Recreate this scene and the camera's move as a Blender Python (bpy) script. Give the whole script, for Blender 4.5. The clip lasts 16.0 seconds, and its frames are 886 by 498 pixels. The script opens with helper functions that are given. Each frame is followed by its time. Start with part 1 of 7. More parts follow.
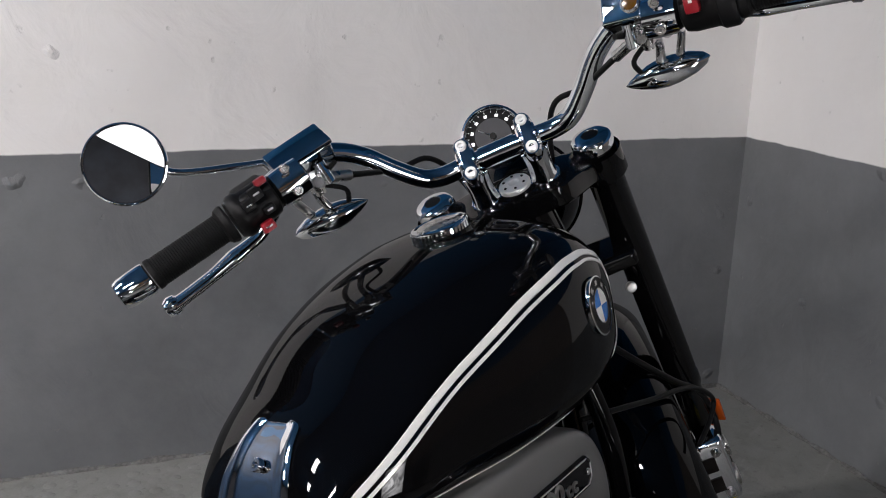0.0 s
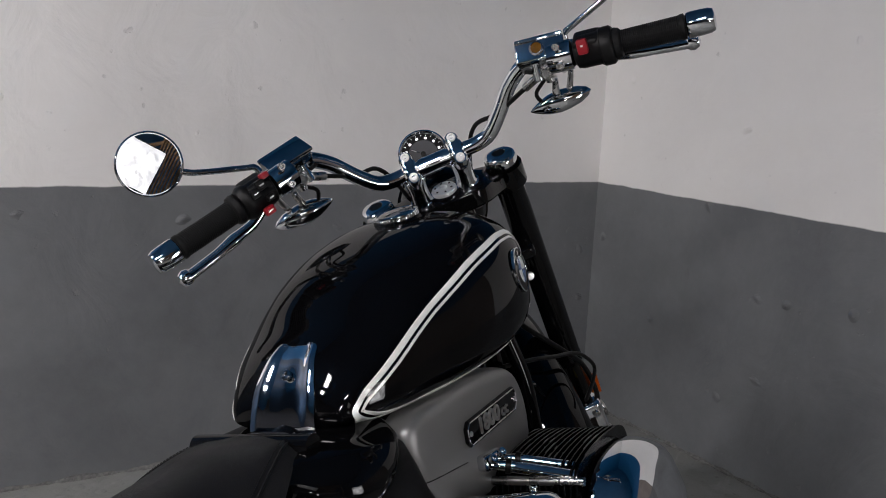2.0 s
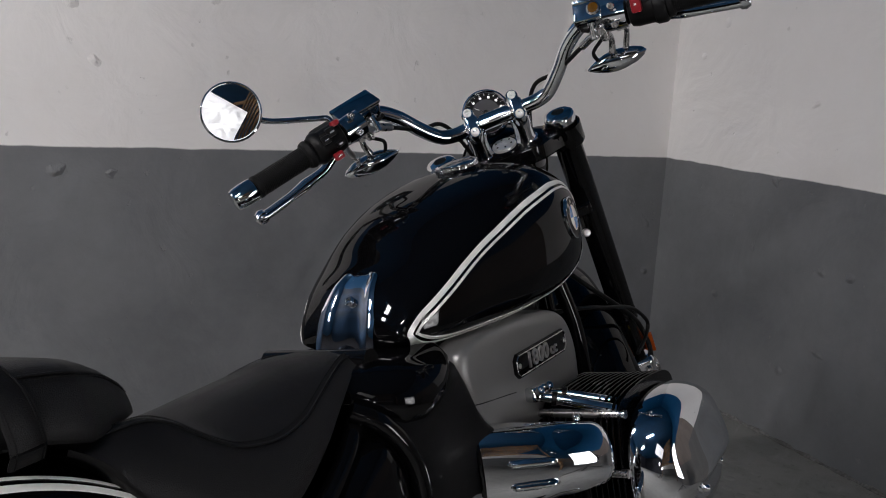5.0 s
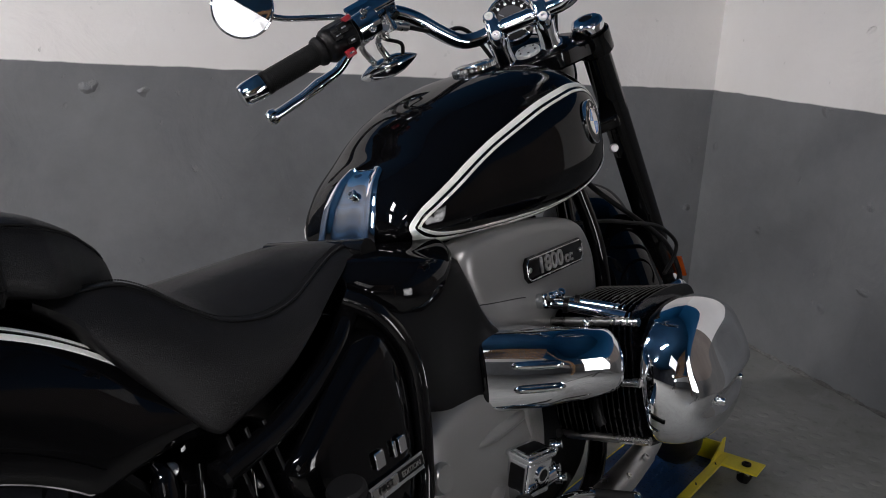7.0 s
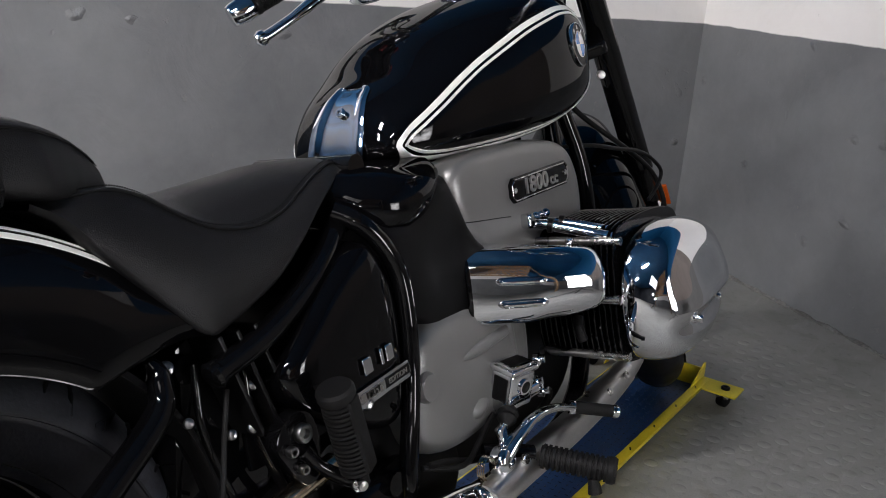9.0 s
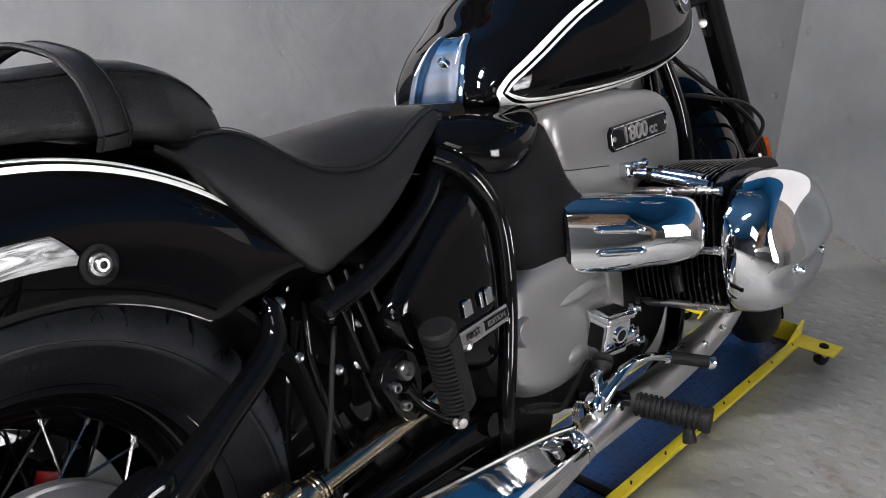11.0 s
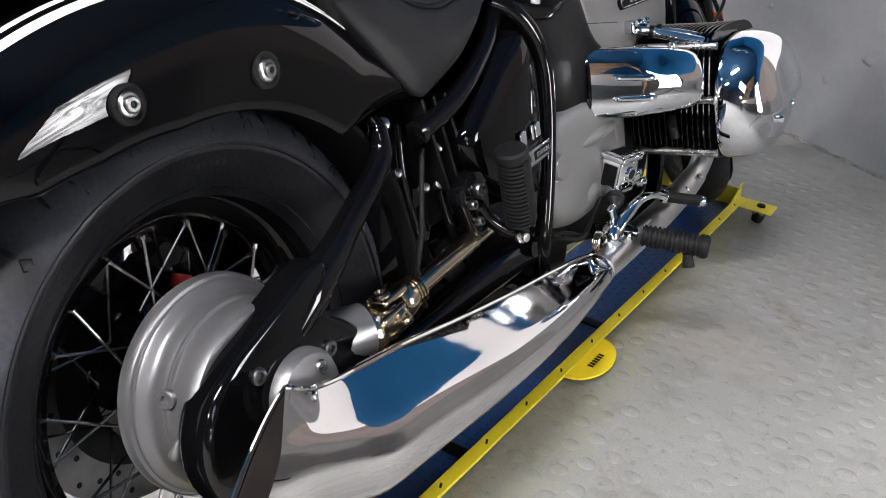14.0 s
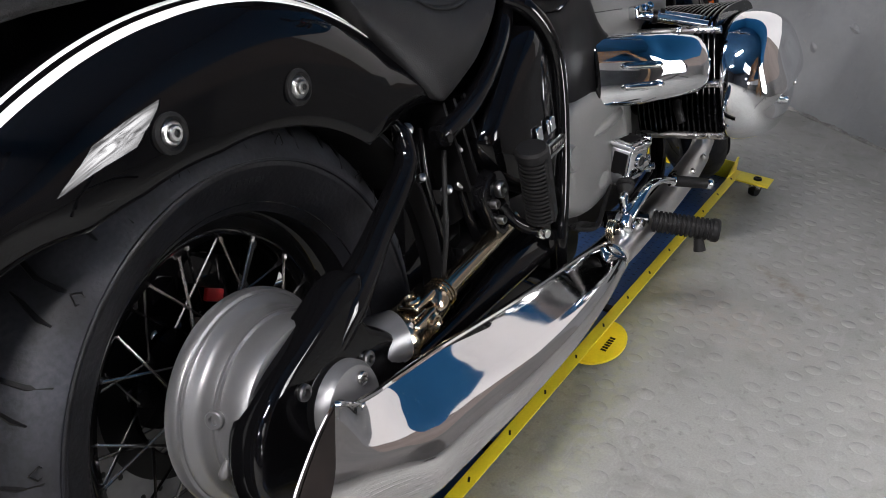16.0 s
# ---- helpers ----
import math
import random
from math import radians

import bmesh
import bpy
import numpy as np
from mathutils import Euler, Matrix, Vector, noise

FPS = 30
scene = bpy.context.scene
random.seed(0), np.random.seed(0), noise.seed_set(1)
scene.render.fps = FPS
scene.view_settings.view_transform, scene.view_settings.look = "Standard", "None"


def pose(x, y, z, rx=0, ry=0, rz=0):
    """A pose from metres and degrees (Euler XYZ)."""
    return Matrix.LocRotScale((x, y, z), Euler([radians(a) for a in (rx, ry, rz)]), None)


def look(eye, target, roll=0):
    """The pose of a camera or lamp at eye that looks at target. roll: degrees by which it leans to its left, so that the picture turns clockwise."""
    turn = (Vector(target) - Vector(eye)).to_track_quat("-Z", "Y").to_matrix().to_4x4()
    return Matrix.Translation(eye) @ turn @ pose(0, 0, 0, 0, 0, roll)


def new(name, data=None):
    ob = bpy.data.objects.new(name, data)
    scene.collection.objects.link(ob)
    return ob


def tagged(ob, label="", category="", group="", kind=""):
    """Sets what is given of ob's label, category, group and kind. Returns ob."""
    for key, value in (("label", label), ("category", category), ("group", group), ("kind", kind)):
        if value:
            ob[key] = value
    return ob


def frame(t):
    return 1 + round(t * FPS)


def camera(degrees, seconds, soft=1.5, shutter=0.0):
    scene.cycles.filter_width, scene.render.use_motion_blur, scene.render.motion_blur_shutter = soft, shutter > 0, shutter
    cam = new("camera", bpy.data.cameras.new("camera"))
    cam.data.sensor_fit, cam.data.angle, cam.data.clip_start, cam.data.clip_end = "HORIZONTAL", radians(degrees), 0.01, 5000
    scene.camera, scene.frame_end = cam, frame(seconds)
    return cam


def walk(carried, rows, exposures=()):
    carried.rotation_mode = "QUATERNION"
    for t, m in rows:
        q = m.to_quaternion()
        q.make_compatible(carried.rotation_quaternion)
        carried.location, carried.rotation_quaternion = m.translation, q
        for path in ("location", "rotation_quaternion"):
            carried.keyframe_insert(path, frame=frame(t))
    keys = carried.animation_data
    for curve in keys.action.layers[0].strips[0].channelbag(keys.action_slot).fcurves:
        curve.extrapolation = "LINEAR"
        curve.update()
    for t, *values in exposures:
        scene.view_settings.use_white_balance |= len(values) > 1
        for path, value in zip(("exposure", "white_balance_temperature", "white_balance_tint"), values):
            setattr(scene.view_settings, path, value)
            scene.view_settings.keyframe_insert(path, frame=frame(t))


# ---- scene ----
cam = camera(51.66, 16.0, 1.0)
PATH = [
    (0, (0.2390, -0.5958, 1.2007), (1.8081, 0.5310, 0.6827), 1.80),
    (0.5, (0.1213, -0.5997, 1.1933), (1.8151, 0.3651, 0.7459), 2.80),
    (1, (0.0592, -0.6539, 1.1794), (1.7568, 0.3420, 0.8238), 2.64),
    (1.5, (-0.0147, -0.6995, 1.1564), (1.6804, 0.2946, 0.7845), 2.36),
    (2, (-0.1493, -0.6599, 1.1371), (1.6209, 0.2045, 0.7917), 2.91),
    (2.5, (-0.2718, -0.6333, 1.1264), (1.5543, 0.1124, 0.7959), 3.26),
    (3, (-0.3582, -0.6648, 1.1056), (1.4444, 0.1326, 0.7668), 3.14),
    (3.5, (-0.3742, -0.6685, 1.0992), (1.3954, 0.1939, 0.7459), 2.93),
    (3.7, (-0.3653, -0.6694, 1.1004), (1.3958, 0.2092, 0.7443), 2.83),
    (5.8, (-0.1561, -0.7761, 1.0424), (1.5030, 0.2734, 0.6603), 3.76),
    (6, (-0.1496, -0.7757, 1.0282), (1.5158, 0.2600, 0.6360), 3.86),
    (6.5, (-0.1576, -0.7848, 1.0107), (1.4814, 0.2760, 0.5767), 3.82),
    (7, (-0.1663, -0.7943, 0.9977), (1.4387, 0.2990, 0.5196), 3.83),
    (7.5, (-0.1732, -0.8130, 0.9824), (1.4287, 0.2621, 0.4551), 3.98),
    (8, (-0.1809, -0.8230, 0.9737), (1.4200, 0.2383, 0.4162), 4.19),
    (8.2, (-0.1852, -0.8223, 0.9755), (1.4157, 0.2297, 0.4006), 4.14),
    (10.3, (-0.2009, -0.8205, 0.9652), (1.3490, 0.2712, 0.3278), 4.05),
    (10.5, (-0.2148, -0.8167, 0.9661), (1.3054, 0.3089, 0.3163), 3.70),
    (11, (-0.2205, -0.8220, 0.9611), (1.2396, 0.3554, 0.2670), 3.21),
    (11.5, (-0.2322, -0.8229, 0.9582), (1.1842, 0.3786, 0.2164), 3.06),
    (12, (-0.2378, -0.8266, 0.9523), (1.1431, 0.4066, 0.1959), 2.99),
    (12.5, (-0.2613, -0.8284, 0.9418), (1.1067, 0.4192, 0.1856), 3.27),
    (13, (-0.3256, -0.8016, 0.9277), (1.1037, 0.3758, 0.1723), 4.57),
    (13.5, (-0.4265, -0.7527, 0.9113), (1.1275, 0.2531, 0.1541), 5.54),
    (14, (-0.4840, -0.7306, 0.8990), (1.0751, 0.1811, 0.0400), 5.91),
    (14.5, (-0.5170, -0.7345, 0.8936), (1.0363, 0.1129, -0.0388), 5.83),
    (15, (-0.5225, -0.7322, 0.8947), (1.0361, 0.1119, -0.0317), 5.08),
    (15.5, (-0.5194, -0.7263, 0.8977), (1.0362, 0.1300, -0.0227), 4.45),
    (16, (-0.5053, -0.6736, 0.9334), (1.0544, 0.1802, 0.0177), 4.49),
]
walk(cam, [(t, look(eye, target, roll)) for t, eye, target, roll in PATH],
     [(0, -0.02), (1.5, -0.2), (2.2, -0.36), (3.5, -0.60), (6, -0.35), (8, 0.1), (10.5, 0.94), (12.5, 1.58), (14.5, 1.27), (16, 1.05)])

# ---- world, lamps, exposure ----
world = bpy.data.worlds.new("world")
scene.world = world
world.use_nodes = True
world.node_tree.nodes["Background"].inputs[0].default_value = (0.9, 0.95, 1.0, 1)
world.node_tree.nodes["Background"].inputs[1].default_value = 0.02

CORNER = Vector((3.085, 0.305, 0.0))
WALL_ANG = radians(146.25)
DL = Vector((math.cos(WALL_ANG), math.sin(WALL_ANG), 0))      # along the long wall, away from the corner
DR = Vector((-math.sin(WALL_ANG), math.cos(WALL_ANG), 0))     # along the side wall, away from the corner
ROOM_L, ROOM_W, ROOM_H, LINE_Z = 11.0, 9.0, 2.9, 0.83


def room(a, b, z=0.0):
    """A place in the room: a metres along the long wall, b metres out from it."""
    p = CORNER + DL * a + DR * b
    return Vector((p.x, p.y, z))


# ---- mesh helpers ----
def V(*a):
    return Vector(a)


def part(name, bm, material, parent=None, label="", sharp=38, smooth=True):
    mesh = bpy.data.meshes.new(name)
    bmesh.ops.recalc_face_normals(bm, faces=bm.faces)
    bm.to_mesh(mesh)
    bm.free()
    if smooth:
        mesh.polygons.foreach_set("use_smooth", [True] * len(mesh.polygons))
        mesh.set_sharp_from_angle(angle=radians(sharp))
    mesh.materials.append(material)
    ob = new(name, mesh)
    ob.parent = parent
    if label or name in FINE:
        tagged(ob, label, kind="stuff" if name in FINE else "")
    return ob


FINE = ("stitching", "sidewall_mark", "tread_groove", "wear_mark", "knurling", "mark", "scale", "maker_mark", "plate_border", "stem_holes", "hole", "floor_stud")


def spline(points, n=6):
    """Points on a smooth line through the given ones."""
    p = [Vector(q) for q in points]
    p = [p[0] * 2 - p[1], *p, p[-1] * 2 - p[-2]]
    out = []
    for i in range(1, len(p) - 2):
        a, b, c, d = p[i - 1:i + 3]
        for k in range(n):
            t = k / n
            out.append(0.5 * (2 * b + (c - a) * t + (2 * a - 5 * b + 4 * c - d) * t * t + (3 * b - a - 3 * c + d) * t ** 3))
    out.append(p[-2])
    return out


def lerp_table(x, xs, ys):
    return float(np.interp(x, xs, ys))


def curve_table(xs, ys, n=6):
    """A smooth function through the given values."""
    pts = spline([(a, b, 0) for a, b in zip(xs, ys)], n)
    X, Y = [p.x for p in pts], [p.y for p in pts]
    return lambda x: float(np.interp(x, X, Y))


def loft(rings, bm=None, cap=True, closed=True):
    bm = bm or bmesh.new()
    vs = [[bm.verts.new(p) for p in r] for r in rings]
    n = len(rings[0])
    for a, b in zip(vs, vs[1:]):
        for i in range(n if closed else n - 1):
            j = (i + 1) % n
            bm.faces.new((a[i], a[j], b[j], b[i]))
    if cap and closed:
        bm.faces.new(vs[0][::-1])
        bm.faces.new(vs[-1])
    return bm


def tube(points, radius, seg=12, smooth=5, bm=None, cap=True, flat=1.0, up=None):
    """A bent round bar; radius: a number or a list along the points."""
    pts = [Vector(p) for p in points]
    rad = list(radius) if isinstance(radius, (list, tuple)) else [radius] * len(pts)
    if smooth and len(pts) > 2:
        path = spline(pts, smooth)
        at = np.linspace(0, len(pts) - 1, len(path))
        rr = [float(np.interp(k, range(len(pts)), rad)) for k in at]
    else:
        path, rr = pts, rad
    side = None
    rings = []
    for i, p in enumerate(path):
        t = (path[min(i + 1, len(path) - 1)] - path[max(i - 1, 0)]).normalized()
        if side is None:
            side = (Vector(up) if up else (V(0, 0, 1) if abs(t.z) < 0.9 else V(1, 0, 0))).cross(t).normalized()
        side = (side - t * side.dot(t)).normalized()
        other = t.cross(side)
        rings.append([p + (side * math.cos(2 * math.pi * k / seg) + other * flat * math.sin(2 * math.pi * k / seg)) * rr[i] for k in range(seg)])
    return loft(rings, bm, cap)


def frame_of(axis):
    a = Vector(axis).normalized()
    x = (V(0, 0, 1) if abs(a.z) < 0.9 else V(1, 0, 0)).cross(a).normalized()
    return a, x, a.cross(x)


def lathe(profile, centre, axis, seg=32, bm=None, cap=True):
    """A turned body: profile of (radius, height along the axis)."""
    c = Vector(centre)
    a, x, y = frame_of(axis)
    rings = [[c + a * h + (x * math.cos(2 * math.pi * k / seg) + y * math.sin(2 * math.pi * k / seg)) * max(r, 1e-4) for k in range(seg)] for r, h in profile]
    return loft(rings, bm, cap)


def ring_lathe(profile, centre, axis, seg=64, bm=None):
    """A closed turned ring: the profile is a closed loop of (radius, height)."""
    bm = bm or bmesh.new()
    c = Vector(centre)
    a, x, y = frame_of(axis)
    vs = []
    for k in range(seg):
        d = x * math.cos(2 * math.pi * k / seg) + y * math.sin(2 * math.pi * k / seg)
        vs.append([bm.verts.new(c + a * h + d * r) for r, h in profile])
    n = len(profile)
    for k in range(seg):
        p, q = vs[k], vs[(k + 1) % seg]
        for i in range(n):
            j = (i + 1) % n
            bm.faces.new((p[i], p[j], q[j], q[i]))
    return bm


def rbox(size, m, bevel=0.003, seg=2, bm=None):
    """A box with rounded edges, at the pose m."""
    own = bmesh.new()
    bmesh.ops.create_cube(own, size=1.0, matrix=Matrix.Diagonal((*size, 1)))
    if bevel:
        bmesh.ops.bevel(own, geom=list(own.edges), offset=bevel, segments=seg, affect="EDGES", profile=0.6)
    own.transform(m)
    if bm is None:
        return own
    return join(bm, own)


def join(bm, other):
    tmp = bpy.data.meshes.new("tmp")
    other.to_mesh(tmp)
    other.free()
    bm.from_mesh(tmp)
    bpy.data.meshes.remove(tmp)
    return bm


def plate(outline, y0, y1, bevel=0.003, bm=None, m=None, seg=2):
    """A flat body: an outline in x and z, from y0 to y1."""
    own = bmesh.new()
    a = [own.verts.new((x, y0, z)) for x, z in outline]
    b = [own.verts.new((x, y1, z)) for x, z in outline]
    n = len(a)
    own.faces.new(a)
    own.faces.new(b[::-1])
    for i in range(n):
        own.faces.new((a[i], b[i], b[(i + 1) % n], a[(i + 1) % n]))
    bmesh.ops.recalc_face_normals(own, faces=own.faces)
    if bevel:
        rim = [e for e in own.edges if abs(e.verts[0].co.y - e.verts[1].co.y) < 1e-6]
        bmesh.ops.bevel(own, geom=rim, offset=bevel, segments=seg, affect="EDGES", profile=0.6)
    if m is not None:
        own.transform(m)
    return own if bm is None else join(bm, own)


def frame_m(o, x, y, z):
    """A pose from its origin and three directions."""
    m = Matrix.Identity(4)
    for i, a in enumerate((x, y, z)):
        a = Vector(a).normalized()
        for r in range(3):
            m[r][i] = a[r]
    m.translation = Vector(o)
    return m


def oval(w, h, n=24, p=2.0):
    out = []
    for k in range(n):
        c, s = math.cos(2 * math.pi * k / n), math.sin(2 * math.pi * k / n)
        out.append((w * math.copysign(abs(c) ** (2 / p), c), h * math.copysign(abs(s) ** (2 / p), s)))
    return out


def socket_bolt(at, axis, r=0.006, h=0.005, seg=14, bm=None):
    """A round bolt head with a recessed socket."""
    return lathe([(r * 0.9, -0.002), (r, 0), (r, h * 0.75), (r * 0.85, h), (r * 0.5, h), (r * 0.45, h * 0.3), (r * 0.1, h * 0.3)], at, axis, seg, bm)


def text_mesh(body, size, depth, m, material, name, parent, squeeze=1.0, bold=0.0):
    cu = bpy.data.curves.new(name, "FONT")
    cu.body, cu.size, cu.extrude, cu.align_x, cu.align_y = body, size, depth, "CENTER", "CENTER"
    cu.offset = bold
    tmp = bpy.data.objects.new("tmp", cu)
    scene.collection.objects.link(tmp)
    bpy.context.view_layer.update()
    mesh = bpy.data.meshes.new_from_object(tmp.evaluated_get(bpy.context.evaluated_depsgraph_get()))
    bpy.data.objects.remove(tmp)
    mesh.transform(m @ Matrix.Diagonal((squeeze, 1, 1, 1)))
    mesh.materials.append(material)
    mesh.name = name
    ob = new(name, mesh)
    ob.parent = parent
    return ob


# ---- materials ----
def mat(name, base, rough=0.5, metal=0.0, coat=0.0, coat_rough=0.03, spec=0.5, grain=0.0, grain_scale=300.0, bump=0.0, vary=0.0, vary_scale=8.0, rough_vary=0.0, tint=None):
    """A surface with variation at two scales: broad patches (vary) and fine grain (grain, bump)."""
    m = bpy.data.materials.new(name)
    m.use_nodes = True
    n, l = m.node_tree.nodes, m.node_tree.links
    b = n["Principled BSDF"]
    b.inputs["Base Color"].default_value = (*base, 1)
    b.inputs["Roughness"].default_value = rough
    b.inputs["Metallic"].default_value = metal
    b.inputs["Coat Weight"].default_value = coat
    b.inputs["Coat Roughness"].default_value = coat_rough
    b.inputs["Specular IOR Level"].default_value = spec
    co = n.new("ShaderNodeTexCoord")
    broad = n.new("ShaderNodeTexNoise")
    broad.inputs["Scale"].default_value = vary_scale
    broad.inputs["Detail"].default_value = 6
    l.new(co.outputs["Object"], broad.inputs["Vector"])
    fine = n.new("ShaderNodeTexNoise")
    fine.inputs["Scale"].default_value = grain_scale
    fine.inputs["Detail"].default_value = 4
    l.new(co.outputs["Object"], fine.inputs["Vector"])
    if vary or grain:
        r1 = n.new("ShaderNodeMapRange")
        r1.inputs["From Min"].default_value, r1.inputs["From Max"].default_value = 0.3, 0.7
        r1.inputs["To Min"].default_value, r1.inputs["To Max"].default_value = 1 - vary, 1 + vary
        l.new(broad.outputs["Fac"], r1.inputs["Value"])
        r2 = n.new("ShaderNodeMapRange")
        r2.inputs["From Min"].default_value, r2.inputs["From Max"].default_value = 0.3, 0.7
        r2.inputs["To Min"].default_value, r2.inputs["To Max"].default_value = 1 - grain, 1 + grain
        l.new(fine.outputs["Fac"], r2.inputs["Value"])
        mul = n.new("ShaderNodeMath")
        mul.operation = "MULTIPLY"
        l.new(r1.outputs[0], mul.inputs[0])
        l.new(r2.outputs[0], mul.inputs[1])
        sc = n.new("ShaderNodeVectorMath")
        sc.operation = "SCALE"
        sc.inputs[0].default_value = base
        l.new(mul.outputs[0], sc.inputs["Scale"])
        if tint:
            mx = n.new("ShaderNodeMix")
            mx.data_type = "RGBA"
            l.new(broad.outputs["Fac"], mx.inputs["Factor"])
            l.new(sc.outputs[0], mx.inputs["A"])
            mx.inputs["B"].default_value = (*tint, 1)
            l.new(mx.outputs["Result"], b.inputs["Base Color"])
        else:
            l.new(sc.outputs[0], b.inputs["Base Color"])
    if rough_vary:
        rr = n.new("ShaderNodeMapRange")
        rr.inputs["From Min"].default_value, rr.inputs["From Max"].default_value = 0.3, 0.7
        rr.inputs["To Min"].default_value, rr.inputs["To Max"].default_value = max(rough - rough_vary, 0.01), rough + rough_vary
        l.new(broad.outputs["Fac"], rr.inputs["Value"])
        l.new(rr.outputs[0], b.inputs["Roughness"])
    if bump:
        bp = n.new("ShaderNodeBump")
        bp.inputs["Strength"].default_value = 1.0
        bp.inputs["Distance"].default_value = bump
        l.new(fine.outputs["Fac"], bp.inputs["Height"])
        l.new(bp.outputs[0], b.inputs["Normal"])
    return m


SOOT = mat("brown exhaust soot", (0.006, 0.0045, 0.004), 0.6, spec=0.12, vary=0.4, vary_scale=30)
GLOSS = mat("black gloss paint", (0.0015, 0.0015, 0.0018), 0.5, 0, 0.52, 0.012, spec=0.0, vary=0.2, vary_scale=3)
FRAME = mat("black frame enamel", (0.002, 0.002, 0.0023), 0.5, 0, 0.6, 0.018, spec=0.0, vary=0.2)
DARK = mat("dark metal", (0.003, 0.003, 0.0033), 0.4, 0.0, spec=0.14, grain=0.2, rough_vary=0.1)
MATTE = mat("matt black plastic", (0.0035, 0.0035, 0.004), 0.42, spec=0.11, grain=0.15, grain_scale=900, bump=0.00015, rough_vary=0.06)
CHROME = mat("chrome", (0.70, 0.715, 0.735), 0.03, 1.0, vary=0.03, vary_scale=20, rough_vary=0.02)
PIPE = mat("heat-dulled chrome", (0.60, 0.59, 0.59), 0.045, 1.0, vary=0.08, vary_scale=9, rough_vary=0.04)
STEEL = mat("brushed steel", (0.5, 0.49, 0.48), 0.27, 1.0, vary=0.08, vary_scale=30, grain=0.05, rough_vary=0.08)
WHITEMETAL = mat("bright satin silver", (0.8, 0.8, 0.79), 0.35, 0.6, vary=0.05)
SATIN = mat("satin steel", (0.50, 0.495, 0.485), 0.36, 1.0, vary=0.1, vary_scale=14, grain=0.05, rough_vary=0.1)
DISC = mat("worn brake steel", (0.13, 0.13, 0.135), 0.3, 1.0, vary=0.2, vary_scale=30)
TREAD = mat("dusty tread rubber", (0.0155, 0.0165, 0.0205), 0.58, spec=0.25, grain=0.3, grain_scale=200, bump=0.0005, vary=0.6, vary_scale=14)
BOLT = mat("dull bolt steel", (0.20, 0.20, 0.20), 0.30, 1.0, vary=0.15, vary_scale=60)
SPOKE = mat("spoke steel", (0.2, 0.195, 0.19), 0.25, 1.0, vary=0.15, vary_scale=40)
NICKEL = mat("nickel plate", (0.46, 0.39, 0.29), 0.17, 1.0, vary=0.1, vary_scale=25, rough_vary=0.06)
# close to SILVER but darker; used on the final drive castings
ALLOY = mat("darker cast alloy", (0.125, 0.126, 0.13), 0.34, 0.6, 0.1, 0.2, grain=0.1, grain_scale=1500, vary=0.1, vary_scale=9, bump=0.0001, rough_vary=0.08)
SILVER = mat("silver paint on cast alloy", (0.188, 0.187, 0.185), 0.38, 0.55, 0.15, 0.2, grain=0.08, grain_scale=1500, vary=0.06, vary_scale=9, bump=0.0001, rough_vary=0.05)
LEATHER = mat("black leather", (0.0068, 0.0068, 0.0073), 0.46, spec=0.19, grain=0.25, grain_scale=700, bump=0.0006, vary=0.15, rough_vary=0.07)
STITCH = mat("black thread", (0.004, 0.004, 0.0043), 0.7, spec=0.15, grain=0.3, grain_scale=2000)
RUBBER = mat("black rubber", (0.005, 0.005, 0.0053), 0.55, spec=0.15, grain=0.25, grain_scale=500, bump=0.0003, vary=0.2, rough_vary=0.08)
TYRE = mat("tyre rubber", (0.0034, 0.0035, 0.0045), 0.46, spec=0.16, grain=0.35, grain_scale=170, bump=0.0005, vary=0.5, vary_scale=20, rough_vary=0.14, tint=(0.0075, 0.0078, 0.0102))
WHITE = mat("white coachline paint", (0.75, 0.75, 0.72), 0.25, 0, 0.6, 0.04, vary=0.04)
ENAMEL_BLUE = mat("blue enamel", (0.02, 0.14, 0.45), 0.2, 0, 0.6, vary=0.05)
RED = mat("red plastic", (0.5, 0.010, 0.012), 0.4, vary=0.1)
AMBER = mat("amber lens", (0.45, 0.08, 0.01), 0.2, 0, 0.4, vary=0.1)
SIGHT = mat("dark amber glass", (0.10, 0.045, 0.004), 0.1, 0, 0.5, vary=0.4, vary_scale=60)
BUTTON = mat("red switch plastic", (0.24, 0.005, 0.012), 0.38, vary=0.1)
DIAL = mat("dial face", (0.004, 0.004, 0.0045), 0.5, spec=0.08, vary=0.1)
DIALGREY = mat("grey dial", (0.035, 0.036, 0.04), 0.45, spec=0.2, vary=0.08)
YELLOW = mat("yellow powder coat", (0.78, 0.62, 0.02), 0.45, 0, 0.1, vary=0.08, vary_scale=12, grain=0.04, grain_scale=200, rough_vary=0.1)
DECKBLUE = mat("blue deck paint", (0.010, 0.052, 0.165), 0.5, 0, 0.05, vary=0.3, vary_scale=10, grain=0.15, rough_vary=0.12)
DECKDARK = mat("dark blue deck pattern", (0.004, 0.016, 0.055), 0.45, vary=0.4, vary_scale=8)
PLASTIC = mat("black switch plastic", (0.005, 0.005, 0.0053), 0.42, spec=0.16, grain=0.15, grain_scale=900, bump=0.0001)

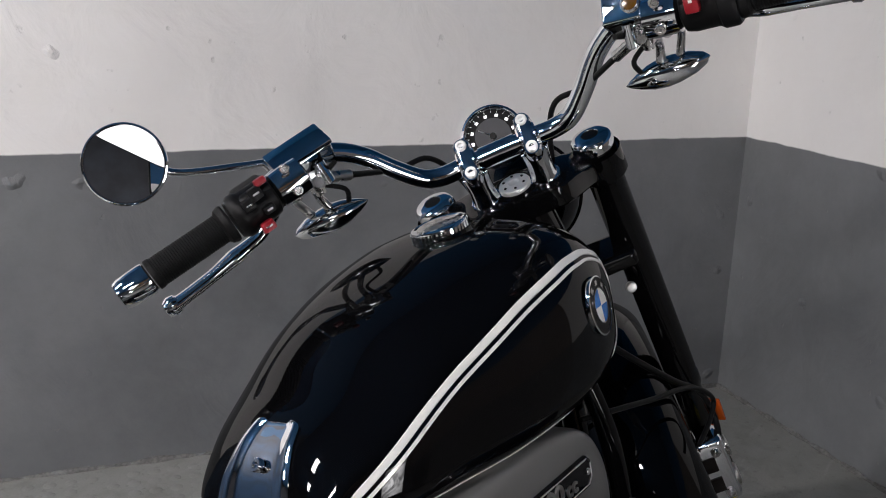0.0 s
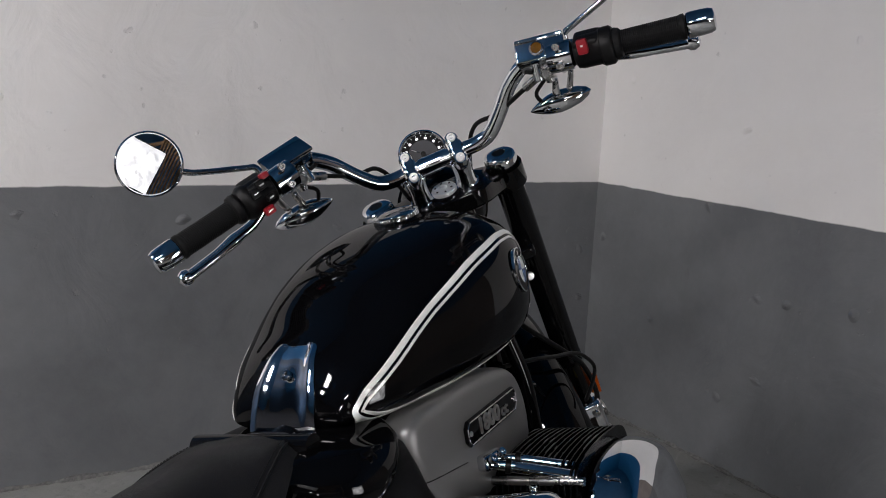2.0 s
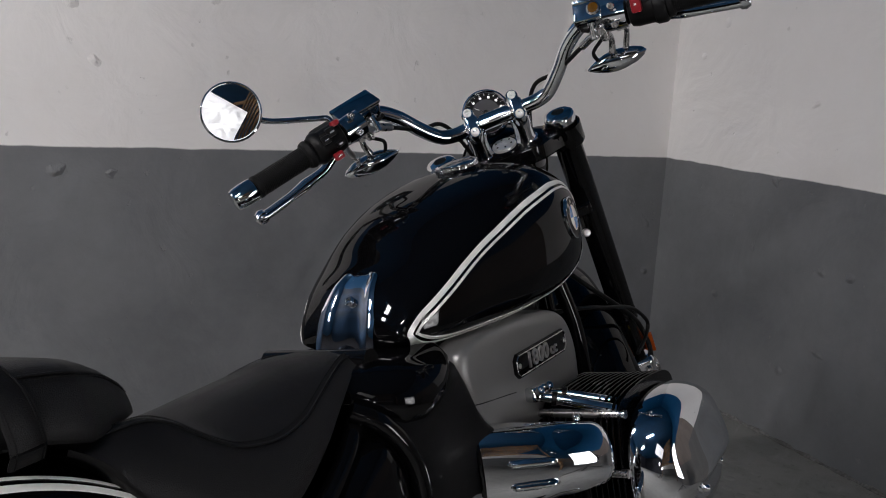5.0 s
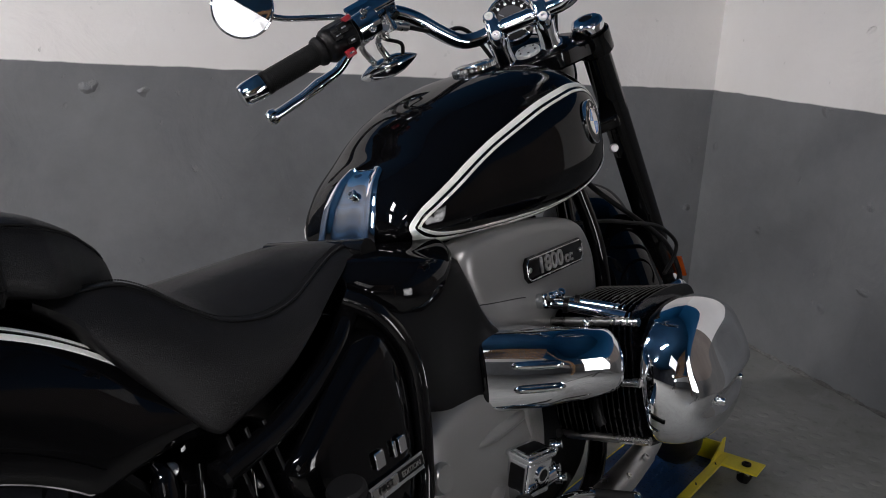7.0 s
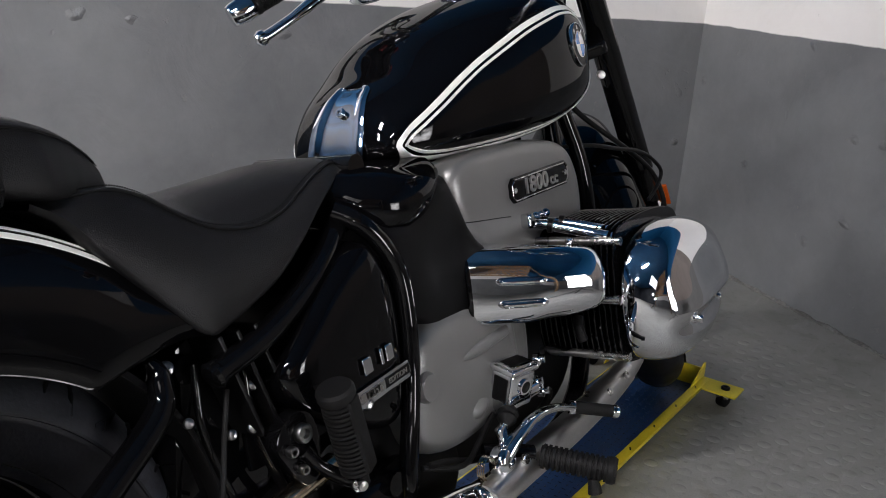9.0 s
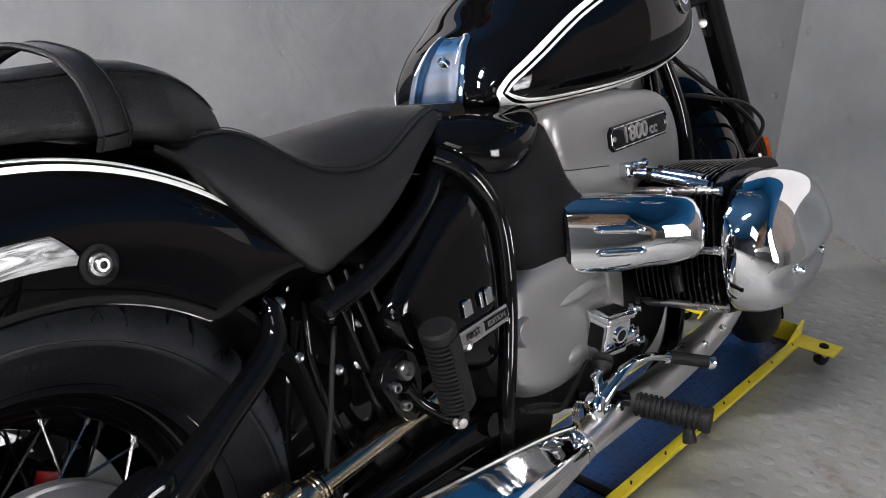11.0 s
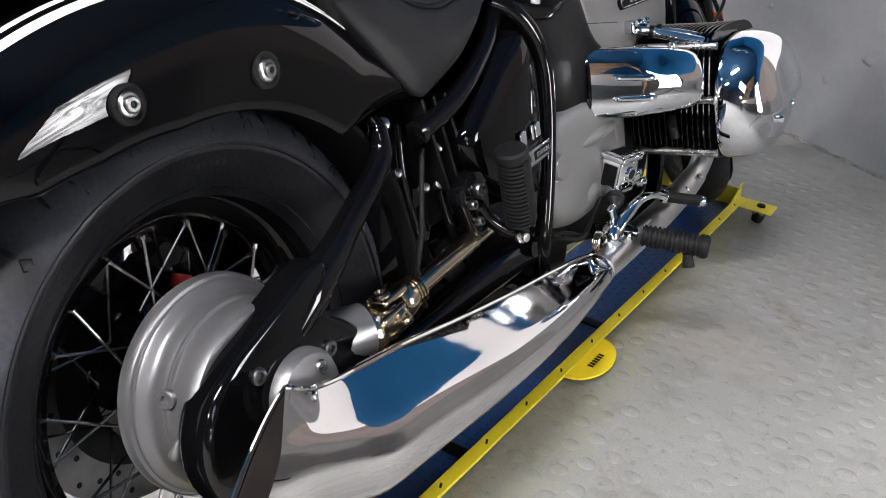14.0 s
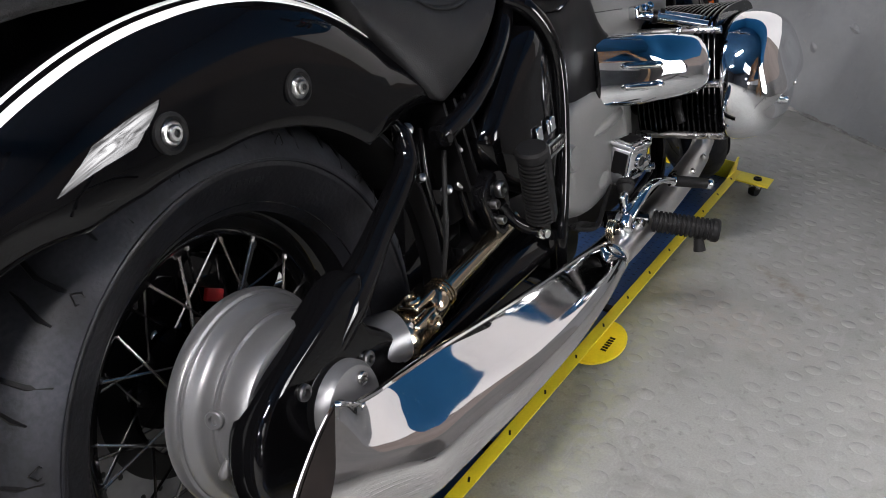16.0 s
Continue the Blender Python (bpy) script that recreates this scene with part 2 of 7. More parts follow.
# ---- the room ----
def wall_material(name, low0, low1, high0, high1):
    """Plaster painted dark below, light above and blue at the top, with chips, trowel marks and patches."""
    m = bpy.data.materials.new(name)
    m.use_nodes = True
    n, l = m.node_tree.nodes, m.node_tree.links
    b = n["Principled BSDF"]
    co = n.new("ShaderNodeTexCoord")
    sep = n.new("ShaderNodeSeparateXYZ")
    l.new(co.outputs["Object"], sep.inputs[0])
    edge = n.new("ShaderNodeTexNoise")
    edge.inputs["Scale"].default_value, edge.inputs["Detail"].default_value = 9, 5
    l.new(co.outputs["Object"], edge.inputs["Vector"])
    add = n.new("ShaderNodeMath")
    add.operation = "MULTIPLY_ADD"
    add.inputs[1].default_value, add.inputs[2].default_value = 0.012, -0.006
    l.new(edge.outputs["Fac"], add.inputs[0])
    zz = n.new("ShaderNodeMath")
    zz.operation = "ADD"
    l.new(sep.outputs["Z"], zz.inputs[0])
    l.new(add.outputs[0], zz.inputs[1])
    step = n.new("ShaderNodeMapRange")
    step.inputs["From Min"].default_value, step.inputs["From Max"].default_value = LINE_Z - 0.002, LINE_Z + 0.002
    l.new(zz.outputs[0], step.inputs["Value"])
    broad = n.new("ShaderNodeTexNoise")
    broad.inputs["Scale"].default_value, broad.inputs["Detail"].default_value, broad.inputs["Roughness"].default_value = 1.6, 11, 0.68
    l.new(co.outputs["Object"], broad.inputs["Vector"])
    low = n.new("ShaderNodeValToRGB")
    low.color_ramp.elements[0].position, low.color_ramp.elements[0].color = 0.3, low0
    low.color_ramp.elements[1].position, low.color_ramp.elements[1].color = 0.72, low1
    l.new(broad.outputs["Fac"], low.inputs["Fac"])
    high = n.new("ShaderNodeValToRGB")
    high.color_ramp.elements[0].position, high.color_ramp.elements[0].color = 0.3, high0
    high.color_ramp.elements[1].position, high.color_ramp.elements[1].color = 0.72, high1
    l.new(broad.outputs["Fac"], high.inputs["Fac"])
    mix = n.new("ShaderNodeMix")
    mix.data_type = "RGBA"
    l.new(step.outputs[0], mix.inputs["Factor"])
    l.new(low.outputs[0], mix.inputs["A"])
    l.new(high.outputs[0], mix.inputs["B"])
    # the blue band that runs on into the ceiling
    top = n.new("ShaderNodeMapRange")
    top.inputs["From Min"].default_value, top.inputs["From Max"].default_value = 1.578, 1.582
    l.new(zz.outputs[0], top.inputs["Value"])
    upper = n.new("ShaderNodeMix")
    upper.data_type = "RGBA"
    l.new(top.outputs[0], upper.inputs["Factor"])
    l.new(mix.outputs["Result"], upper.inputs["A"])
    upper.inputs["B"].default_value = (0.006, 0.082, 0.20, 1)
    # small chips and scuffs
    chips = n.new("ShaderNodeTexNoise")
    chips.inputs["Scale"].default_value, chips.inputs["Detail"].default_value = 26, 3
    l.new(co.outputs["Object"], chips.inputs["Vector"])
    cr = n.new("ShaderNodeMapRange")
    cr.inputs["From Min"].default_value, cr.inputs["From Max"].default_value = 0.70, 0.76
    l.new(chips.outputs["Fac"], cr.inputs["Value"])
    cm = n.new("ShaderNodeMix")
    cm.data_type = "RGBA"
    cf = n.new("ShaderNodeMath")
    cf.operation = "MULTIPLY"
    cf.inputs[1].default_value = 0.22
    l.new(cr.outputs[0], cf.inputs[0])
    l.new(cf.outputs[0], cm.inputs["Factor"])
    l.new(upper.outputs["Result"], cm.inputs["A"])
    cm.inputs["B"].default_value = (0.26, 0.25, 0.235, 1)
    l.new(cm.outputs["Result"], b.inputs["Base Color"])
    b.inputs["Roughness"].default_value = 0.55
    b.inputs["Specular IOR Level"].default_value = 0.3
    trowel = n.new("ShaderNodeTexNoise")
    trowel.inputs["Scale"].default_value, trowel.inputs["Detail"].default_value, trowel.inputs["Distortion"].default_value = 5, 10, 0.8
    l.new(co.outputs["Object"], trowel.inputs["Vector"])
    h = n.new("ShaderNodeMath")
    h.operation = "MULTIPLY_ADD"
    h.inputs[1].default_value = -0.12
    l.new(cr.outputs[0], h.inputs[0])
    # sparse dabs of plaster standing proud
    dabs = n.new("ShaderNodeTexVoronoi")
    dabs.inputs["Scale"].default_value = 5.5
    warp = n.new("ShaderNodeVectorMath")
    warp.operation = "MULTIPLY_ADD"
    warp.inputs[1].default_value = (0.12, 0.12, 0.12)
    l.new(trowel.outputs["Color"], warp.inputs[0])
    l.new(co.outputs["Object"], warp.inputs[2])
    l.new(warp.outputs[0], dabs.inputs["Vector"])
    dr = n.new("ShaderNodeMapRange")
    dr.inputs["From Min"].default_value, dr.inputs["From Max"].default_value, dr.inputs["To Min"].default_value, dr.inputs["To Max"].default_value = 0.03, 0.10, 0.55, 0.0
    l.new(dabs.outputs["Distance"], dr.inputs["Value"])
    both = n.new("ShaderNodeMath")
    both.operation = "ADD"
    l.new(trowel.outputs["Fac"], both.inputs[0])
    l.new(dr.outputs[0], both.inputs[1])
    l.new(both.outputs[0], h.inputs[2])
    bp = n.new("ShaderNodeBump")
    bp.inputs["Strength"].default_value, bp.inputs["Distance"].default_value = 0.9, 0.011
    l.new(h.outputs[0], bp.inputs["Height"])
    l.new(bp.outputs[0], b.inputs["Normal"])
    return m


WALLPAINT = wall_material("two-tone wall paint", (0.118, 0.123, 0.128, 1), (0.205, 0.212, 0.218, 1), (0.80, 0.78, 0.76, 1), (0.87, 0.855, 0.835, 1))
# WALLPAINT again, browner, with the far end's weaker light put into the colour
FARSHADE = wall_material("two-tone wall paint with shade, far part", (0.10, 0.10, 0.10, 1), (0.16, 0.155, 0.15, 1), (0.15, 0.125, 0.11, 1), (0.24, 0.2, 0.18, 1))
CEIL = mat("white lamp enamel", (0.7, 0.7, 0.68), 0.5, vary=0.05, vary_scale=2)
CEILBLUE = mat("blue ceiling paint", (0.006, 0.082, 0.20), 0.6, vary=0.12, vary_scale=2)
# colours of unseen walls: the dimness behind the viewer is put into them
BACKGREY = mat("shaded grey back wall", (0.022, 0.026, 0.036), 0.6, vary=0.5, vary_scale=1.5)
BACKBLUE = mat("shaded blue back wall", (0.006, 0.022, 0.05), 0.6, vary=0.7, vary_scale=1.6)
BACKDARK = mat("shaded slate back wall", (0.02, 0.022, 0.03), 0.6, vary=0.5, vary_scale=1.2)


def floor_material():
    """Worn grey rubber: cloudy dirt, scuffs, a few rusty drips, fine grit."""
    m = bpy.data.materials.new("grey rubber flooring")
    m.use_nodes = True
    n, l = m.node_tree.nodes, m.node_tree.links
    b = n["Principled BSDF"]
    co = n.new("ShaderNodeTexCoord")

    def noise(scale, detail, rough=0.55, stretch=None, distort=0.0):
        t = n.new("ShaderNodeTexNoise")
        t.inputs["Scale"].default_value, t.inputs["Detail"].default_value, t.inputs["Roughness"].default_value, t.inputs["Distortion"].default_value = scale, detail, rough, distort
        if stretch:
            mp = n.new("ShaderNodeMapping")
            mp.inputs["Scale"].default_value = stretch
            mp.inputs["Rotation"].default_value = (0, 0, 0.6)
            l.new(co.outputs["Object"], mp.inputs["Vector"])
            l.new(mp.outputs[0], t.inputs["Vector"])
        else:
            l.new(co.outputs["Object"], t.inputs["Vector"])
        return t.outputs["Fac"]

    def ramp(f, lo, hi):
        r = n.new("ShaderNodeMapRange")
        r.inputs["From Min"].default_value, r.inputs["From Max"].default_value = lo, hi
        l.new(f, r.inputs["Value"])
        return r.outputs[0]

    def blend(f, a, col, k):
        x = n.new("ShaderNodeMix")
        x.data_type = "RGBA"
        s = n.new("ShaderNodeMath")
        s.operation = "MULTIPLY"
        s.inputs[1].default_value = k
        l.new(f, s.inputs[0])
        l.new(s.outputs[0], x.inputs["Factor"])
        if isinstance(a, tuple):
            x.inputs["A"].default_value = a
        else:
            l.new(a, x.inputs["A"])
        x.inputs["B"].default_value = col
        return x.outputs["Result"]

    c = blend(ramp(noise(1.7, 6, 0.6), 0.3, 0.7), (0.198, 0.201, 0.190, 1), (0.258, 0.258, 0.249, 1), 1.0)
    c = blend(ramp(noise(9, 8, 0.65, distort=0.7), 0.5, 0.72), c, (0.125, 0.122, 0.112, 1), 0.55)
    c = blend(ramp(noise(3.0, 9, 0.7, (1, 9, 1)), 0.58, 0.72), c, (0.332, 0.332, 0.323, 1), 0.5)
    c = blend(ramp(noise(48, 4), 0.6, 0.74), c, (0.089, 0.086, 0.080, 1), 0.6)
    c = blend(ramp(noise(4.1, 7, 0.7, distort=1.2), 0.67, 0.76), c, (0.131, 0.095, 0.059, 1), 0.45)
    c = blend(ramp(noise(260, 2), 0.35, 0.65), c, (0.142, 0.142, 0.136, 1), 0.3)

    def smear(c, at, angle, length, width, col, k):
        """A stain along a line on the floor, broken up by noise."""
        mp = n.new("ShaderNodeMapping")
        mp.vector_type = "TEXTURE"
        mp.inputs["Location"].default_value = (at[0], at[1], 0)
        mp.inputs["Rotation"].default_value = (0, 0, angle)
        mp.inputs["Scale"].default_value = (length, width, 1)
        l.new(co.outputs["Object"], mp.inputs["Vector"])
        flat = n.new("ShaderNodeVectorMath")
        flat.operation = "MULTIPLY"
        flat.inputs[1].default_value = (1, 1, 0)
        l.new(mp.outputs[0], flat.inputs[0])
        ln = n.new("ShaderNodeVectorMath")
        ln.operation = "LENGTH"
        l.new(flat.outputs[0], ln.inputs[0])
        mm = n.new("ShaderNodeMath")
        mm.operation = "MULTIPLY"
        l.new(ramp(ln.outputs["Value"], 1.0, 0.2), mm.inputs[0])
        l.new(ramp(noise(45, 5, 0.6), 0.38, 0.62), mm.inputs[1])
        return blend(mm.outputs[0], c, col, k)

    c = smear(c, (1.40, -0.49), radians(52), 0.17, 0.03, (0.122, 0.084, 0.061, 1), 0.65)
    c = smear(c, (1.20, -0.36), radians(70), 0.30, 0.14, (0.251, 0.213, 0.182, 1), 0.45)
    c = smear(c, (0.80, -0.30), radians(4), 0.75, 0.07, (0.251, 0.258, 0.152, 1), 0.5)
    c = smear(c, (1.60, -0.27), radians(10), 0.30, 0.06, (0.251, 0.258, 0.152, 1), 0.45)
    l.new(c, b.inputs["Base Color"])
    b.inputs["Specular IOR Level"].default_value = 0.3
    l.new(ramp(noise(14, 5), -0.6, 1.1), b.inputs["Roughness"])
    bp = n.new("ShaderNodeBump")
    bp.inputs["Strength"].default_value, bp.inputs["Distance"].default_value = 0.5, 0.0015
    l.new(noise(70, 6, 0.65), bp.inputs["Height"])
    l.new(bp.outputs[0], b.inputs["Normal"])
    return m


FLOORMAT = floor_material()


def wall(name, a0, b0, a1, b1, material=None, z0=0.0, z1=ROOM_H, thick=0.15):
    """A wall whose inner face runs between two places of the room, and whose thickness lies outside."""
    p, q = room(a0, b0), room(a1, b1)
    mid = room(ROOM_L / 2, ROOM_W / 2)
    out = Vector((-(q - p).y, (q - p).x, 0)).normalized()
    if out.dot(mid - p) > 0:
        out = -out
    bm = bmesh.new()
    base = [p, q, q + out * thick, p + out * thick]
    lo = [bm.verts.new(v + V(0, 0, z0)) for v in base]
    hi = [bm.verts.new(v + V(0, 0, z1)) for v in base]
    bm.faces.new(lo)
    bm.faces.new(hi)
    for i in range(4):
        bm.faces.new((lo[i], lo[(i + 1) % 4], hi[(i + 1) % 4], hi[i]))
    return tagged(part(name, bm, material or WALLPAINT, smooth=False), kind="structure")


tagged(wall("wall_north", 0, 0, 3.3, 0), "plastered wall painted grey below and off-white above, blue at the top", "wall")
# out of view; its dark blue keeps reflections dim
tagged(wall("wall_north_far", 3.3, 0, ROOM_L, 0, BACKBLUE), "blue workshop wall further along, darkened for dim reflections", "wall")
tagged(wall("wall_east", 0, -0.15, 0, 1.75), "plastered wall painted grey below and off-white above, blue at the top", "wall")
# unseen stretch, coloured dim so that chrome and gloss reflect little light
tagged(wall("wall_east_far", 0, 1.75, 0, ROOM_W, FARSHADE), "brownish workshop wall further along, dimness put into its colour", "wall")
# the BACK walls are darkened to give black paint and chrome dark reflections
tagged(wall("wall_south", 3.6, ROOM_W, ROOM_L, ROOM_W, BACKGREY), "unseen wall behind the viewer, darkened for dim reflections", "wall")
tagged(wall("wall_south_corner", -0.15, ROOM_W, 3.6, ROOM_W), "plastered wall painted grey below and off-white above, blue at the top", "wall")
tagged(wall("wall_west", ROOM_L, -0.15, ROOM_L, ROOM_W + 0.15, BACKDARK), "unseen wall behind the viewer, darkened for dim reflections", "wall")


def slab(name, z0, z1, material, label, category):
    bm = bmesh.new()
    c = [room(-0.3, -0.3), room(ROOM_L + 0.3, -0.3), room(ROOM_L + 0.3, ROOM_W + 0.3), room(-0.3, ROOM_W + 0.3)]
    lo = [bm.verts.new(v + V(0, 0, z0)) for v in c]
    hi = [bm.verts.new(v + V(0, 0, z1)) for v in c]
    bm.faces.new(lo)
    bm.faces.new(hi)
    for i in range(4):
        bm.faces.new((lo[i], lo[(i + 1) % 4], hi[(i + 1) % 4], hi[i]))
    return tagged(part(name, bm, material, smooth=False), label, category, kind="structure")


floor = slab("floor", -0.1, 0.0, FLOORMAT, "worn grey studded rubber floor", "floor")


def floor_studs():
    """Low round studs, worn down unevenly, in rows along the walls."""
    rnd = random.Random(5)
    verts, faces = [], []
    for i in range(64):
        for j in range(56):
            p = room(0.25 + 0.05 * i, 0.06 + 0.05 * j)
            if rnd.random() < 0.06:
                continue
            r, h = 0.0165 + rnd.uniform(-0.0015, 0.001), rnd.uniform(0.0002, 0.0010)
            k = len(verts)
            for rr, z in ((r, 0.0), (r * 0.9, h)):
                for q in range(10):
                    a = 2 * math.pi * q / 10
                    verts.append((p.x + rr * math.cos(a), p.y + rr * math.sin(a), z))
            faces.append(tuple(range(k + 10, k + 20)))
            for q in range(10):
                faces.append((k + q, k + (q + 1) % 10, k + 10 + (q + 1) % 10, k + 10 + q))
    mesh = bpy.data.meshes.new("floor_stud")
    mesh.from_pydata(verts, [], faces)
    mesh.materials.append(FLOORMAT)
    mesh.polygons.foreach_set("use_smooth", [True] * len(mesh.polygons))
    mesh.set_sharp_from_angle(angle=radians(50))
    ob = new("floor_stud", mesh)
    ob.parent = floor
    tagged(ob, "low worn rubber studs", kind="stuff")


floor_studs()


def floor_joint(name, a0, b0, a1, b1):
    """A rough line of old mastic where wall meets floor."""
    rnd = random.Random(int(a1 * 10 + b1))
    n = 260
    pts = [room(a0 + (a1 - a0) * k / n, b0 + (b1 - b0) * k / n, 0.001) for k in range(n + 1)]
    rad = [0.006 + 0.004 * rnd.random() + 0.003 * math.sin(k * 0.37) for k in range(n + 1)]
    tagged(part(name, tube(pts, rad, 7, 0), JOINT), "rough dark mastic joint at the foot of the wall", "joint", kind="structure")


JOINT = mat("old mastic", (0.13, 0.13, 0.125), 0.8, vary=0.3, vary_scale=20, grain=0.3, grain_scale=120)
floor_joint("joint_north", 0.004, 0.003, 3.3, 0.003)
floor_joint("joint_east", 0.003, 0.004, 0.003, 1.75)
slab("ceiling", ROOM_H, ROOM_H + 0.1, CEILBLUE, "plain blue ceiling", "ceiling")

# ceiling lamps
GLOW = bpy.data.materials.new("lamp tube")
GLOW.use_nodes = True
GLOW.node_tree.nodes["Principled BSDF"].inputs["Emission Color"].default_value = (0.99, 0.94, 0.945, 1)
GLOW.node_tree.nodes["Principled BSDF"].inputs["Emission Strength"].default_value = 142.0


def ceiling_lamp(a, b, length=1.3, across=False):
    o = room(a, b, ROOM_H - 0.05)
    d, e = (DR, DL) if across else (DL, DR)
    m = frame_m(o, d, e, V(0, 0, 1))
    thing = new("ceiling_light")
    thing.matrix_world = m
    part("housing", rbox((length, 0.26, 0.05), pose(0, 0, 0.0185), 0.006), CEIL, thing)
    part("diffuser", rbox((length - 0.06, 0.2, 0.03), pose(0, 0, -0.018), 0.006), GLOW, thing, "glowing white diffuser")
    return tagged(thing, "white ceiling light with a long glowing diffuser", "ceiling light", "ceiling lights")


for a, b in ((4.6, 1.3), (7.0, 1.3), (3.6, 3.5), (7.0, 4.4)):
    ceiling_lamp(a, b)


def softbox(place, target, w, h, roll, strength, creases=0.5, edge=1.0):
    """A studio lamp: a black box with a glowing white cloth front, on a stand."""
    glow = bpy.data.materials.new("lit diffuser cloth")
    glow.use_nodes = True
    n, l = glow.node_tree.nodes, glow.node_tree.links
    co, nz, mr = n.new("ShaderNodeTexCoord"), n.new("ShaderNodeTexNoise"), n.new("ShaderNodeMapRange")
    nz.inputs["Scale"].default_value, nz.inputs["Distortion"].default_value, nz.inputs["Detail"].default_value = 3.2, 3.0, 4.0
    l.new(co.outputs["Object"], nz.inputs["Vector"])
    l.new(nz.outputs["Fac"], mr.inputs["Value"])
    mr.inputs["From Min"].default_value, mr.inputs["From Max"].default_value = 0.36, 0.58
    mr.inputs["To Min"].default_value, mr.inputs["To Max"].default_value = creases, 1.15
    # the cloth is brightest before the bulb
    mp, ln, fall, mul = n.new("ShaderNodeMapping"), n.new("ShaderNodeVectorMath"), n.new("ShaderNodeMapRange"), n.new("ShaderNodeMath")
    mp.inputs["Scale"].default_value = (2 / w, 2 / h, 0)
    ln.operation, mul.operation = "LENGTH", "MULTIPLY"
    l.new(co.outputs["Object"], mp.inputs["Vector"])
    l.new(mp.outputs[0], ln.inputs[0])
    l.new(ln.outputs["Value"], fall.inputs["Value"])
    fall.inputs["From Min"].default_value, fall.inputs["From Max"].default_value = 0.25, 1.2
    fall.inputs["To Min"].default_value, fall.inputs["To Max"].default_value = strength, edge * strength
    l.new(mr.outputs[0], mul.inputs[0])
    l.new(fall.outputs[0], mul.inputs[1])
    b = n["Principled BSDF"]
    b.inputs["Emission Color"].default_value = (0.99, 0.98, 1.0, 1)
    l.new(mul.outputs[0], b.inputs["Emission Strength"])
    thing = new("softbox_lamp")
    m = look(place, target, roll)
    thing.matrix_world = m
    rings = [[V(x * k, y * k, z) for x, y in ((w / 2, h / 2), (-w / 2, h / 2), (-w / 2, -h / 2), (w / 2, -h / 2))] for k, z in ((1.0, -0.02), (1.0, 0.0), (0.35, 0.35), (0.3, 0.42))]
    part("housing", loft(rings), MATTE, thing)
    part("cloth", rbox((w - 0.03, h - 0.03, 0.012), pose(0, 0, -0.022), 0.004), glow, thing, "glowing white cloth front")
    foot = m.inverted() @ Vector((m.translation.x, m.translation.y, 0.0))
    top = V(0, 0, 0.4)
    part("stand", tube([foot, top], 0.015, 12, 0), DARK, thing)
    for k in range(3):
        a = 2 * math.pi * k / 3
        e = m.inverted() @ Vector((m.translation.x + 0.35 * math.cos(a), m.translation.y + 0.35 * math.sin(a), 0.012))
        part("leg", tube([foot.lerp(top, 0.3), e], 0.01, 8, 0), DARK, thing)
    return tagged(thing, "black softbox lamp with a glowing white cloth on a stand", "studio lamp", "studio lamps")


softbox((-1.90, -2.31, 1.97), (0.9, 0.36, 1.0), 1.26, 0.74, -26, 1.05, 0.4)


def work_lamp(place, target, heads):
    """A tripod with round lamp heads on a cross arm."""
    glow = bpy.data.materials.new("lit lamp glass")
    glow.use_nodes = True
    b = glow.node_tree.nodes["Principled BSDF"]
    b.inputs["Emission Color"].default_value = (0.99, 0.98, 1.0, 1)
    b.inputs["Emission Strength"].default_value = 30.0
    thing = new("work_lamp")
    thing.location = (place[0], place[1], 0)
    o = Vector(thing.location)
    d = (Vector(target) - Vector(place)).normalized()
    side = d.cross(V(0, 0, 1)).normalized()
    top = V(0, 0, max(h for _, h in heads))
    part("pole", tube([V(0, 0, 0.02), top], 0.014, 12, 0), DARK, thing)
    for k in range(3):
        a = 2 * math.pi * k / 3
        part("leg", tube([V(0, 0, 0.3), V(0.35 * math.cos(a), 0.35 * math.sin(a), 0.012)], 0.01, 8, 0), DARK, thing)
    for s, h in heads:
        c = side * s + V(0, 0, h)
        aim = (Vector(target) - o - c).normalized()
        part("arm", tube([V(0, 0, h), c - aim * 0.09], 0.01, 8, 0), DARK, thing)
        head = part("lamp_head", lathe([(0.02, -0.09), (0.05, -0.07), (0.068, -0.015), (0.07, 0.0), (0.064, 0.002)], c, aim, 28), MATTE, thing, "black round lamp head")
        part("lamp_glass", lathe([(0.064, -0.002), (0.058, 0.005), (0.001, 0.008)], c, aim, 28), glow, head, "glowing lamp glass")
    return tagged(thing, "black tripod work lamp with glowing round heads", "work lamp", "work lamps")


softbox((0.71, -1.85, 0.80), (0.0, -0.1, 0.75), 0.45, 0.76, 0, 22.0, 0.16, 0.25)
work_lamp((-1.25, -2.05, 0.8), (0.6, -0.1, 0.65), ((-0.16, 0.92), (0.16, 0.66)))


def slatted_screen():
    """Rough boards leaning in a rack behind the lamp, seen only in the mirror."""
    thing = new("slatted_screen")
    thing.location = (-1.35, -3.3, 0.0)
    for k in range(22):
        m = pose(-0.85 + 0.08 * k, 0, 1.75, 0, 32, 0)
        part("board", rbox((0.036, 0.025, 1.9), m, 0.004), BOARD, thing)
    for z in (1.0, 2.4):
        part("rail", rbox((2.5, 0.04, 0.07), pose(0, -0.035, z), 0.004), BOARD, thing)
    for x in (-1.1, 1.1):
        part("post", rbox((0.07, 0.05, 2.6), pose(x, -0.08, 1.3), 0.004), BOARD, thing)
    tagged(thing, "rack of rough brown wooden boards behind the lamp", "wooden rack")


BOARD = mat("rough brown wood", (0.15, 0.083, 0.036), 0.7, vary=0.5, vary_scale=5, grain=0.3, grain_scale=40)
slatted_screen()

# ---- the motorcycle ----
LEAN = 13.0
bike = new("motorcycle")
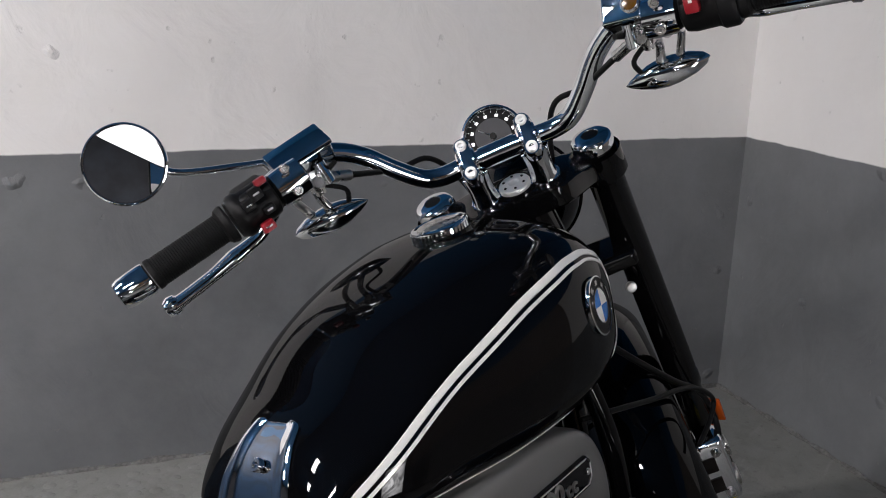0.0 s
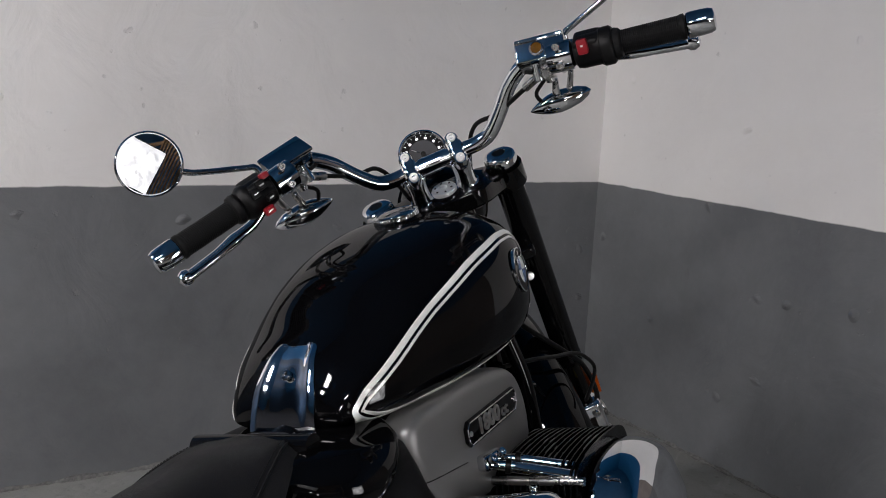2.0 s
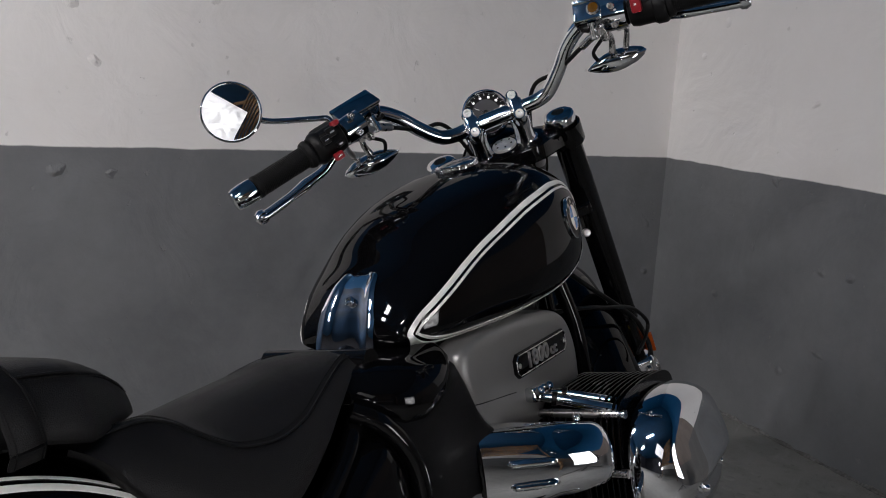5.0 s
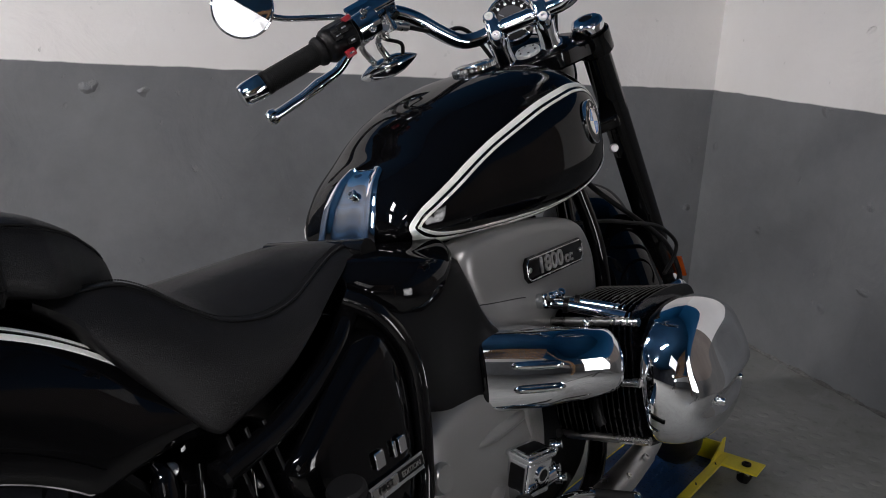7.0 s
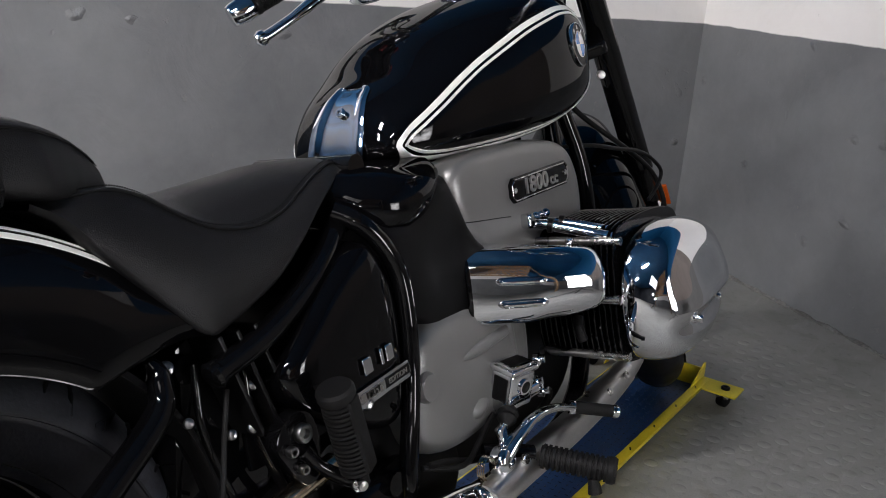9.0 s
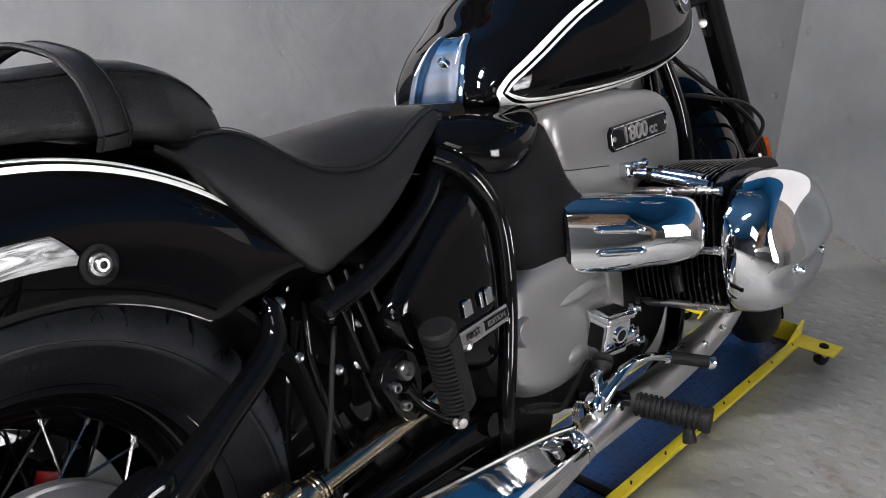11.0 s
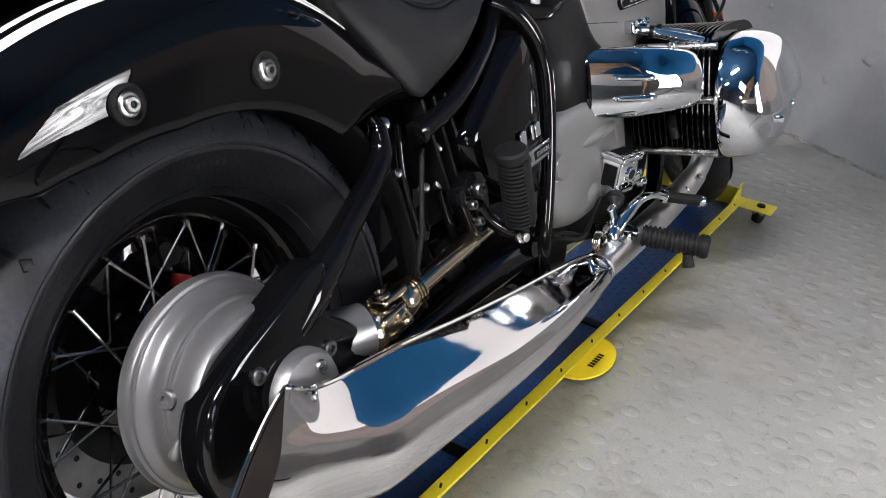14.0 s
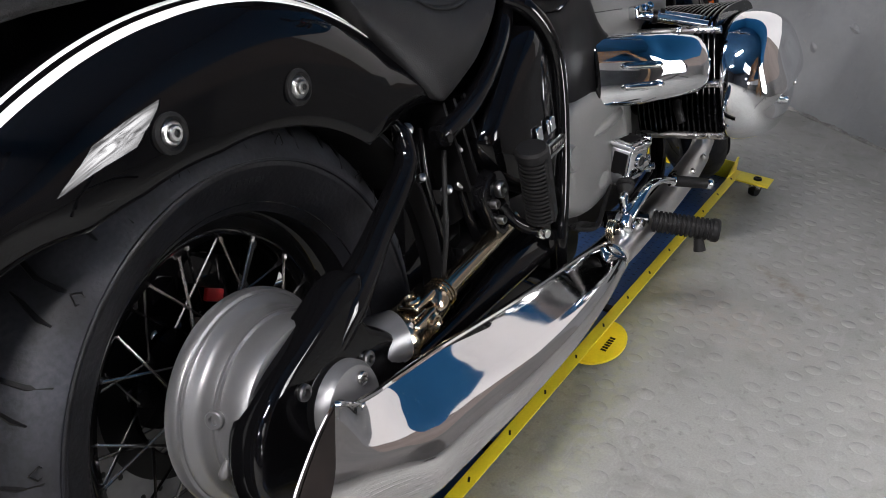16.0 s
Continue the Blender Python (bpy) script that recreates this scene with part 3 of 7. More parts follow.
bike.matrix_world = pose(0.09, -0.153, 0.01, -LEAN, 0, 0)
tagged(bike, "black cruiser motorcycle with chrome engine covers leaning on its stand", "motorcycle")

# tank: widths and heights along its length
TX = [0.693, 0.70, 0.711, 0.725, 0.75, 0.79, 0.86, 0.95, 1.05, 1.13, 1.19, 1.225, 1.24]
T_TOP = curve_table(TX, [0.7285, 0.7490, 0.7680, 0.7860, 0.8040, 0.8285, 0.878, 0.9125, 0.9364, 0.9405, 0.9222, 0.8914, 0.8633])
T_BOT = curve_table(TX, [0.701, 0.6951, 0.6912, 0.6883, 0.685, 0.6824, 0.679, 0.6815, 0.6905, 0.7036, 0.7243, 0.7529, 0.7923])
T_W = curve_table(TX, [0.0844, 0.0943, 0.1014, 0.1069, 0.1216, 0.1375, 0.153, 0.1775, 0.1895, 0.178, 0.1536, 0.113, 0.0682])


def tank_half(x, z):
    """Half the tank's width at x and height z."""
    t, b, w = T_TOP(x), T_BOT(x), T_W(x)
    zc = b + 0.36 * (t - b)
    if z >= zc:
        k = min(max((z - zc) / (t - zc), 0), 1)
        return w * (1 - k ** 2.958) ** (1 / 2.676)
    k = min(max((zc - z) / (zc - b), 0), 1)
    return w * (1 - 0.55 * k ** 3.2)


def tank_ring(x, n=20):
    t, b = T_TOP(x), T_BOT(x)
    zs = [t - (t - b) * (0.5 - 0.5 * math.cos(math.pi * k / n)) for k in range(n + 1)]
    right = [V(x, -tank_half(x, z), z) for z in zs]
    left = [V(x, tank_half(x, z), z) for z in zs[::-1]]
    return right[0:] + left[:-1]


def on_tank(x, z, lift=0.0012):
    """A place on the tank's right side."""
    y = -tank_half(x, z)
    e = 0.002
    n = V(-(tank_half(x + e, z) - tank_half(x - e, z)) / (2 * e), -1, -(tank_half(x, z + e) - tank_half(x, z - e)) / (2 * e)).normalized()
    return V(x, y, z) + n * lift, n


tank = part("fuel_tank", loft([tank_ring(x) for x in 0.693 + 0.547 * np.linspace(0, 1, 56) ** 1.5]), GLOSS, bike, "glossy black teardrop fuel tank", sharp=60)


def ribbon_on(path, width, lift, place):
    """A thin raised stripe laid on a surface along a closed line of (x, z)."""
    bm = bmesh.new()
    vs = []
    n = len(path)
    for i, p in enumerate(path):
        t = (Vector(path[(i + 1) % n]) - Vector(path[i - 1])).normalized()
        s = Vector((-t[1], t[0]))
        row = []
        for k, l in ((-1, 0.0), (-0.8, lift), (0.8, lift), (1, 0.0)):
            q = Vector(p) + s * (k * width / 2)
            row.append(bm.verts.new(place(q[0], q[1], l)))
        vs.append(row)
    for i in range(n):
        a, b = vs[i], vs[(i + 1) % n]
        for k in range(3):
            bm.faces.new((a[k], a[k + 1], b[k + 1], b[k]))
    return bm


def closed_spline(points, n=8):
    p = [Vector((*q, 0)) for q in points]
    m = len(p)
    out = []
    for i in range(m):
        a, b, c, d = p[i - 1], p[i], p[(i + 1) % m], p[(i + 2) % m]
        for k in range(n):
            t = k / n
            v = 0.5 * (2 * b + (c - a) * t + (2 * a - 5 * b + 4 * c - d) * t * t + (3 * b - a - 3 * c + d) * t ** 3)
            out.append((v.x, v.y))
    return out


LOOP = [(0.7055, 0.7135), (0.722, 0.7015), (0.758, 0.692), (0.835, 0.690), (0.96, 0.6965), (1.05, 0.706), (1.12, 0.7225), (1.17, 0.748), (1.2, 0.785), (1.203, 0.835), (1.18, 0.872),
        (1.13, 0.890), (1.09, 0.8915), (1.045, 0.8855), (0.96, 0.862), (0.875, 0.8265), (0.82, 0.799), (0.7735, 0.7715), (0.737, 0.747), (0.7125, 0.727)]


def smooth_outline(points, n=5):
    return closed_spline(points, n)


def inset(path, d):
    n = len(path)
    out = []
    for i in range(n):
        t = (Vector(path[(i + 1) % n]) - Vector(path[i - 1])).normalized()
        out.append((path[i][0] - t[1] * d, path[i][1] + t[0] * d))
    return out


for sgn, who in ((1, "right"), (-1, "left")):
    for d, w in ((0.0, 0.0075), (0.0092, 0.0038)):
        loop = inset(closed_spline(LOOP), d)
        bm = ribbon_on(loop, w, 0.0012, lambda x, z, l: on_tank(x, z, l + 0.0002)[0])
        if sgn < 0:
            bm.transform(Matrix.Diagonal((1, -1, 1, 1)))
        part("coachline", bm, WHITE, tank, "white coachline")


def roundel(sgn):
    c, n = on_tank(1.0985, 0.83, 0.0)
    x = V(0, 0, 1).cross(n).normalized()
    x = x if x.x > 0 else -x
    z = n.cross(x) if n.cross(x).z > 0 else x.cross(n)
    R = 0.035
    base = lathe([(R, -0.006), (R, 0.0012), (R * 0.97, 0.0022), (R * 0.9, 0.0022), (R * 0.88, 0.0016), (0.0005, 0.0016)], c, n, 40)
    segs = []
    for q in range(4):
        bm = bmesh.new()
        o = bm.verts.new(c + n * 0.0028)
        arc = [bm.verts.new(c + n * 0.0028 + (x * math.cos(a) + z * math.sin(a)) * R * 0.58) for a in np.linspace(q * math.pi / 2, (q + 1) * math.pi / 2, 10)]
        for a, b in zip(arc, arc[1:]):
            bm.faces.new((o, a, b))
        segs.append((bm, q))
    ringc = ring_lathe([(R * 1.03, -0.003), (R * 1.03, 0.0018), (R * 0.98, 0.0026), (R * 0.965, 0.001)], c, n, 40)
    ring2 = ring_lathe([(R * 0.62, 0.0015), (R * 0.62, 0.0031), (R * 0.58, 0.0031), (R * 0.58, 0.0015)], c, n, 40)
    flip = Matrix.Diagonal((1, sgn, 1, 1))
    for b in (base, ringc, ring2, *(s[0] for s in segs)):
        b.transform(flip)
    em = part("emblem", base, DARK, tank, "round tank emblem")
    part("bezel", ringc, CHROME, em, "chrome bezel")
    part("bezel", ring2, CHROME, em)
    for bm, q in segs:
        part("field", bm, ENAMEL_BLUE if q % 2 else WHITE, em, "blue field" if q % 2 else "white field")
    marks = bmesh.new()
    for a in (math.radians(130), math.radians(90), math.radians(50)):
        u = x * math.cos(a) + z * math.sin(a)
        rbox((0.007, 0.006, 0.0008), frame_m(c + u * R * 0.78 + n * 0.0022, n.cross(u), u, n), 0.0, bm=marks)
    marks.transform(flip)
    part("mark", marks, STEEL, em)


roundel(1)
roundel(-1)

# chrome trim at the tank's tail
def trim_ring(x, w, lift):
    out = []
    for k in range(17):
        u = -1 + 2 * k / 16
        rib = 0.0042 * math.exp(-((abs(u) - 0.80) / 0.14) ** 2) - 0.0015 * (1 - u * u)
        y = u * w
        t, b = T_TOP(x), T_BOT(x)
        zz = np.linspace(b, t, 90)
        hh = [tank_half(x, z) for z in zz]
        z = float(np.interp(-abs(y), [-h for h in hh[30:]], zz[30:])) if abs(y) > 1e-5 else t
        out.append(V(x, y, z + lift + rib))
    return out


def tail_trim():
    rows = []
    for x, w in ((0.7405, 0.0250), (0.7395, 0.0300), (0.7370, 0.0335), (0.733, 0.0350), (0.728, 0.0366), (0.722, 0.0385), (0.715, 0.0415), (0.709, 0.0440), (0.704, 0.0462), (0.700, 0.0482), (0.696, 0.0500)):
        rows.append([p + V(0, (0.7405 - x) * 0.1, 0) for p in trim_ring(x, w, 0.0020 + 0.0015 * math.exp(-((x - 0.739) / 0.002) ** 2))])
    last = rows[-1]
    for dx, dz in ((-0.004, -0.010), (-0.008, -0.021), (-0.011, -0.032), (-0.013, -0.041)):
        rows.append([V(p.x + dx, p.y * (1 - dz * 1.0), p.z + dz) for p in last])
    bm = bmesh.new()
    vs = [[bm.verts.new(p) for p in r] for r in rows]
    for a, b in zip(vs, vs[1:]):
        for i in range(16):
            bm.faces.new((a[i], a[i + 1], b[i + 1], b[i]))
    bmesh.ops.recalc_face_normals(bm, faces=bm.faces)
    bmesh.ops.solidify(bm, geom=list(bm.faces), thickness=0.003)
    ob = part("tail_trim", bm, CHROME, tank, "chrome trim plate on the tank tail", sharp=70)
    n = V(-0.86, 0, 0.5)
    part("screw", socket_bolt(V(0.7065, 0, T_TOP(0.710) + 0.0005), n, 0.0075, 0.005), CHROME, tank)


tail_trim()


def tank_cap():
    c, ax = V(1.055, 0, T_TOP(1.055)), V(-0.22, 0.06, 1)
    body = part("tank_cap", lathe([(0.030, -0.01), (0.031, 0.000), (0.0375, 0.002), (0.0380, 0.009), (0.0370, 0.0115), (0.033, 0.0125), (0.0315, 0.0115), (0.0005, 0.0115)], c, ax, 48), CHROME, tank, "chrome fuel cap")
    a, x, y = frame_of(ax)
    knurl = bmesh.new()
    for k in range(44):
        u = 2 * math.pi * k / 44
        d = x * math.cos(u) + y * math.sin(u)
        rbox((0.0022, 0.0028, 0.007), frame_m(c + a * 0.0055 + d * 0.0380, d, a.cross(d), a), 0.0, bm=knurl)
    part("knurling", knurl, CHROME, body)
    part("inlay", lathe([(0.0285, 0.0110), (0.0285, 0.0122), (0.0275, 0.0126), (0.0005, 0.0128)], c, ax, 40), STEEL, body, "brushed lid inlay")
    part("collar", ring_lathe([(0.031, -0.012), (0.042, -0.006), (0.041, 0.001), (0.031, 0.003)], c, ax, 40), GLOSS, body)


tank_cap()

# seat: (x, crest z, stitch half-width, stitch z, skirt half-width, skirt z)
SEAT = [(0.165, 0.726, 0.070, 0.724, 0.098, 0.722), (0.19, 0.728, 0.084, 0.726, 0.110, 0.703), (0.215, 0.728, 0.088, 0.727, 0.121, 0.670), (0.255, 0.722, 0.090, 0.726, 0.132, 0.621), (0.285, 0.714, 0.094, 0.714, 0.140, 0.585),
        (0.308, 0.708, 0.101, 0.697, 0.144, 0.567), (0.335, 0.706, 0.107, 0.679, 0.144, 0.573), (0.362, 0.706, 0.110, 0.667, 0.143, 0.582), (0.41, 0.711, 0.110, 0.660, 0.140, 0.600), (0.46, 0.715, 0.105, 0.667, 0.134, 0.630),
        (0.50, 0.717, 0.097, 0.683, 0.123, 0.655), (0.54, 0.719, 0.086, 0.698, 0.108, 0.674), (0.59, 0.718, 0.068, 0.708, 0.085, 0.690), (0.635, 0.713, 0.050, 0.704, 0.062, 0.694), (0.668, 0.703, 0.03, 0.699, 0.04, 0.694)]


def seat_row(r, lift=0.0):
    x, zc, ws, zs, wk, zk = r
    half = [(0.0, zc), (ws * 0.4, zc - (zc - zs) * 0.12), (ws * 0.75, zc - (zc - zs) * 0.5), (ws * 0.94, zs + 0.004), (ws, zs), (ws + (wk - ws) * 0.35, zs - (zs - zk) * 0.14), (ws + (wk - ws) * 0.75, zs - (zs - zk) * 0.5), (wk, zk + 0.006), (wk - 0.004, zk), (wk - 0.03, zk + 0.004)]
    right = [V(x, -y - (lift if y else 0), z + lift) for y, z in half]
    left = [V(x, y + lift, z + lift) for y, z in half[:0:-1]]
    return right + left


def seat():
    rows = []
    for i in range(len(SEAT) - 1):
        for k in range(4):
            t = k / 4
            p = [SEAT[max(i - 1, 0)], SEAT[i], SEAT[i + 1], SEAT[min(i + 2, len(SEAT) - 1)]]
            rows.append([0.5 * (2 * b + (c - a) * t + (2 * a - 5 * b + 4 * c - d) * t * t + (3 * b - a - 3 * c + d) * t ** 3) for a, b, c, d in zip(*p)])
    rows.append(list(SEAT[-1]))
    ob = part("seat", loft([seat_row(r) for r in rows]), LEATHER, bike, "black leather rider seat", sharp=70)
    for s in (-1, 1):
        line = [V(r[0], s * (r[2] + 0.0012), r[3] + 0.0012) for r in rows[4:-2]]
        part("piping", tube(line, 0.0016, 6, 0), LEATHER, ob, "seam piping")
        bm = bmesh.new()
        path = spline([V(r[0], s * (r[2] * 0.955), r[3] + 0.0055) for r in rows[4:-3]], 3)
        for i in range(0, len(path) - 1):
            a, b = path[i], path[i + 1]
            tube([a.lerp(b, 0.15), a.lerp(b, 0.75)], 0.0008, 4, 0, bm)
        part("stitching", bm, STITCH, ob)
    return ob


seat()


def pillion():
    prof = [(-0.26, 0.775, 0.095, 0.735), (-0.16, 0.798, 0.100, 0.746), (-0.05, 0.807, 0.103, 0.750), (0.06, 0.812, 0.108, 0.748), (0.13, 0.815, 0.110, 0.743), (0.17, 0.811, 0.110, 0.732), (0.188, 0.807, 0.107, 0.727), (0.21, 0.800, 0.094, 0.726), (0.235, 0.789, 0.076, 0.726), (0.265, 0.769, 0.053, 0.725), (0.29, 0.748, 0.030, 0.723), (0.302, 0.735, 0.014, 0.721)]
    rings = []
    for x, zt, w, zb in [tuple(np.interp(s, range(len(prof)), [p[i] for p in prof]) for i in range(4)) for s in np.linspace(0, len(prof) - 1, 46)]:
        h = zt - zb
        half = [(0, zt), (w * 0.5, zt - h * 0.02), (w * 0.74, zt - h * 0.10), (w * 0.83, zt - h * 0.2), (w * 0.94, zt - h * 0.52), (w, zb + h * 0.2), (w * 0.99, zb + h * 0.06), (w * 0.94, zb), (w * 0.5, zb - 0.002)]
        rings.append([V(x, -y, z) for y, z in half] + [V(x, y, z) for y, z in half[:0:-1]])
    ob = part("pillion_seat", loft(rings), LEATHER, bike, "black leather pillion pad", sharp=70)
    for s in (0, 1):
        line = [r[3] if s == 0 else r[-3] for r in rings[2:-6]]
        out = V(0, -0.0008 if s == 0 else 0.0008, 0.001)
        part("piping", tube([p + out for p in line], 0.0014, 6, 0), LEATHER, ob)
        bm = bmesh.new()
        path = spline([p + out * 1.3 + V(0, -0.004 if s == 0 else 0.004, -0.0035) for p in line], 2)
        for a, b in zip(path, path[1:]):
            tube([a.lerp(b, 0.1), a.lerp(b, 0.75)], 0.0008, 4, 0, bm)
        part("stitching", bm, STITCH, ob)
    # grab strap
    path = spline([(0.118, -0.108, 0.731), (0.118, -0.1155, 0.748), (0.114, -0.1095, 0.783), (0.109, -0.094, 0.806), (0.105, -0.066, 0.821), (0.100, 0.0, 0.833), (0.095, 0.066, 0.821), (0.092, 0.094, 0.806), (0.09, 0.1095, 0.783), (0.09, 0.1155, 0.748), (0.09, 0.108, 0.731)], 8)
    bm = bmesh.new()
    rows = []
    for i, p in enumerate(path):
        t = (path[min(i + 1, len(path) - 1)] - path[max(i - 1, 0)]).normalized()
        s = V(1, 0.1, 0)
        s = (s - t * s.dot(t)).normalized()
        n = s.cross(t).normalized()
        if n.z < 0 and abs(n.z) > 0.3:
            n = -n
        w = 0.0185
        rows.append([p + s * w + n * 0.0, p + s * (w - 0.002) + n * 0.0022, p - s * (w - 0.002) + n * 0.0022, p - s * w, p - s * (w - 0.002) - n * 0.0022, p + s * (w - 0.002) - n * 0.0022])
    strap = part("grab_strap", loft(rows), LEATHER, ob, "stitched leather grab strap", sharp=60)
    bm = bmesh.new()
    for e in (-1, 1):
        for i in range(len(path) - 1):
            t = (path[i + 1] - path[i]).normalized()
            s = V(1, 0.1, 0)
            s = (s - t * s.dot(t)).normalized()
            n = t.cross(s).normalized()
            for g in (n, -n):
                a, b = path[i] + s * e * 0.0135 + g * 0.0027, path[i + 1] + s * e * 0.0135 + g * 0.0027
                for k in range(2):
                    tube([a.lerp(b, 0.05 + 0.5 * k), a.lerp(b, 0.38 + 0.5 * k)], 0.0009, 4, 0, bm)
    part("stitching", bm, STITCH, strap)


pillion()

# rear mudguard: section of (half-width, radius) about the axle
AXLE = V(0, 0, 0.32)
FSEC = [(0.1280, 0.290), (0.1310, 0.308), (0.1335, 0.330), (0.1335, 0.352), (0.128, 0.376), (0.115, 0.397), (0.095, 0.413), (0.065, 0.427), (0.035, 0.433), (0.0, 0.435)]


def fender_point(ang, y, r):
    """A place on the mudguard: its rim flares away from the tyre, and its sides draw in, towards the tail."""
    flare = lerp_table(math.degrees(ang), [37, 42, 47, 52, 97, 104, 114, 124, 130, 140, 200], [0.118, 0.088, 0.044, 0.006, 0.0, 0.005, 0.012, 0.028, 0.054, 0.085, 0.12])
    r += flare * min(1.0, max(0.0, (0.435 - r) / 0.142))
    x = r * math.cos(ang)
    y -= math.copysign(min(max(0.0, 0.05 - x), 0.3) ** 2 / 3.6 * min(1.0, abs(y) / 0.12), y)
    return V(x, y, AXLE.z + r * math.sin(ang))


def fender():
    sec = [Vector((y, r, 0)) for y, r in spline_2d(FSEC, 3)]
    full = [(-p.x, p.y) for p in sec] + [(p.x, p.y) for p in sec[-2::-1]]
    rings = []
    for ang in np.linspace(radians(38), radians(165), 72):
        outer = [fender_point(ang, y, r) for y, r in full]
        inner = [fender_point(ang, y * 0.97, r - 0.005) for y, r in full[::-1]]
        rings.append(outer + inner)
    ob = part("rear_mudguard", loft(rings), GLOSS, bike, "glossy black rear mudguard", sharp=60)
    s = [0]
    for a, b in zip(sec, sec[1:]):
        s.append(s[-1] + (b - a).length)
    Y, Rr = [p.x for p in sec], [p.y for p in sec]

    def at(u):
        return float(np.interp(u, s, Y)), float(np.interp(u, s, Rr))

    for lo, wd in ((0.123, 0.0095), (0.1385, 0.0045)):
        for sg in (-1, 1):
            rows = []
            for ang in np.linspace(radians(38), radians(165), 100):
                row = []
                for k, lift in ((0, 0.0), (0.12, 0.001), (0.88, 0.001), (1, 0.0)):
                    y, r = at(lo + wd * k)
                    y2, r2 = at(lo + wd * k + 0.004)
                    nrm = Vector((r2 - r, -(y2 - y))).normalized()
                    y, r = y + nrm.x * (lift + 0.0003), r + nrm.y * (lift + 0.0003)
                    row.append(fender_point(ang, sg * y, r))
                rows.append(row)
            part("coachline", loft(rows, closed=False), WHITE, ob, "white coachline")
    for x, z in ((0.069, 0.638), (-0.09, 0.636)):
        for sg in (-1, 1):
            c = V(x, sg * (0.1335 - max(0.0, 0.05 - x) ** 2 / 3.6), z)
            part("grommet", ring_lathe([(0.008, -0.004), (0.0180, -0.002), (0.0178, 0.0022), (0.0145, 0.0038), (0.0105, 0.001)], c, V(0, sg, 0), 24), RUBBER, ob)
            bolt = part("bolt", lathe([(0.0112, -0.002), (0.0115, 0.001), (0.0100, 0.003), (0.0074, 0.0035), (0.0072, 0.006), (0.0060, 0.0072), (0.0034, 0.0072), (0.0030, 0.004), (0.0005, 0.004)], c + V(0, sg * 0.001, 0), V(0, sg, 0), 22), BOLT, ob, "steel socket bolt")
            # dark disc laid in the recess, standing in for the shade inside the socket
            part("socket", lathe([(0.0031, 0.0045), (0.0029, 0.0052), (0.0005, 0.0052)], c + V(0, sg * 0.001, 0), V(0, sg, 0), 6), DARK, bolt)


def spline_2d(points, n):
    return [(p.x, p.y) for p in spline([(a, b, 0) for a, b in points], n)]


fender()


def wheel_liner():
    """The black inner guard between the tyre and the frame."""
    rows = []
    for ang in np.linspace(radians(-25), radians(66), 26):
        c, n = math.cos(ang), math.sin(ang)
        w = lerp_table(math.degrees(ang), [-25, 30, 66], [0.095, 0.112, 0.10])
        ring = [(w, 0.318), (w * 0.96, 0.326), (-w * 0.96, 0.326), (-w, 0.318), (-w * 0.97, 0.316), (w * 0.97, 0.316)]
        rows.append([V(r * c, y, AXLE.z + r * n) for y, r in ring])
    part("wheel_liner", loft(rows), RUBBER, bike, "black inner wheel guard")


wheel_liner()


def rear_lamp():
    """The chrome-stemmed indicator at the mudguard's tail."""
    for sg in (-1, 1):
        ob = part("indicator", tube([(-0.228, sg * 0.10, 0.67), (-0.245, sg * 0.15, 0.715), (-0.262, sg * 0.18, 0.76)], 0.007, 12, 4), CHROME, bike, "chrome rear indicator")
        part("shell", lathe([(0.002, -0.03), (0.012, -0.024), (0.018, -0.005), (0.0195, 0.012), (0.018, 0.02), (0.002, 0.025)], (-0.272, sg * 0.19, 0.774), V(-1, 0, 0), 24), CHROME, ob)


rear_lamp()


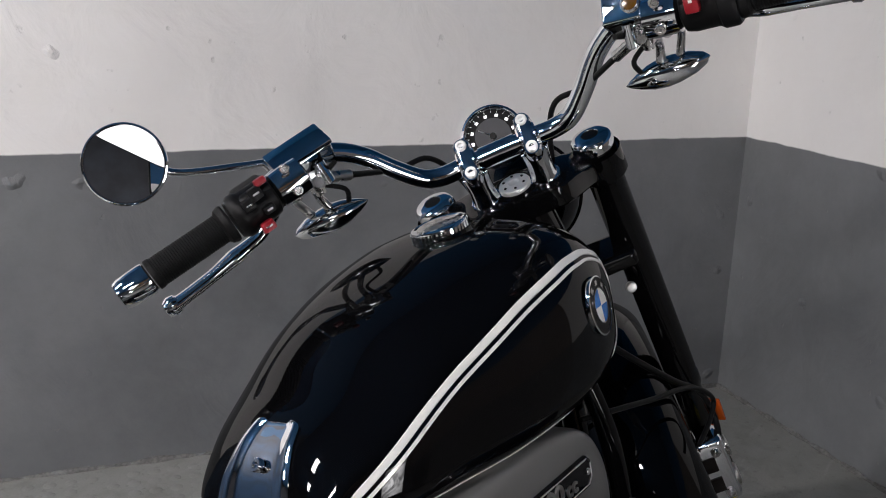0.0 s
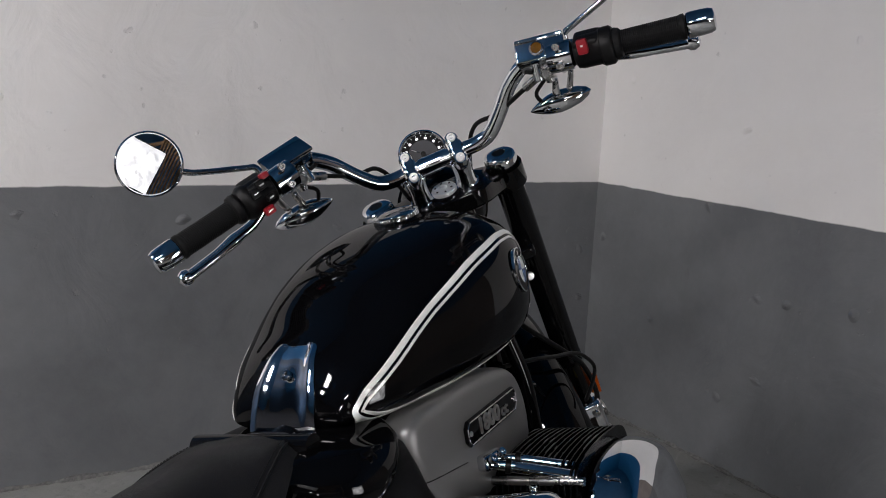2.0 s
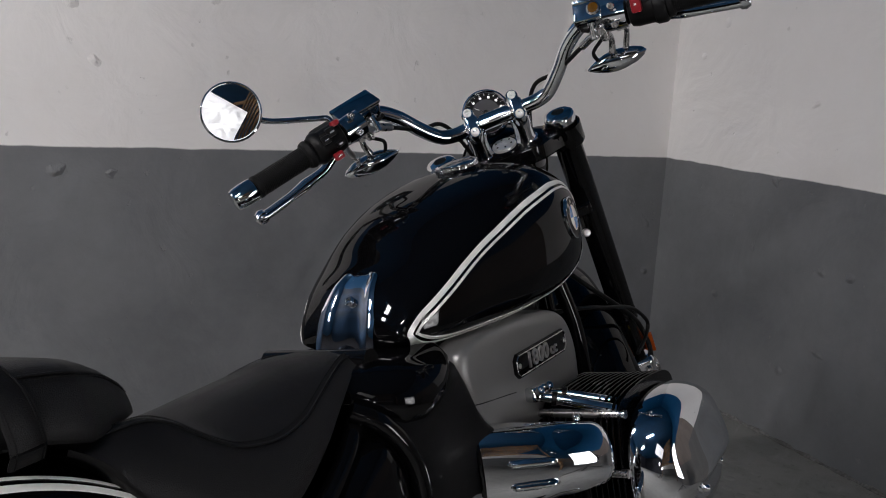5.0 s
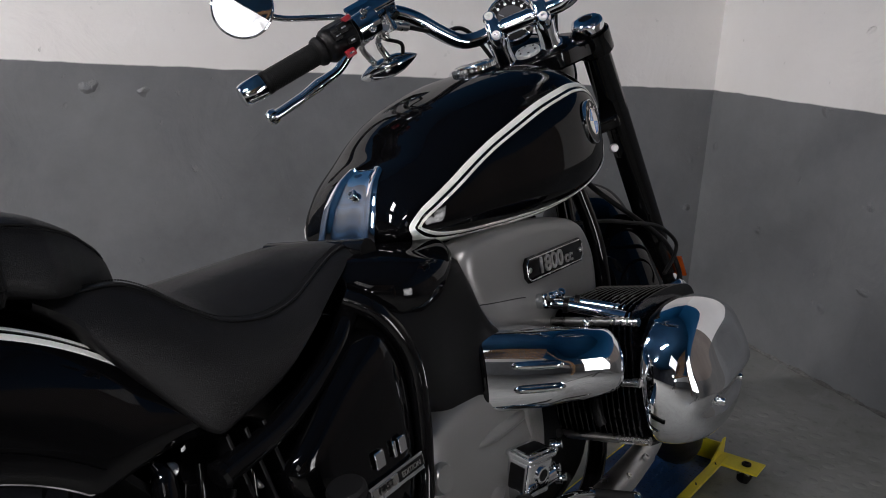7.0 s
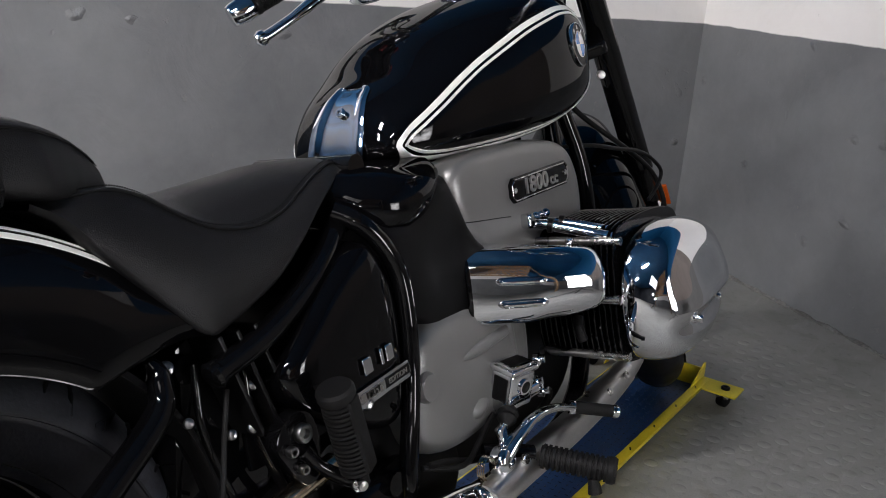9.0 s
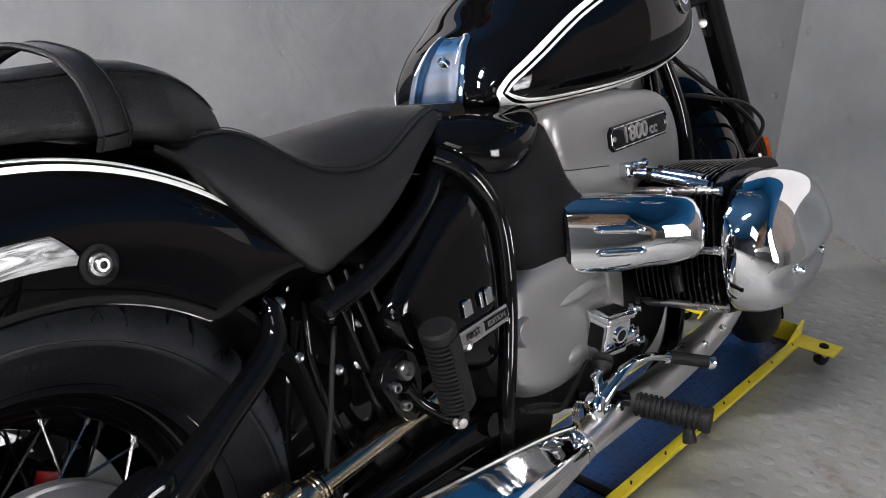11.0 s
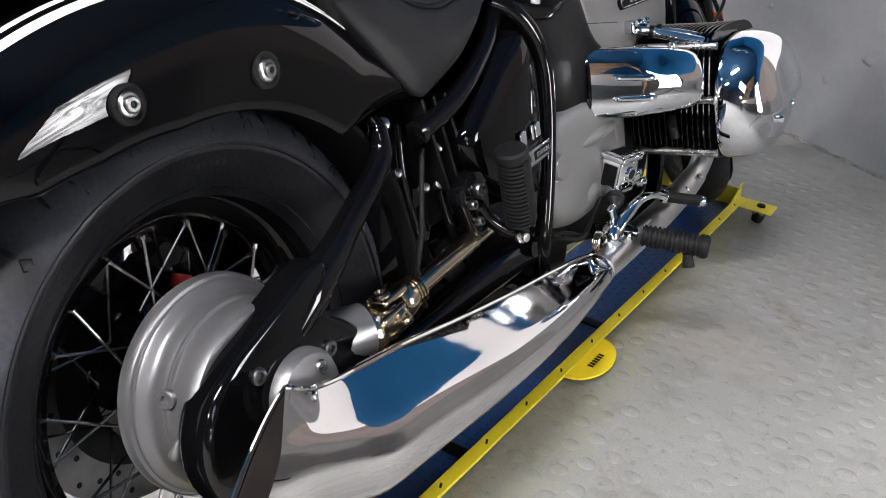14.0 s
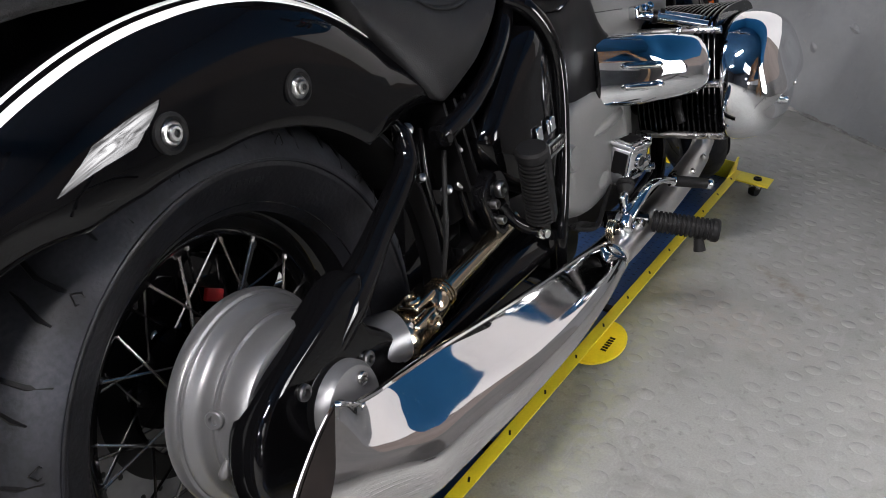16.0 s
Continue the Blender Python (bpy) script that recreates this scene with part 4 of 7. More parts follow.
# rear wheel
def wheel(name, c, axis, R, rim_r, half_w, tyre_parent, hub_r, spokes, flange, spoke_mat=SPOKE):
    a = Vector(axis)
    w = half_w
    prof = [(rim_r - 0.004, -w * 0.62), (rim_r + 0.006, -w * 0.74), (rim_r + 0.018, -w * 0.86), (rim_r + 0.04, -w * 0.98), (R - 0.060, -w), (R - 0.048, -w * 0.97), (R - 0.032, -w * 0.86), (R - 0.017, -w * 0.66), (R - 0.006, -w * 0.4), (R - 0.001, -w * 0.15), (R, 0)]
    prof = prof + [(r, -h) for r, h in prof[-2::-1]]
    prof += [(rim_r - 0.012, w * 0.5), (rim_r - 0.012, -w * 0.5)]
    ob = part(name, ring_lathe(prof, c, a, 96), TYRE, tyre_parent, "road tyre on a black spoked rim", sharp=60)
    rp = [(rim_r + 0.006, -w * 0.72), (rim_r + 0.007, -w * 0.66), (rim_r - 0.002, -w * 0.6), (rim_r - 0.012, -w * 0.5), (rim_r - 0.03, -w * 0.3), (rim_r - 0.034, 0), (rim_r - 0.03, w * 0.3), (rim_r - 0.012, w * 0.5), (rim_r - 0.002, w * 0.6), (rim_r + 0.007, w * 0.66), (rim_r + 0.006, w * 0.72)]
    rp += [(r - 0.004, h * 0.97) for r, h in rp[::-1]]
    part("rim", ring_lathe(rp, c, a, 96), FRAME, ob, "black wheel rim")
    _, x, y = frame_of(a)
    for k in range(spokes):
        u = 2 * math.pi * (k + 0.5) / spokes
        side = -1 if k % 2 else 1
        lead = (1 if (k // 2) % 2 else -1) * radians(26)
        d0 = x * math.cos(u + lead) + y * math.sin(u + lead)
        d1 = x * math.cos(u) + y * math.sin(u)
        p0 = Vector(c) + d0 * hub_r + a * (flange * side)
        p1 = Vector(c) + d1 * (rim_r - 0.03) + a * (w * 0.12 * side)
        sp = part("spoke", tube([p0, p1], 0.0017, 6, 0), spoke_mat, ob)
        part("nipple", tube([p1.lerp(p0, 0.11), p1], 0.0031, 6, 0), spoke_mat, sp)
    return ob


rear = wheel("rear_wheel", AXLE, (0, -1, 0), 0.310, 0.208, 0.088, bike, 0.075, 40, 0.035)
part("hub", lathe([(0.02, -0.07), (0.05, -0.06), (0.078, -0.045), (0.078, -0.035), (0.045, -0.02), (0.042, 0.03), (0.078, 0.04), (0.078, 0.05), (0.05, 0.06)], AXLE, (0, -1, 0), 40), FRAME, rear, "black hub")


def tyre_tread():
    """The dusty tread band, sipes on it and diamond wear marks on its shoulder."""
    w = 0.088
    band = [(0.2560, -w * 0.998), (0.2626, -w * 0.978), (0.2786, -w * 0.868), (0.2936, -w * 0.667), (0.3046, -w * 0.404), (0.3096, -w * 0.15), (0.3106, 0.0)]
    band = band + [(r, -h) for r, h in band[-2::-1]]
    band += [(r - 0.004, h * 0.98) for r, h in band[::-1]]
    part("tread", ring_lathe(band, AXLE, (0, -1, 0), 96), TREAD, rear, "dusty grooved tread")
    bm = bmesh.new()
    for k in range(44):
        u = 2 * math.pi * k / 44
        for sg in (-1, 1):
            pts = []
            for f, du in ((0.10, -0.02), (0.35, 0.045), (0.6, 0.085), (0.8, 0.095), (0.94, 0.088)) if k % 2 else ((0.45, 0.0), (0.6, 0.02), (0.75, 0.05), (0.85, 0.06)):
                h = sg * 0.088 * f
                r = float(np.interp(f, [0, 0.15, 0.4, 0.66, 0.86, 0.97], [0.3110, 0.3100, 0.3050, 0.2940, 0.2790, 0.2630]))
                pts.append((u + du + (0.06 if sg > 0 else 0), h, r))
            q = [V(r * math.cos(w), -h, AXLE.z + r * math.sin(w)) for w, h, r in pts]
            tube(q, [0.0014, *[0.0036] * (len(q) - 2), 0.0014], 5, 0, bm, flat=0.5)
    part("tread_groove", bm, DARK, rear)
    bm = bmesh.new()
    for k in range(12):
        u = 2 * math.pi * (k + 0.4) / 12
        for sg in (-1, 1):
            c = V(0.272 * math.cos(u), -sg * 0.0815, AXLE.z + 0.272 * math.sin(u))
            e = V(math.cos(u), 0, math.sin(u))
            tube([c + e * 0.009, c + e.cross(V(0, 1, 0)) * 0.006, c - e * 0.009, c - e.cross(V(0, 1, 0)) * 0.006, c + e * 0.009], 0.0009, 4, 0, bm)
    part("wear_mark", bm, DARK, rear)
    rings = ring_lathe([(0.2570, 0.0870), (0.2570, 0.0892), (0.2545, 0.0896), (0.2535, 0.0870)], AXLE, (0, -1, 0), 96)
    part("sidewall_ridge", rings, TYRE, rear)
    # raised sidewall lettering, unreadable
    bm = bmesh.new()
    for u0, n in ((1.35, 8), (4.1, 11)):
        for k in range(n):
            u = u0 + k * 0.035
            e = V(math.cos(u), 0, math.sin(u))
            t = V(-math.sin(u), 0, math.cos(u))
            rbox((0.0055 if k % 3 else 0.003, 0.006, 0.0004), frame_m(V(0.236 * e.x, -0.0806, AXLE.z + 0.236 * e.z), t, e * 0.902 + V(0, -0.43, 0), V(0, -0.902, 0) - e * 0.43), 0.0, bm=bm)
    part("sidewall_mark", bm, RUBBER, rear)


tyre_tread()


def brake_disc(c, axis, r, parent, off):
    a = Vector(axis)
    o = Vector(c) + a * off
    ob = part("brake_disc", ring_lathe([(r, -0.0025), (r, 0.0025), (r * 0.72, 0.0025), (r * 0.72, -0.0025)], o, a, 64), DISC, parent, "drilled steel brake disc")
    bm = bmesh.new()
    _, x, y = frame_of(a)
    for k in range(36):
        u = 2 * math.pi * k / 36
        rr = r * (0.78 + 0.14 * ((k % 3) / 2))
        lathe([(0.0035, -0.0029), (0.0035, 0.0029)], o + (x * math.cos(u) + y * math.sin(u)) * rr, a, 8, bm)
    part("hole", bm, DARK, ob)
    part("carrier", ring_lathe([(r * 0.74, -0.002), (r * 0.74, 0.002), (r * 0.35, 0.004), (r * 0.35, -0.004)], o, a, 40), DARK, ob)
    for k in range(6):
        u = 2 * math.pi * (k + 0.3) / 6
        part("bolt", socket_bolt(o + (x * math.cos(u) + y * math.sin(u)) * r * 0.45 - a * 0.004, -a, 0.007, 0.004), STEEL, ob)


brake_disc(AXLE, (0, 1, 0), 0.15, rear, 0.062)
part("brake_caliper", rbox((0.13, 0.06, 0.075), pose(0.045, 0.068, 0.425, 0, 25, 0), 0.012), FRAME, rear, "black brake caliper")
part("caliper_bracket", plate(smooth_outline([(-0.09, 0.36), (-0.075, 0.43), (-0.01, 0.485), (0.09, 0.505), (0.18, 0.49), (0.235, 0.42), (0.22, 0.35), (0.13, 0.315), (0.03, 0.31)]), 0.093, 0.11, 0.004), DARK, rear, "black caliper bracket")
for x, z in ((0.0, 0.40), (0.13, 0.455), (0.10, 0.38)):
    part("bolt", socket_bolt(V(x, 0.092, z), V(0, -1, 0), 0.011, 0.007, 18), STEEL, rear)
part("caliper_badge", rbox((0.026, 0.006, 0.015), pose(0.055, 0.032, 0.408, 0, 25, 0), 0.002), RED, rear, "red caliper badge")


# shaft drive, right side
def final_drive():
    c = V(0, 0, 0.325)
    ob = part("final_drive", lathe([(0.108, 0.046), (0.1155, 0.050), (0.117, 0.054), (0.117, 0.062), (0.1150, 0.0655), (0.1118, 0.0665), (0.1112, 0.0685), (0.1118, 0.0705), (0.1095, 0.0735), (0.1040, 0.0765), (0.1015, 0.0800), (0.1005, 0.0850), (0.0998, 0.0920), (0.0985, 0.0955), (0.0990, 0.0975), (0.0985, 0.0995), (0.0955, 0.1010), (0.0945, 0.1040), (0.0940, 0.112), (0.093, 0.124), (0.090, 0.130), (0.05, 0.133)], c, (0, -1, 0), 72), ALLOY, bike, "cast silver final drive housing", sharp=30)
    part("rib", tube([(-0.094, -0.106, 0.318), (-0.100, -0.103, 0.305), (-0.1005, -0.10, 0.30)], [0.003, 0.006, 0.003], 10, 3), ALLOY, ob)
    ax = V(-0.95, -0.25, 0.2).normalized()
    part("plug", socket_bolt(V(-0.0905, -0.099, 0.359), ax, 0.0095, 0.006, 20), ALLOY, ob, "filler plug")
    # snout towards the universal joint
    part("snout", tube([(0.04, -0.112, 0.33), (0.11, -0.122, 0.332), (0.155, -0.138, 0.333)], [0.036, 0.035, 0.031], 24, 3), ALLOY, ob)
    part("end_cap", lathe([(0.047, 0.0), (0.047, 0.02), (0.042, 0.027), (0.02, 0.03), (0.001, 0.031)], V(0.024, -0.145, 0.322), (0, -1, 0), 40), ALLOY, ob, "silver end cap")
    for u in (60, 150, 240, 330):
        part("bolt", socket_bolt(V(0.024 + 0.029 * math.cos(radians(u)), -0.172, 0.322 + 0.029 * math.sin(radians(u))), V(0, -1, 0), 0.0075, 0.006), STEEL, ob)
    # nickel universal joint and shaft
    j = V(0.203, -0.132, 0.330)
    d = (V(0.428, -0.138, 0.3655) - j).normalized()
    _, x, y = frame_of(d)
    sh = part("drive_shaft", tube([j + d * 0.030, j + d * 0.046, j + d * 0.047, j + d * 0.058, j + d * 0.059, j + d * 0.252], [0.0215, 0.0205, 0.0185, 0.0175, 0.0128, 0.0128], 28, 0), NICKEL, bike, "exposed nickel-plated drive shaft")
    for k in range(3):
        part("shaft_ring", ring_lathe([(0.0165, -0.002), (0.0200, -0.0015), (0.0200, 0.0015), (0.0165, 0.002)], j + d * (0.050 + 0.006 * k), d, 28), NICKEL, sh)
    part("joint_cross", rbox((0.026, 0.026, 0.026), frame_m(j, d, x, y), 0.006, 3), NICKEL, sh)
    for way, a, b in ((1, y, x), (-1, x, y)):
        part("yoke", lathe([(0.012, 0.050), (0.0205, 0.046), (0.0225, 0.038), (0.0225, 0.026), (0.019, 0.021), (0.008, 0.020)], j, d * way, 32), NICKEL, sh)
        for s in (-1, 1):
            part("yoke_ear", rbox((0.046, 0.030, 0.0115), frame_m(j + d * (0.010 * way) + a * (0.0205 * s), d, b, a) @ pose(0, 0, 0), 0.0050, 3), NICKEL, sh)
            part("bearing_cap", lathe([(0.0120, 0), (0.0122, 0.003), (0.0095, 0.0052), (0.0070, 0.0052), (0.0055, 0.002), (0.0005, 0.002)], j + a * (0.0255 * s), a * s, 22), NICKEL, sh)
    part("flange", lathe([(0.031, -0.058), (0.034, -0.054), (0.034, -0.042), (0.029, -0.038), (0.025, -0.024)], j, d, 32), NICKEL, sh)
    for k in range(4):
        u = 2 * math.pi * (k + 0.5) / 4
        part("flange_bolt", socket_bolt(j - d * 0.042 + (x * math.cos(u) + y * math.sin(u)) * 0.029, d, 0.0055, 0.006), STEEL, sh)



final_drive()


# frame
def frame_tubes():
    ob = part("frame", tube([(0.65, -0.04, 0.68), (0.605, -0.075, 0.668), (0.558, -0.102, 0.643), (0.505, -0.119, 0.606), (0.45, -0.128, 0.575), (0.384, -0.133, 0.546), (0.31, -0.134, 0.527)], 0.0145, 16, 6), FRAME, bike, "glossy black tubular frame")
    part("tube_end", lathe([(0.0155, 0), (0.0165, 0.006), (0.013, 0.010), (0.0005, 0.012)], (0.31, -0.134, 0.527), (-0.92, 0, -0.38), 20), FRAME, ob)
    for s in (-1, 1):
        part("rear_stay", tube([(0.249, s * 0.109, 0.556), (0.254, s * 0.114, 0.538), (0.240, s * 0.121, 0.503), (0.16, s * 0.129, 0.453), (0.12, s * 0.135, 0.431), (0.075, s * 0.138, 0.407), (0.03, s * 0.136, 0.37)], [0.006, 0.0125, 0.0145, 0.016, 0.019, 0.024, 0.02], 20, 6), FRAME, ob, "thick black rear stay")
        part("axle_casting", plate(smooth_outline([(-0.010, 0.408), (0.028, 0.424), (0.062, 0.439), (0.088, 0.440), (0.090, 0.424), (0.080, 0.404), (0.086, 0.383), (0.115, 0.362), (0.142, 0.330), (0.13, 0.272), (0.085, 0.230), (0.035, 0.205), (-0.02, 0.206), (-0.07, 0.232), (-0.1, 0.275), (-0.104, 0.318), (-0.088, 0.358), (-0.056, 0.387)], 4), s * 0.157, s * 0.112, 0.011, seg=4), FRAME, ob, "black axle casting")
        part("down_tube", tube([(0.538, s * 0.112, 0.655), (0.558, s * 0.134, 0.638), (0.582, s * 0.148, 0.605), (0.602, s * 0.152, 0.56), (0.607, s * 0.152, 0.50), (0.603, s * 0.15, 0.43), (0.588, s * 0.15, 0.36), (0.572, s * 0.146, 0.28), (0.585, s * 0.138, 0.228), (0.62, s * 0.125, 0.212)], 0.0128, 16, 6), FRAME, ob)
        part("cradle", tube([(0.50, s * 0.12, 0.27), (0.60, s * 0.125, 0.215), (0.80, s * 0.125, 0.19), (1.05, s * 0.12, 0.20), (1.17, s * 0.10, 0.30), (1.2, s * 0.075, 0.5), (1.215, s * 0.05, 0.72), (1.22, s * 0.02, 0.86)], 0.017, 14, 6), FRAME, ob)
        part("engine_hanger", tube([(1.172, s * 0.105, 0.72), (1.195, s * 0.12, 0.62), (1.205, s * 0.12, 0.50), (1.19, s * 0.11, 0.42)], 0.014, 14, 5), FRAME, ob)
    for x, z, y in ((-0.03, 0.365, -0.156), (0.073, 0.349, -0.156), (-0.045, 0.262, -0.156), (0.06, 0.262, -0.156)):
        part("bolt", socket_bolt(V(x, y, z), V(0, -1, 0), 0.0088, 0.006, 18), BOLT, ob, "steel socket bolt")
    for a in ([(0.62, 0.09, 0.70), (0.62, -0.09, 0.70)], [(0.55, 0.15, 0.30), (0.55, -0.15, 0.30)], [(0.30, 0.10, 0.53), (0.30, -0.10, 0.53)]):
        part("cross_tube", tube(a, 0.016, 12, 0), FRAME, ob)
    part("backbone", tube([(0.3, 0, 0.55), (0.5, 0, 0.64), (0.7, 0, 0.68), (1.0, 0, 0.76), (1.244, 0, 0.87)], 0.03, 16, 4), FRAME, ob)
    part("steering_head", tube([(1.244 + 0.54 * 0.14, 0, 0.961 - 0.8415 * 0.14), (1.244 + 0.54 * 0.02, 0, 0.961 - 0.8415 * 0.02)], 0.036, 24, 0), FRAME, ob)
    for s in (-1, 1):
        part("swingarm", tube([(0.60, s * 0.115, 0.285), (0.48, s * 0.115, 0.285), (0.36, s * 0.112, 0.275), (0.24, s * 0.11, 0.265), (0.12, s * 0.115, 0.27), (0.02, s * 0.13, 0.29)], [0.03, 0.028, 0.024, 0.022, 0.022, 0.024], 16, 5), FRAME, ob, "black swingarm")
    part("cross_plate", plate(smooth_outline([(0.44, 0.22), (0.60, 0.19), (0.74, 0.20), (0.74, 0.30), (0.60, 0.36), (0.46, 0.36)], 4), -0.10, 0.10, 0.01), DARK, ob)
    part("inner_guard", plate([(0.25, 0.30), (0.33, 0.28), (0.40, 0.30), (0.42, 0.5), (0.36, 0.58), (0.30, 0.55)], -0.085, 0.085, 0.01), FRAME, ob)


frame_tubes()


# ---- engine ----
def engine():
    # crankcase in DARK instead of SILVER: the shade under the cylinder is in its colour
    case = part("engine", plate(smooth_outline([(0.62, 0.27), (0.80, 0.22), (1.05, 0.22), (1.15, 0.30), (1.165, 0.45), (1.15, 0.62), (1.08, 0.675), (0.90, 0.675), (0.79, 0.65), (0.70, 0.52), (0.60, 0.45)]), -0.095, 0.095, 0.012), DARK, bike, "crankcase of the air-cooled flat-twin engine, shade put into its dark colour")
    for s in (-1, 1):
        top = smooth_outline([(0.764, 0.655), (0.790, 0.684), (0.90, 0.692), (1.02, 0.688), (1.11, 0.668), (1.15, 0.62), (1.158, 0.56), (1.14, 0.52), (1.05, 0.505), (0.93, 0.512), (0.845, 0.535), (0.80, 0.57), (0.776, 0.61)])
        rings = []
        cx, cz = 0.965, 0.60
        for y, k in ((0.09, 1.0), (0.118, 1.0), (0.128, 0.985), (0.134, 0.955), (0.1375, 0.90), (0.1395, 0.75), (0.14, 0.4), (0.14, 0.08)):
            rings.append([V(cx + (x - cx) * k, s * y, cz + (z - cz) * k) for x, z in top])
        part("belt_cover" if s < 0 else "side_cover", loft(rings), SILVER, case, "smooth silver engine cover", sharp=45)
        part("cover_seam", tube([(0.785, s * 0.1345, 0.594), (0.80, s * 0.1372, 0.592), (0.83, s * 0.1388, 0.589), (0.88, s * 0.1397, 0.584), (0.905, s * 0.1399, 0.581)], 0.0009, 6, 3), DARK, case)
        low = smooth_outline([(0.615, 0.46), (0.605, 0.40), (0.61, 0.34), (0.64, 0.30), (0.70, 0.285), (0.78, 0.29), (0.85, 0.305), (0.915, 0.33), (0.925, 0.42), (0.90, 0.475), (0.78, 0.485), (0.68, 0.48)])
        rings = []
        cx, cz = 0.75, 0.385
        for y, k in ((0.09, 1.0), (0.112, 1.0), (0.124, 0.99), (0.134, 0.965), (0.142, 0.92), (0.1475, 0.85), (0.151, 0.75), (0.1525, 0.6), (0.1528, 0.1)):
            rings.append([V(cx + (x - cx) * k, s * y, cz + (z - cz) * k) for x, z in low])
        gb = part("gearbox_cover", loft(rings), SILVER, case, "cast silver gearbox cover", sharp=45)
        for a, b, r in (((0.70, 0.322), (0.80, 0.338), 0.021),):
            part("boss", tube([(a[0], s * 0.130, a[1]), ((a[0] + b[0]) / 2, s * 0.137, (a[1] + b[1]) / 2), (b[0], s * 0.130, b[1])], [r * 0.6, r, r * 0.6], 20, 6), SILVER, gb)
        part("boss", tube([(0.712, s * 0.1465, 0.411), (0.765, s * 0.1495, 0.416), (0.838, s * 0.1475, 0.421)], [0.005, 0.0105, 0.0105], 18, 6), SILVER, gb)
        part("boss", tube([(0.846, s * 0.130, 0.475), (0.848, s * 0.1455, 0.435), (0.862, s * 0.1445, 0.37)], [0.008, 0.0105, 0.008], 16, 6), SILVER, gb)
        part("plug", lathe([(0.022, 0.12), (0.022, 0.15), (0.018, 0.157), (0.001, 0.157)], V(0.635, 0, 0.40), (0, s, 0), 28), SILVER, gb)
        part("stud_hole", lathe([(0.005, 0.15), (0.005, 0.1515)], V(0.80, 0, 0.40), (0, s, 0), 12), DARK, gb)

    # name plate with the displacement on it
    cpl, ang = V(1.0, -0.1405, 0.622), 2.0
    m = frame_m(cpl, V(math.cos(radians(ang)), 0, math.sin(radians(ang))), V(-math.sin(radians(ang)), 0, math.cos(radians(ang))), V(0, -1, 0))
    L, Hh, cut = 0.094, 0.0195, 0.009

    def octo(k):
        l, h = L * k - (0 if k == 1 else 0.0), Hh - (L - L * k)
        c = cut * h / Hh
        pts = []
        for sx, sz in ((1, -1), (1, 1), (-1, 1), (-1, -1)):
            corner = [(sx * l, sz * (h - c)), (sx * (l - c * 0.55), sz * (h - c * 0.45)), (sx * (l - c), sz * h)]
            pts += corner if sx * sz > 0 else corner[::-1]
        return pts

    np_ob = part("name_plate", plate([(x, z) for x, z in octo(1.0)], -0.003, 0.003, 0.0015, m=m @ pose(0, 0, 0.002, 90)), FRAME, case, "black name plate with raised lettering")
    rim_o = octo(0.965)
    bm = bmesh.new()
    for i in range(len(rim_o)):
        tube([m @ V(rim_o[i][0], rim_o[i][1], 0.0052), m @ V(rim_o[(i + 1) % 12][0], rim_o[(i + 1) % 12][1], 0.0052)], 0.0011, 6, 0, bm)
    part("plate_border", bm, STEEL, np_ob, "bright border")
    for sx in (-1, 1):
        part("screw", socket_bolt(m @ V(sx * 0.083, 0, 0.005), V(0, -1, 0), 0.0042, 0.002, 14), STEEL, np_ob)
    text_mesh("1800", 0.035, 0.0014, m @ pose(-0.019, 0.0, 0.0062), SATIN, "lettering", np_ob, 1.13, 0.0005)
    text_mesh("cc", 0.027, 0.0014, m @ pose(0.040, -0.0025, 0.0062), SATIN, "lettering", np_ob, 1.1, 0.0004)

    # cylinders
    for s in (-1, 1):
        cyl = part("cylinder", lathe([(0.085, 0.08), (0.085, 0.30)], V(1.10, 0, 0.435), (0, s, 0), 40), DARK, case, "black finned cylinder")
        out = smooth_outline([(0.968, 0.355), (1.0, 0.328), (1.10, 0.318), (1.20, 0.328), (1.235, 0.355), (1.242, 0.435), (1.235, 0.515), (1.20, 0.545), (1.10, 0.556), (1.0, 0.55), (0.968, 0.525), (0.96, 0.435)], 3)
        for k in range(15):
            y = 0.134 + k * 0.0099
            g = 0.965 if k < 9 else 0.965 + 0.004 * (k - 8)
            part("fin", plate([(1.10 + (x - 1.10) * g, 0.435 + (z - 0.435) * g) for x, z in out], s * y, s * (y + 0.0036), 0.0009, seg=1), FRAME, cyl)
        for x, z in ((0.968, 0.44), (0.985, 0.345), (1.22, 0.345), (0.985, 0.528)):
            part("head_bolt", lathe([(0.007, 0.128), (0.007, 0.285)], V(x - 0.008, 0, z), (0, s, 0), 12), STEEL, cyl)
        # rocker cover
        base = smooth_outline([(0.978, 0.36), (1.02, 0.328), (1.09, 0.315), (1.17, 0.325), (1.225, 0.36), (1.245, 0.42), (1.24, 0.475), (1.215, 0.515), (1.16, 0.534), (1.07, 0.536), (1.0, 0.517), (0.972, 0.475), (0.964, 0.42)], 4)
        cx, cz = 1.11, 0.43
        base = smooth_outline(base, 2)
        rings = []
        depth = spline([(0.280, 0.965, 0), (0.284, 0.99, 0), (0.288, 1.0, 0), (0.298, 1.0, 0), (0.310, 0.99, 0), (0.324, 0.962, 0), (0.338, 0.91, 0), (0.350, 0.83, 0), (0.359, 0.71, 0), (0.366, 0.55, 0), (0.369, 0.33, 0), (0.370, 0.04, 0)], 4)
        for p in depth:
            ring = []
            for x, z in base:
                x, z = cx + (x - cx) * p.y, cz + (z - cz) * p.y
                h = z - (0.418 + 0.10 * (x - 1.1))
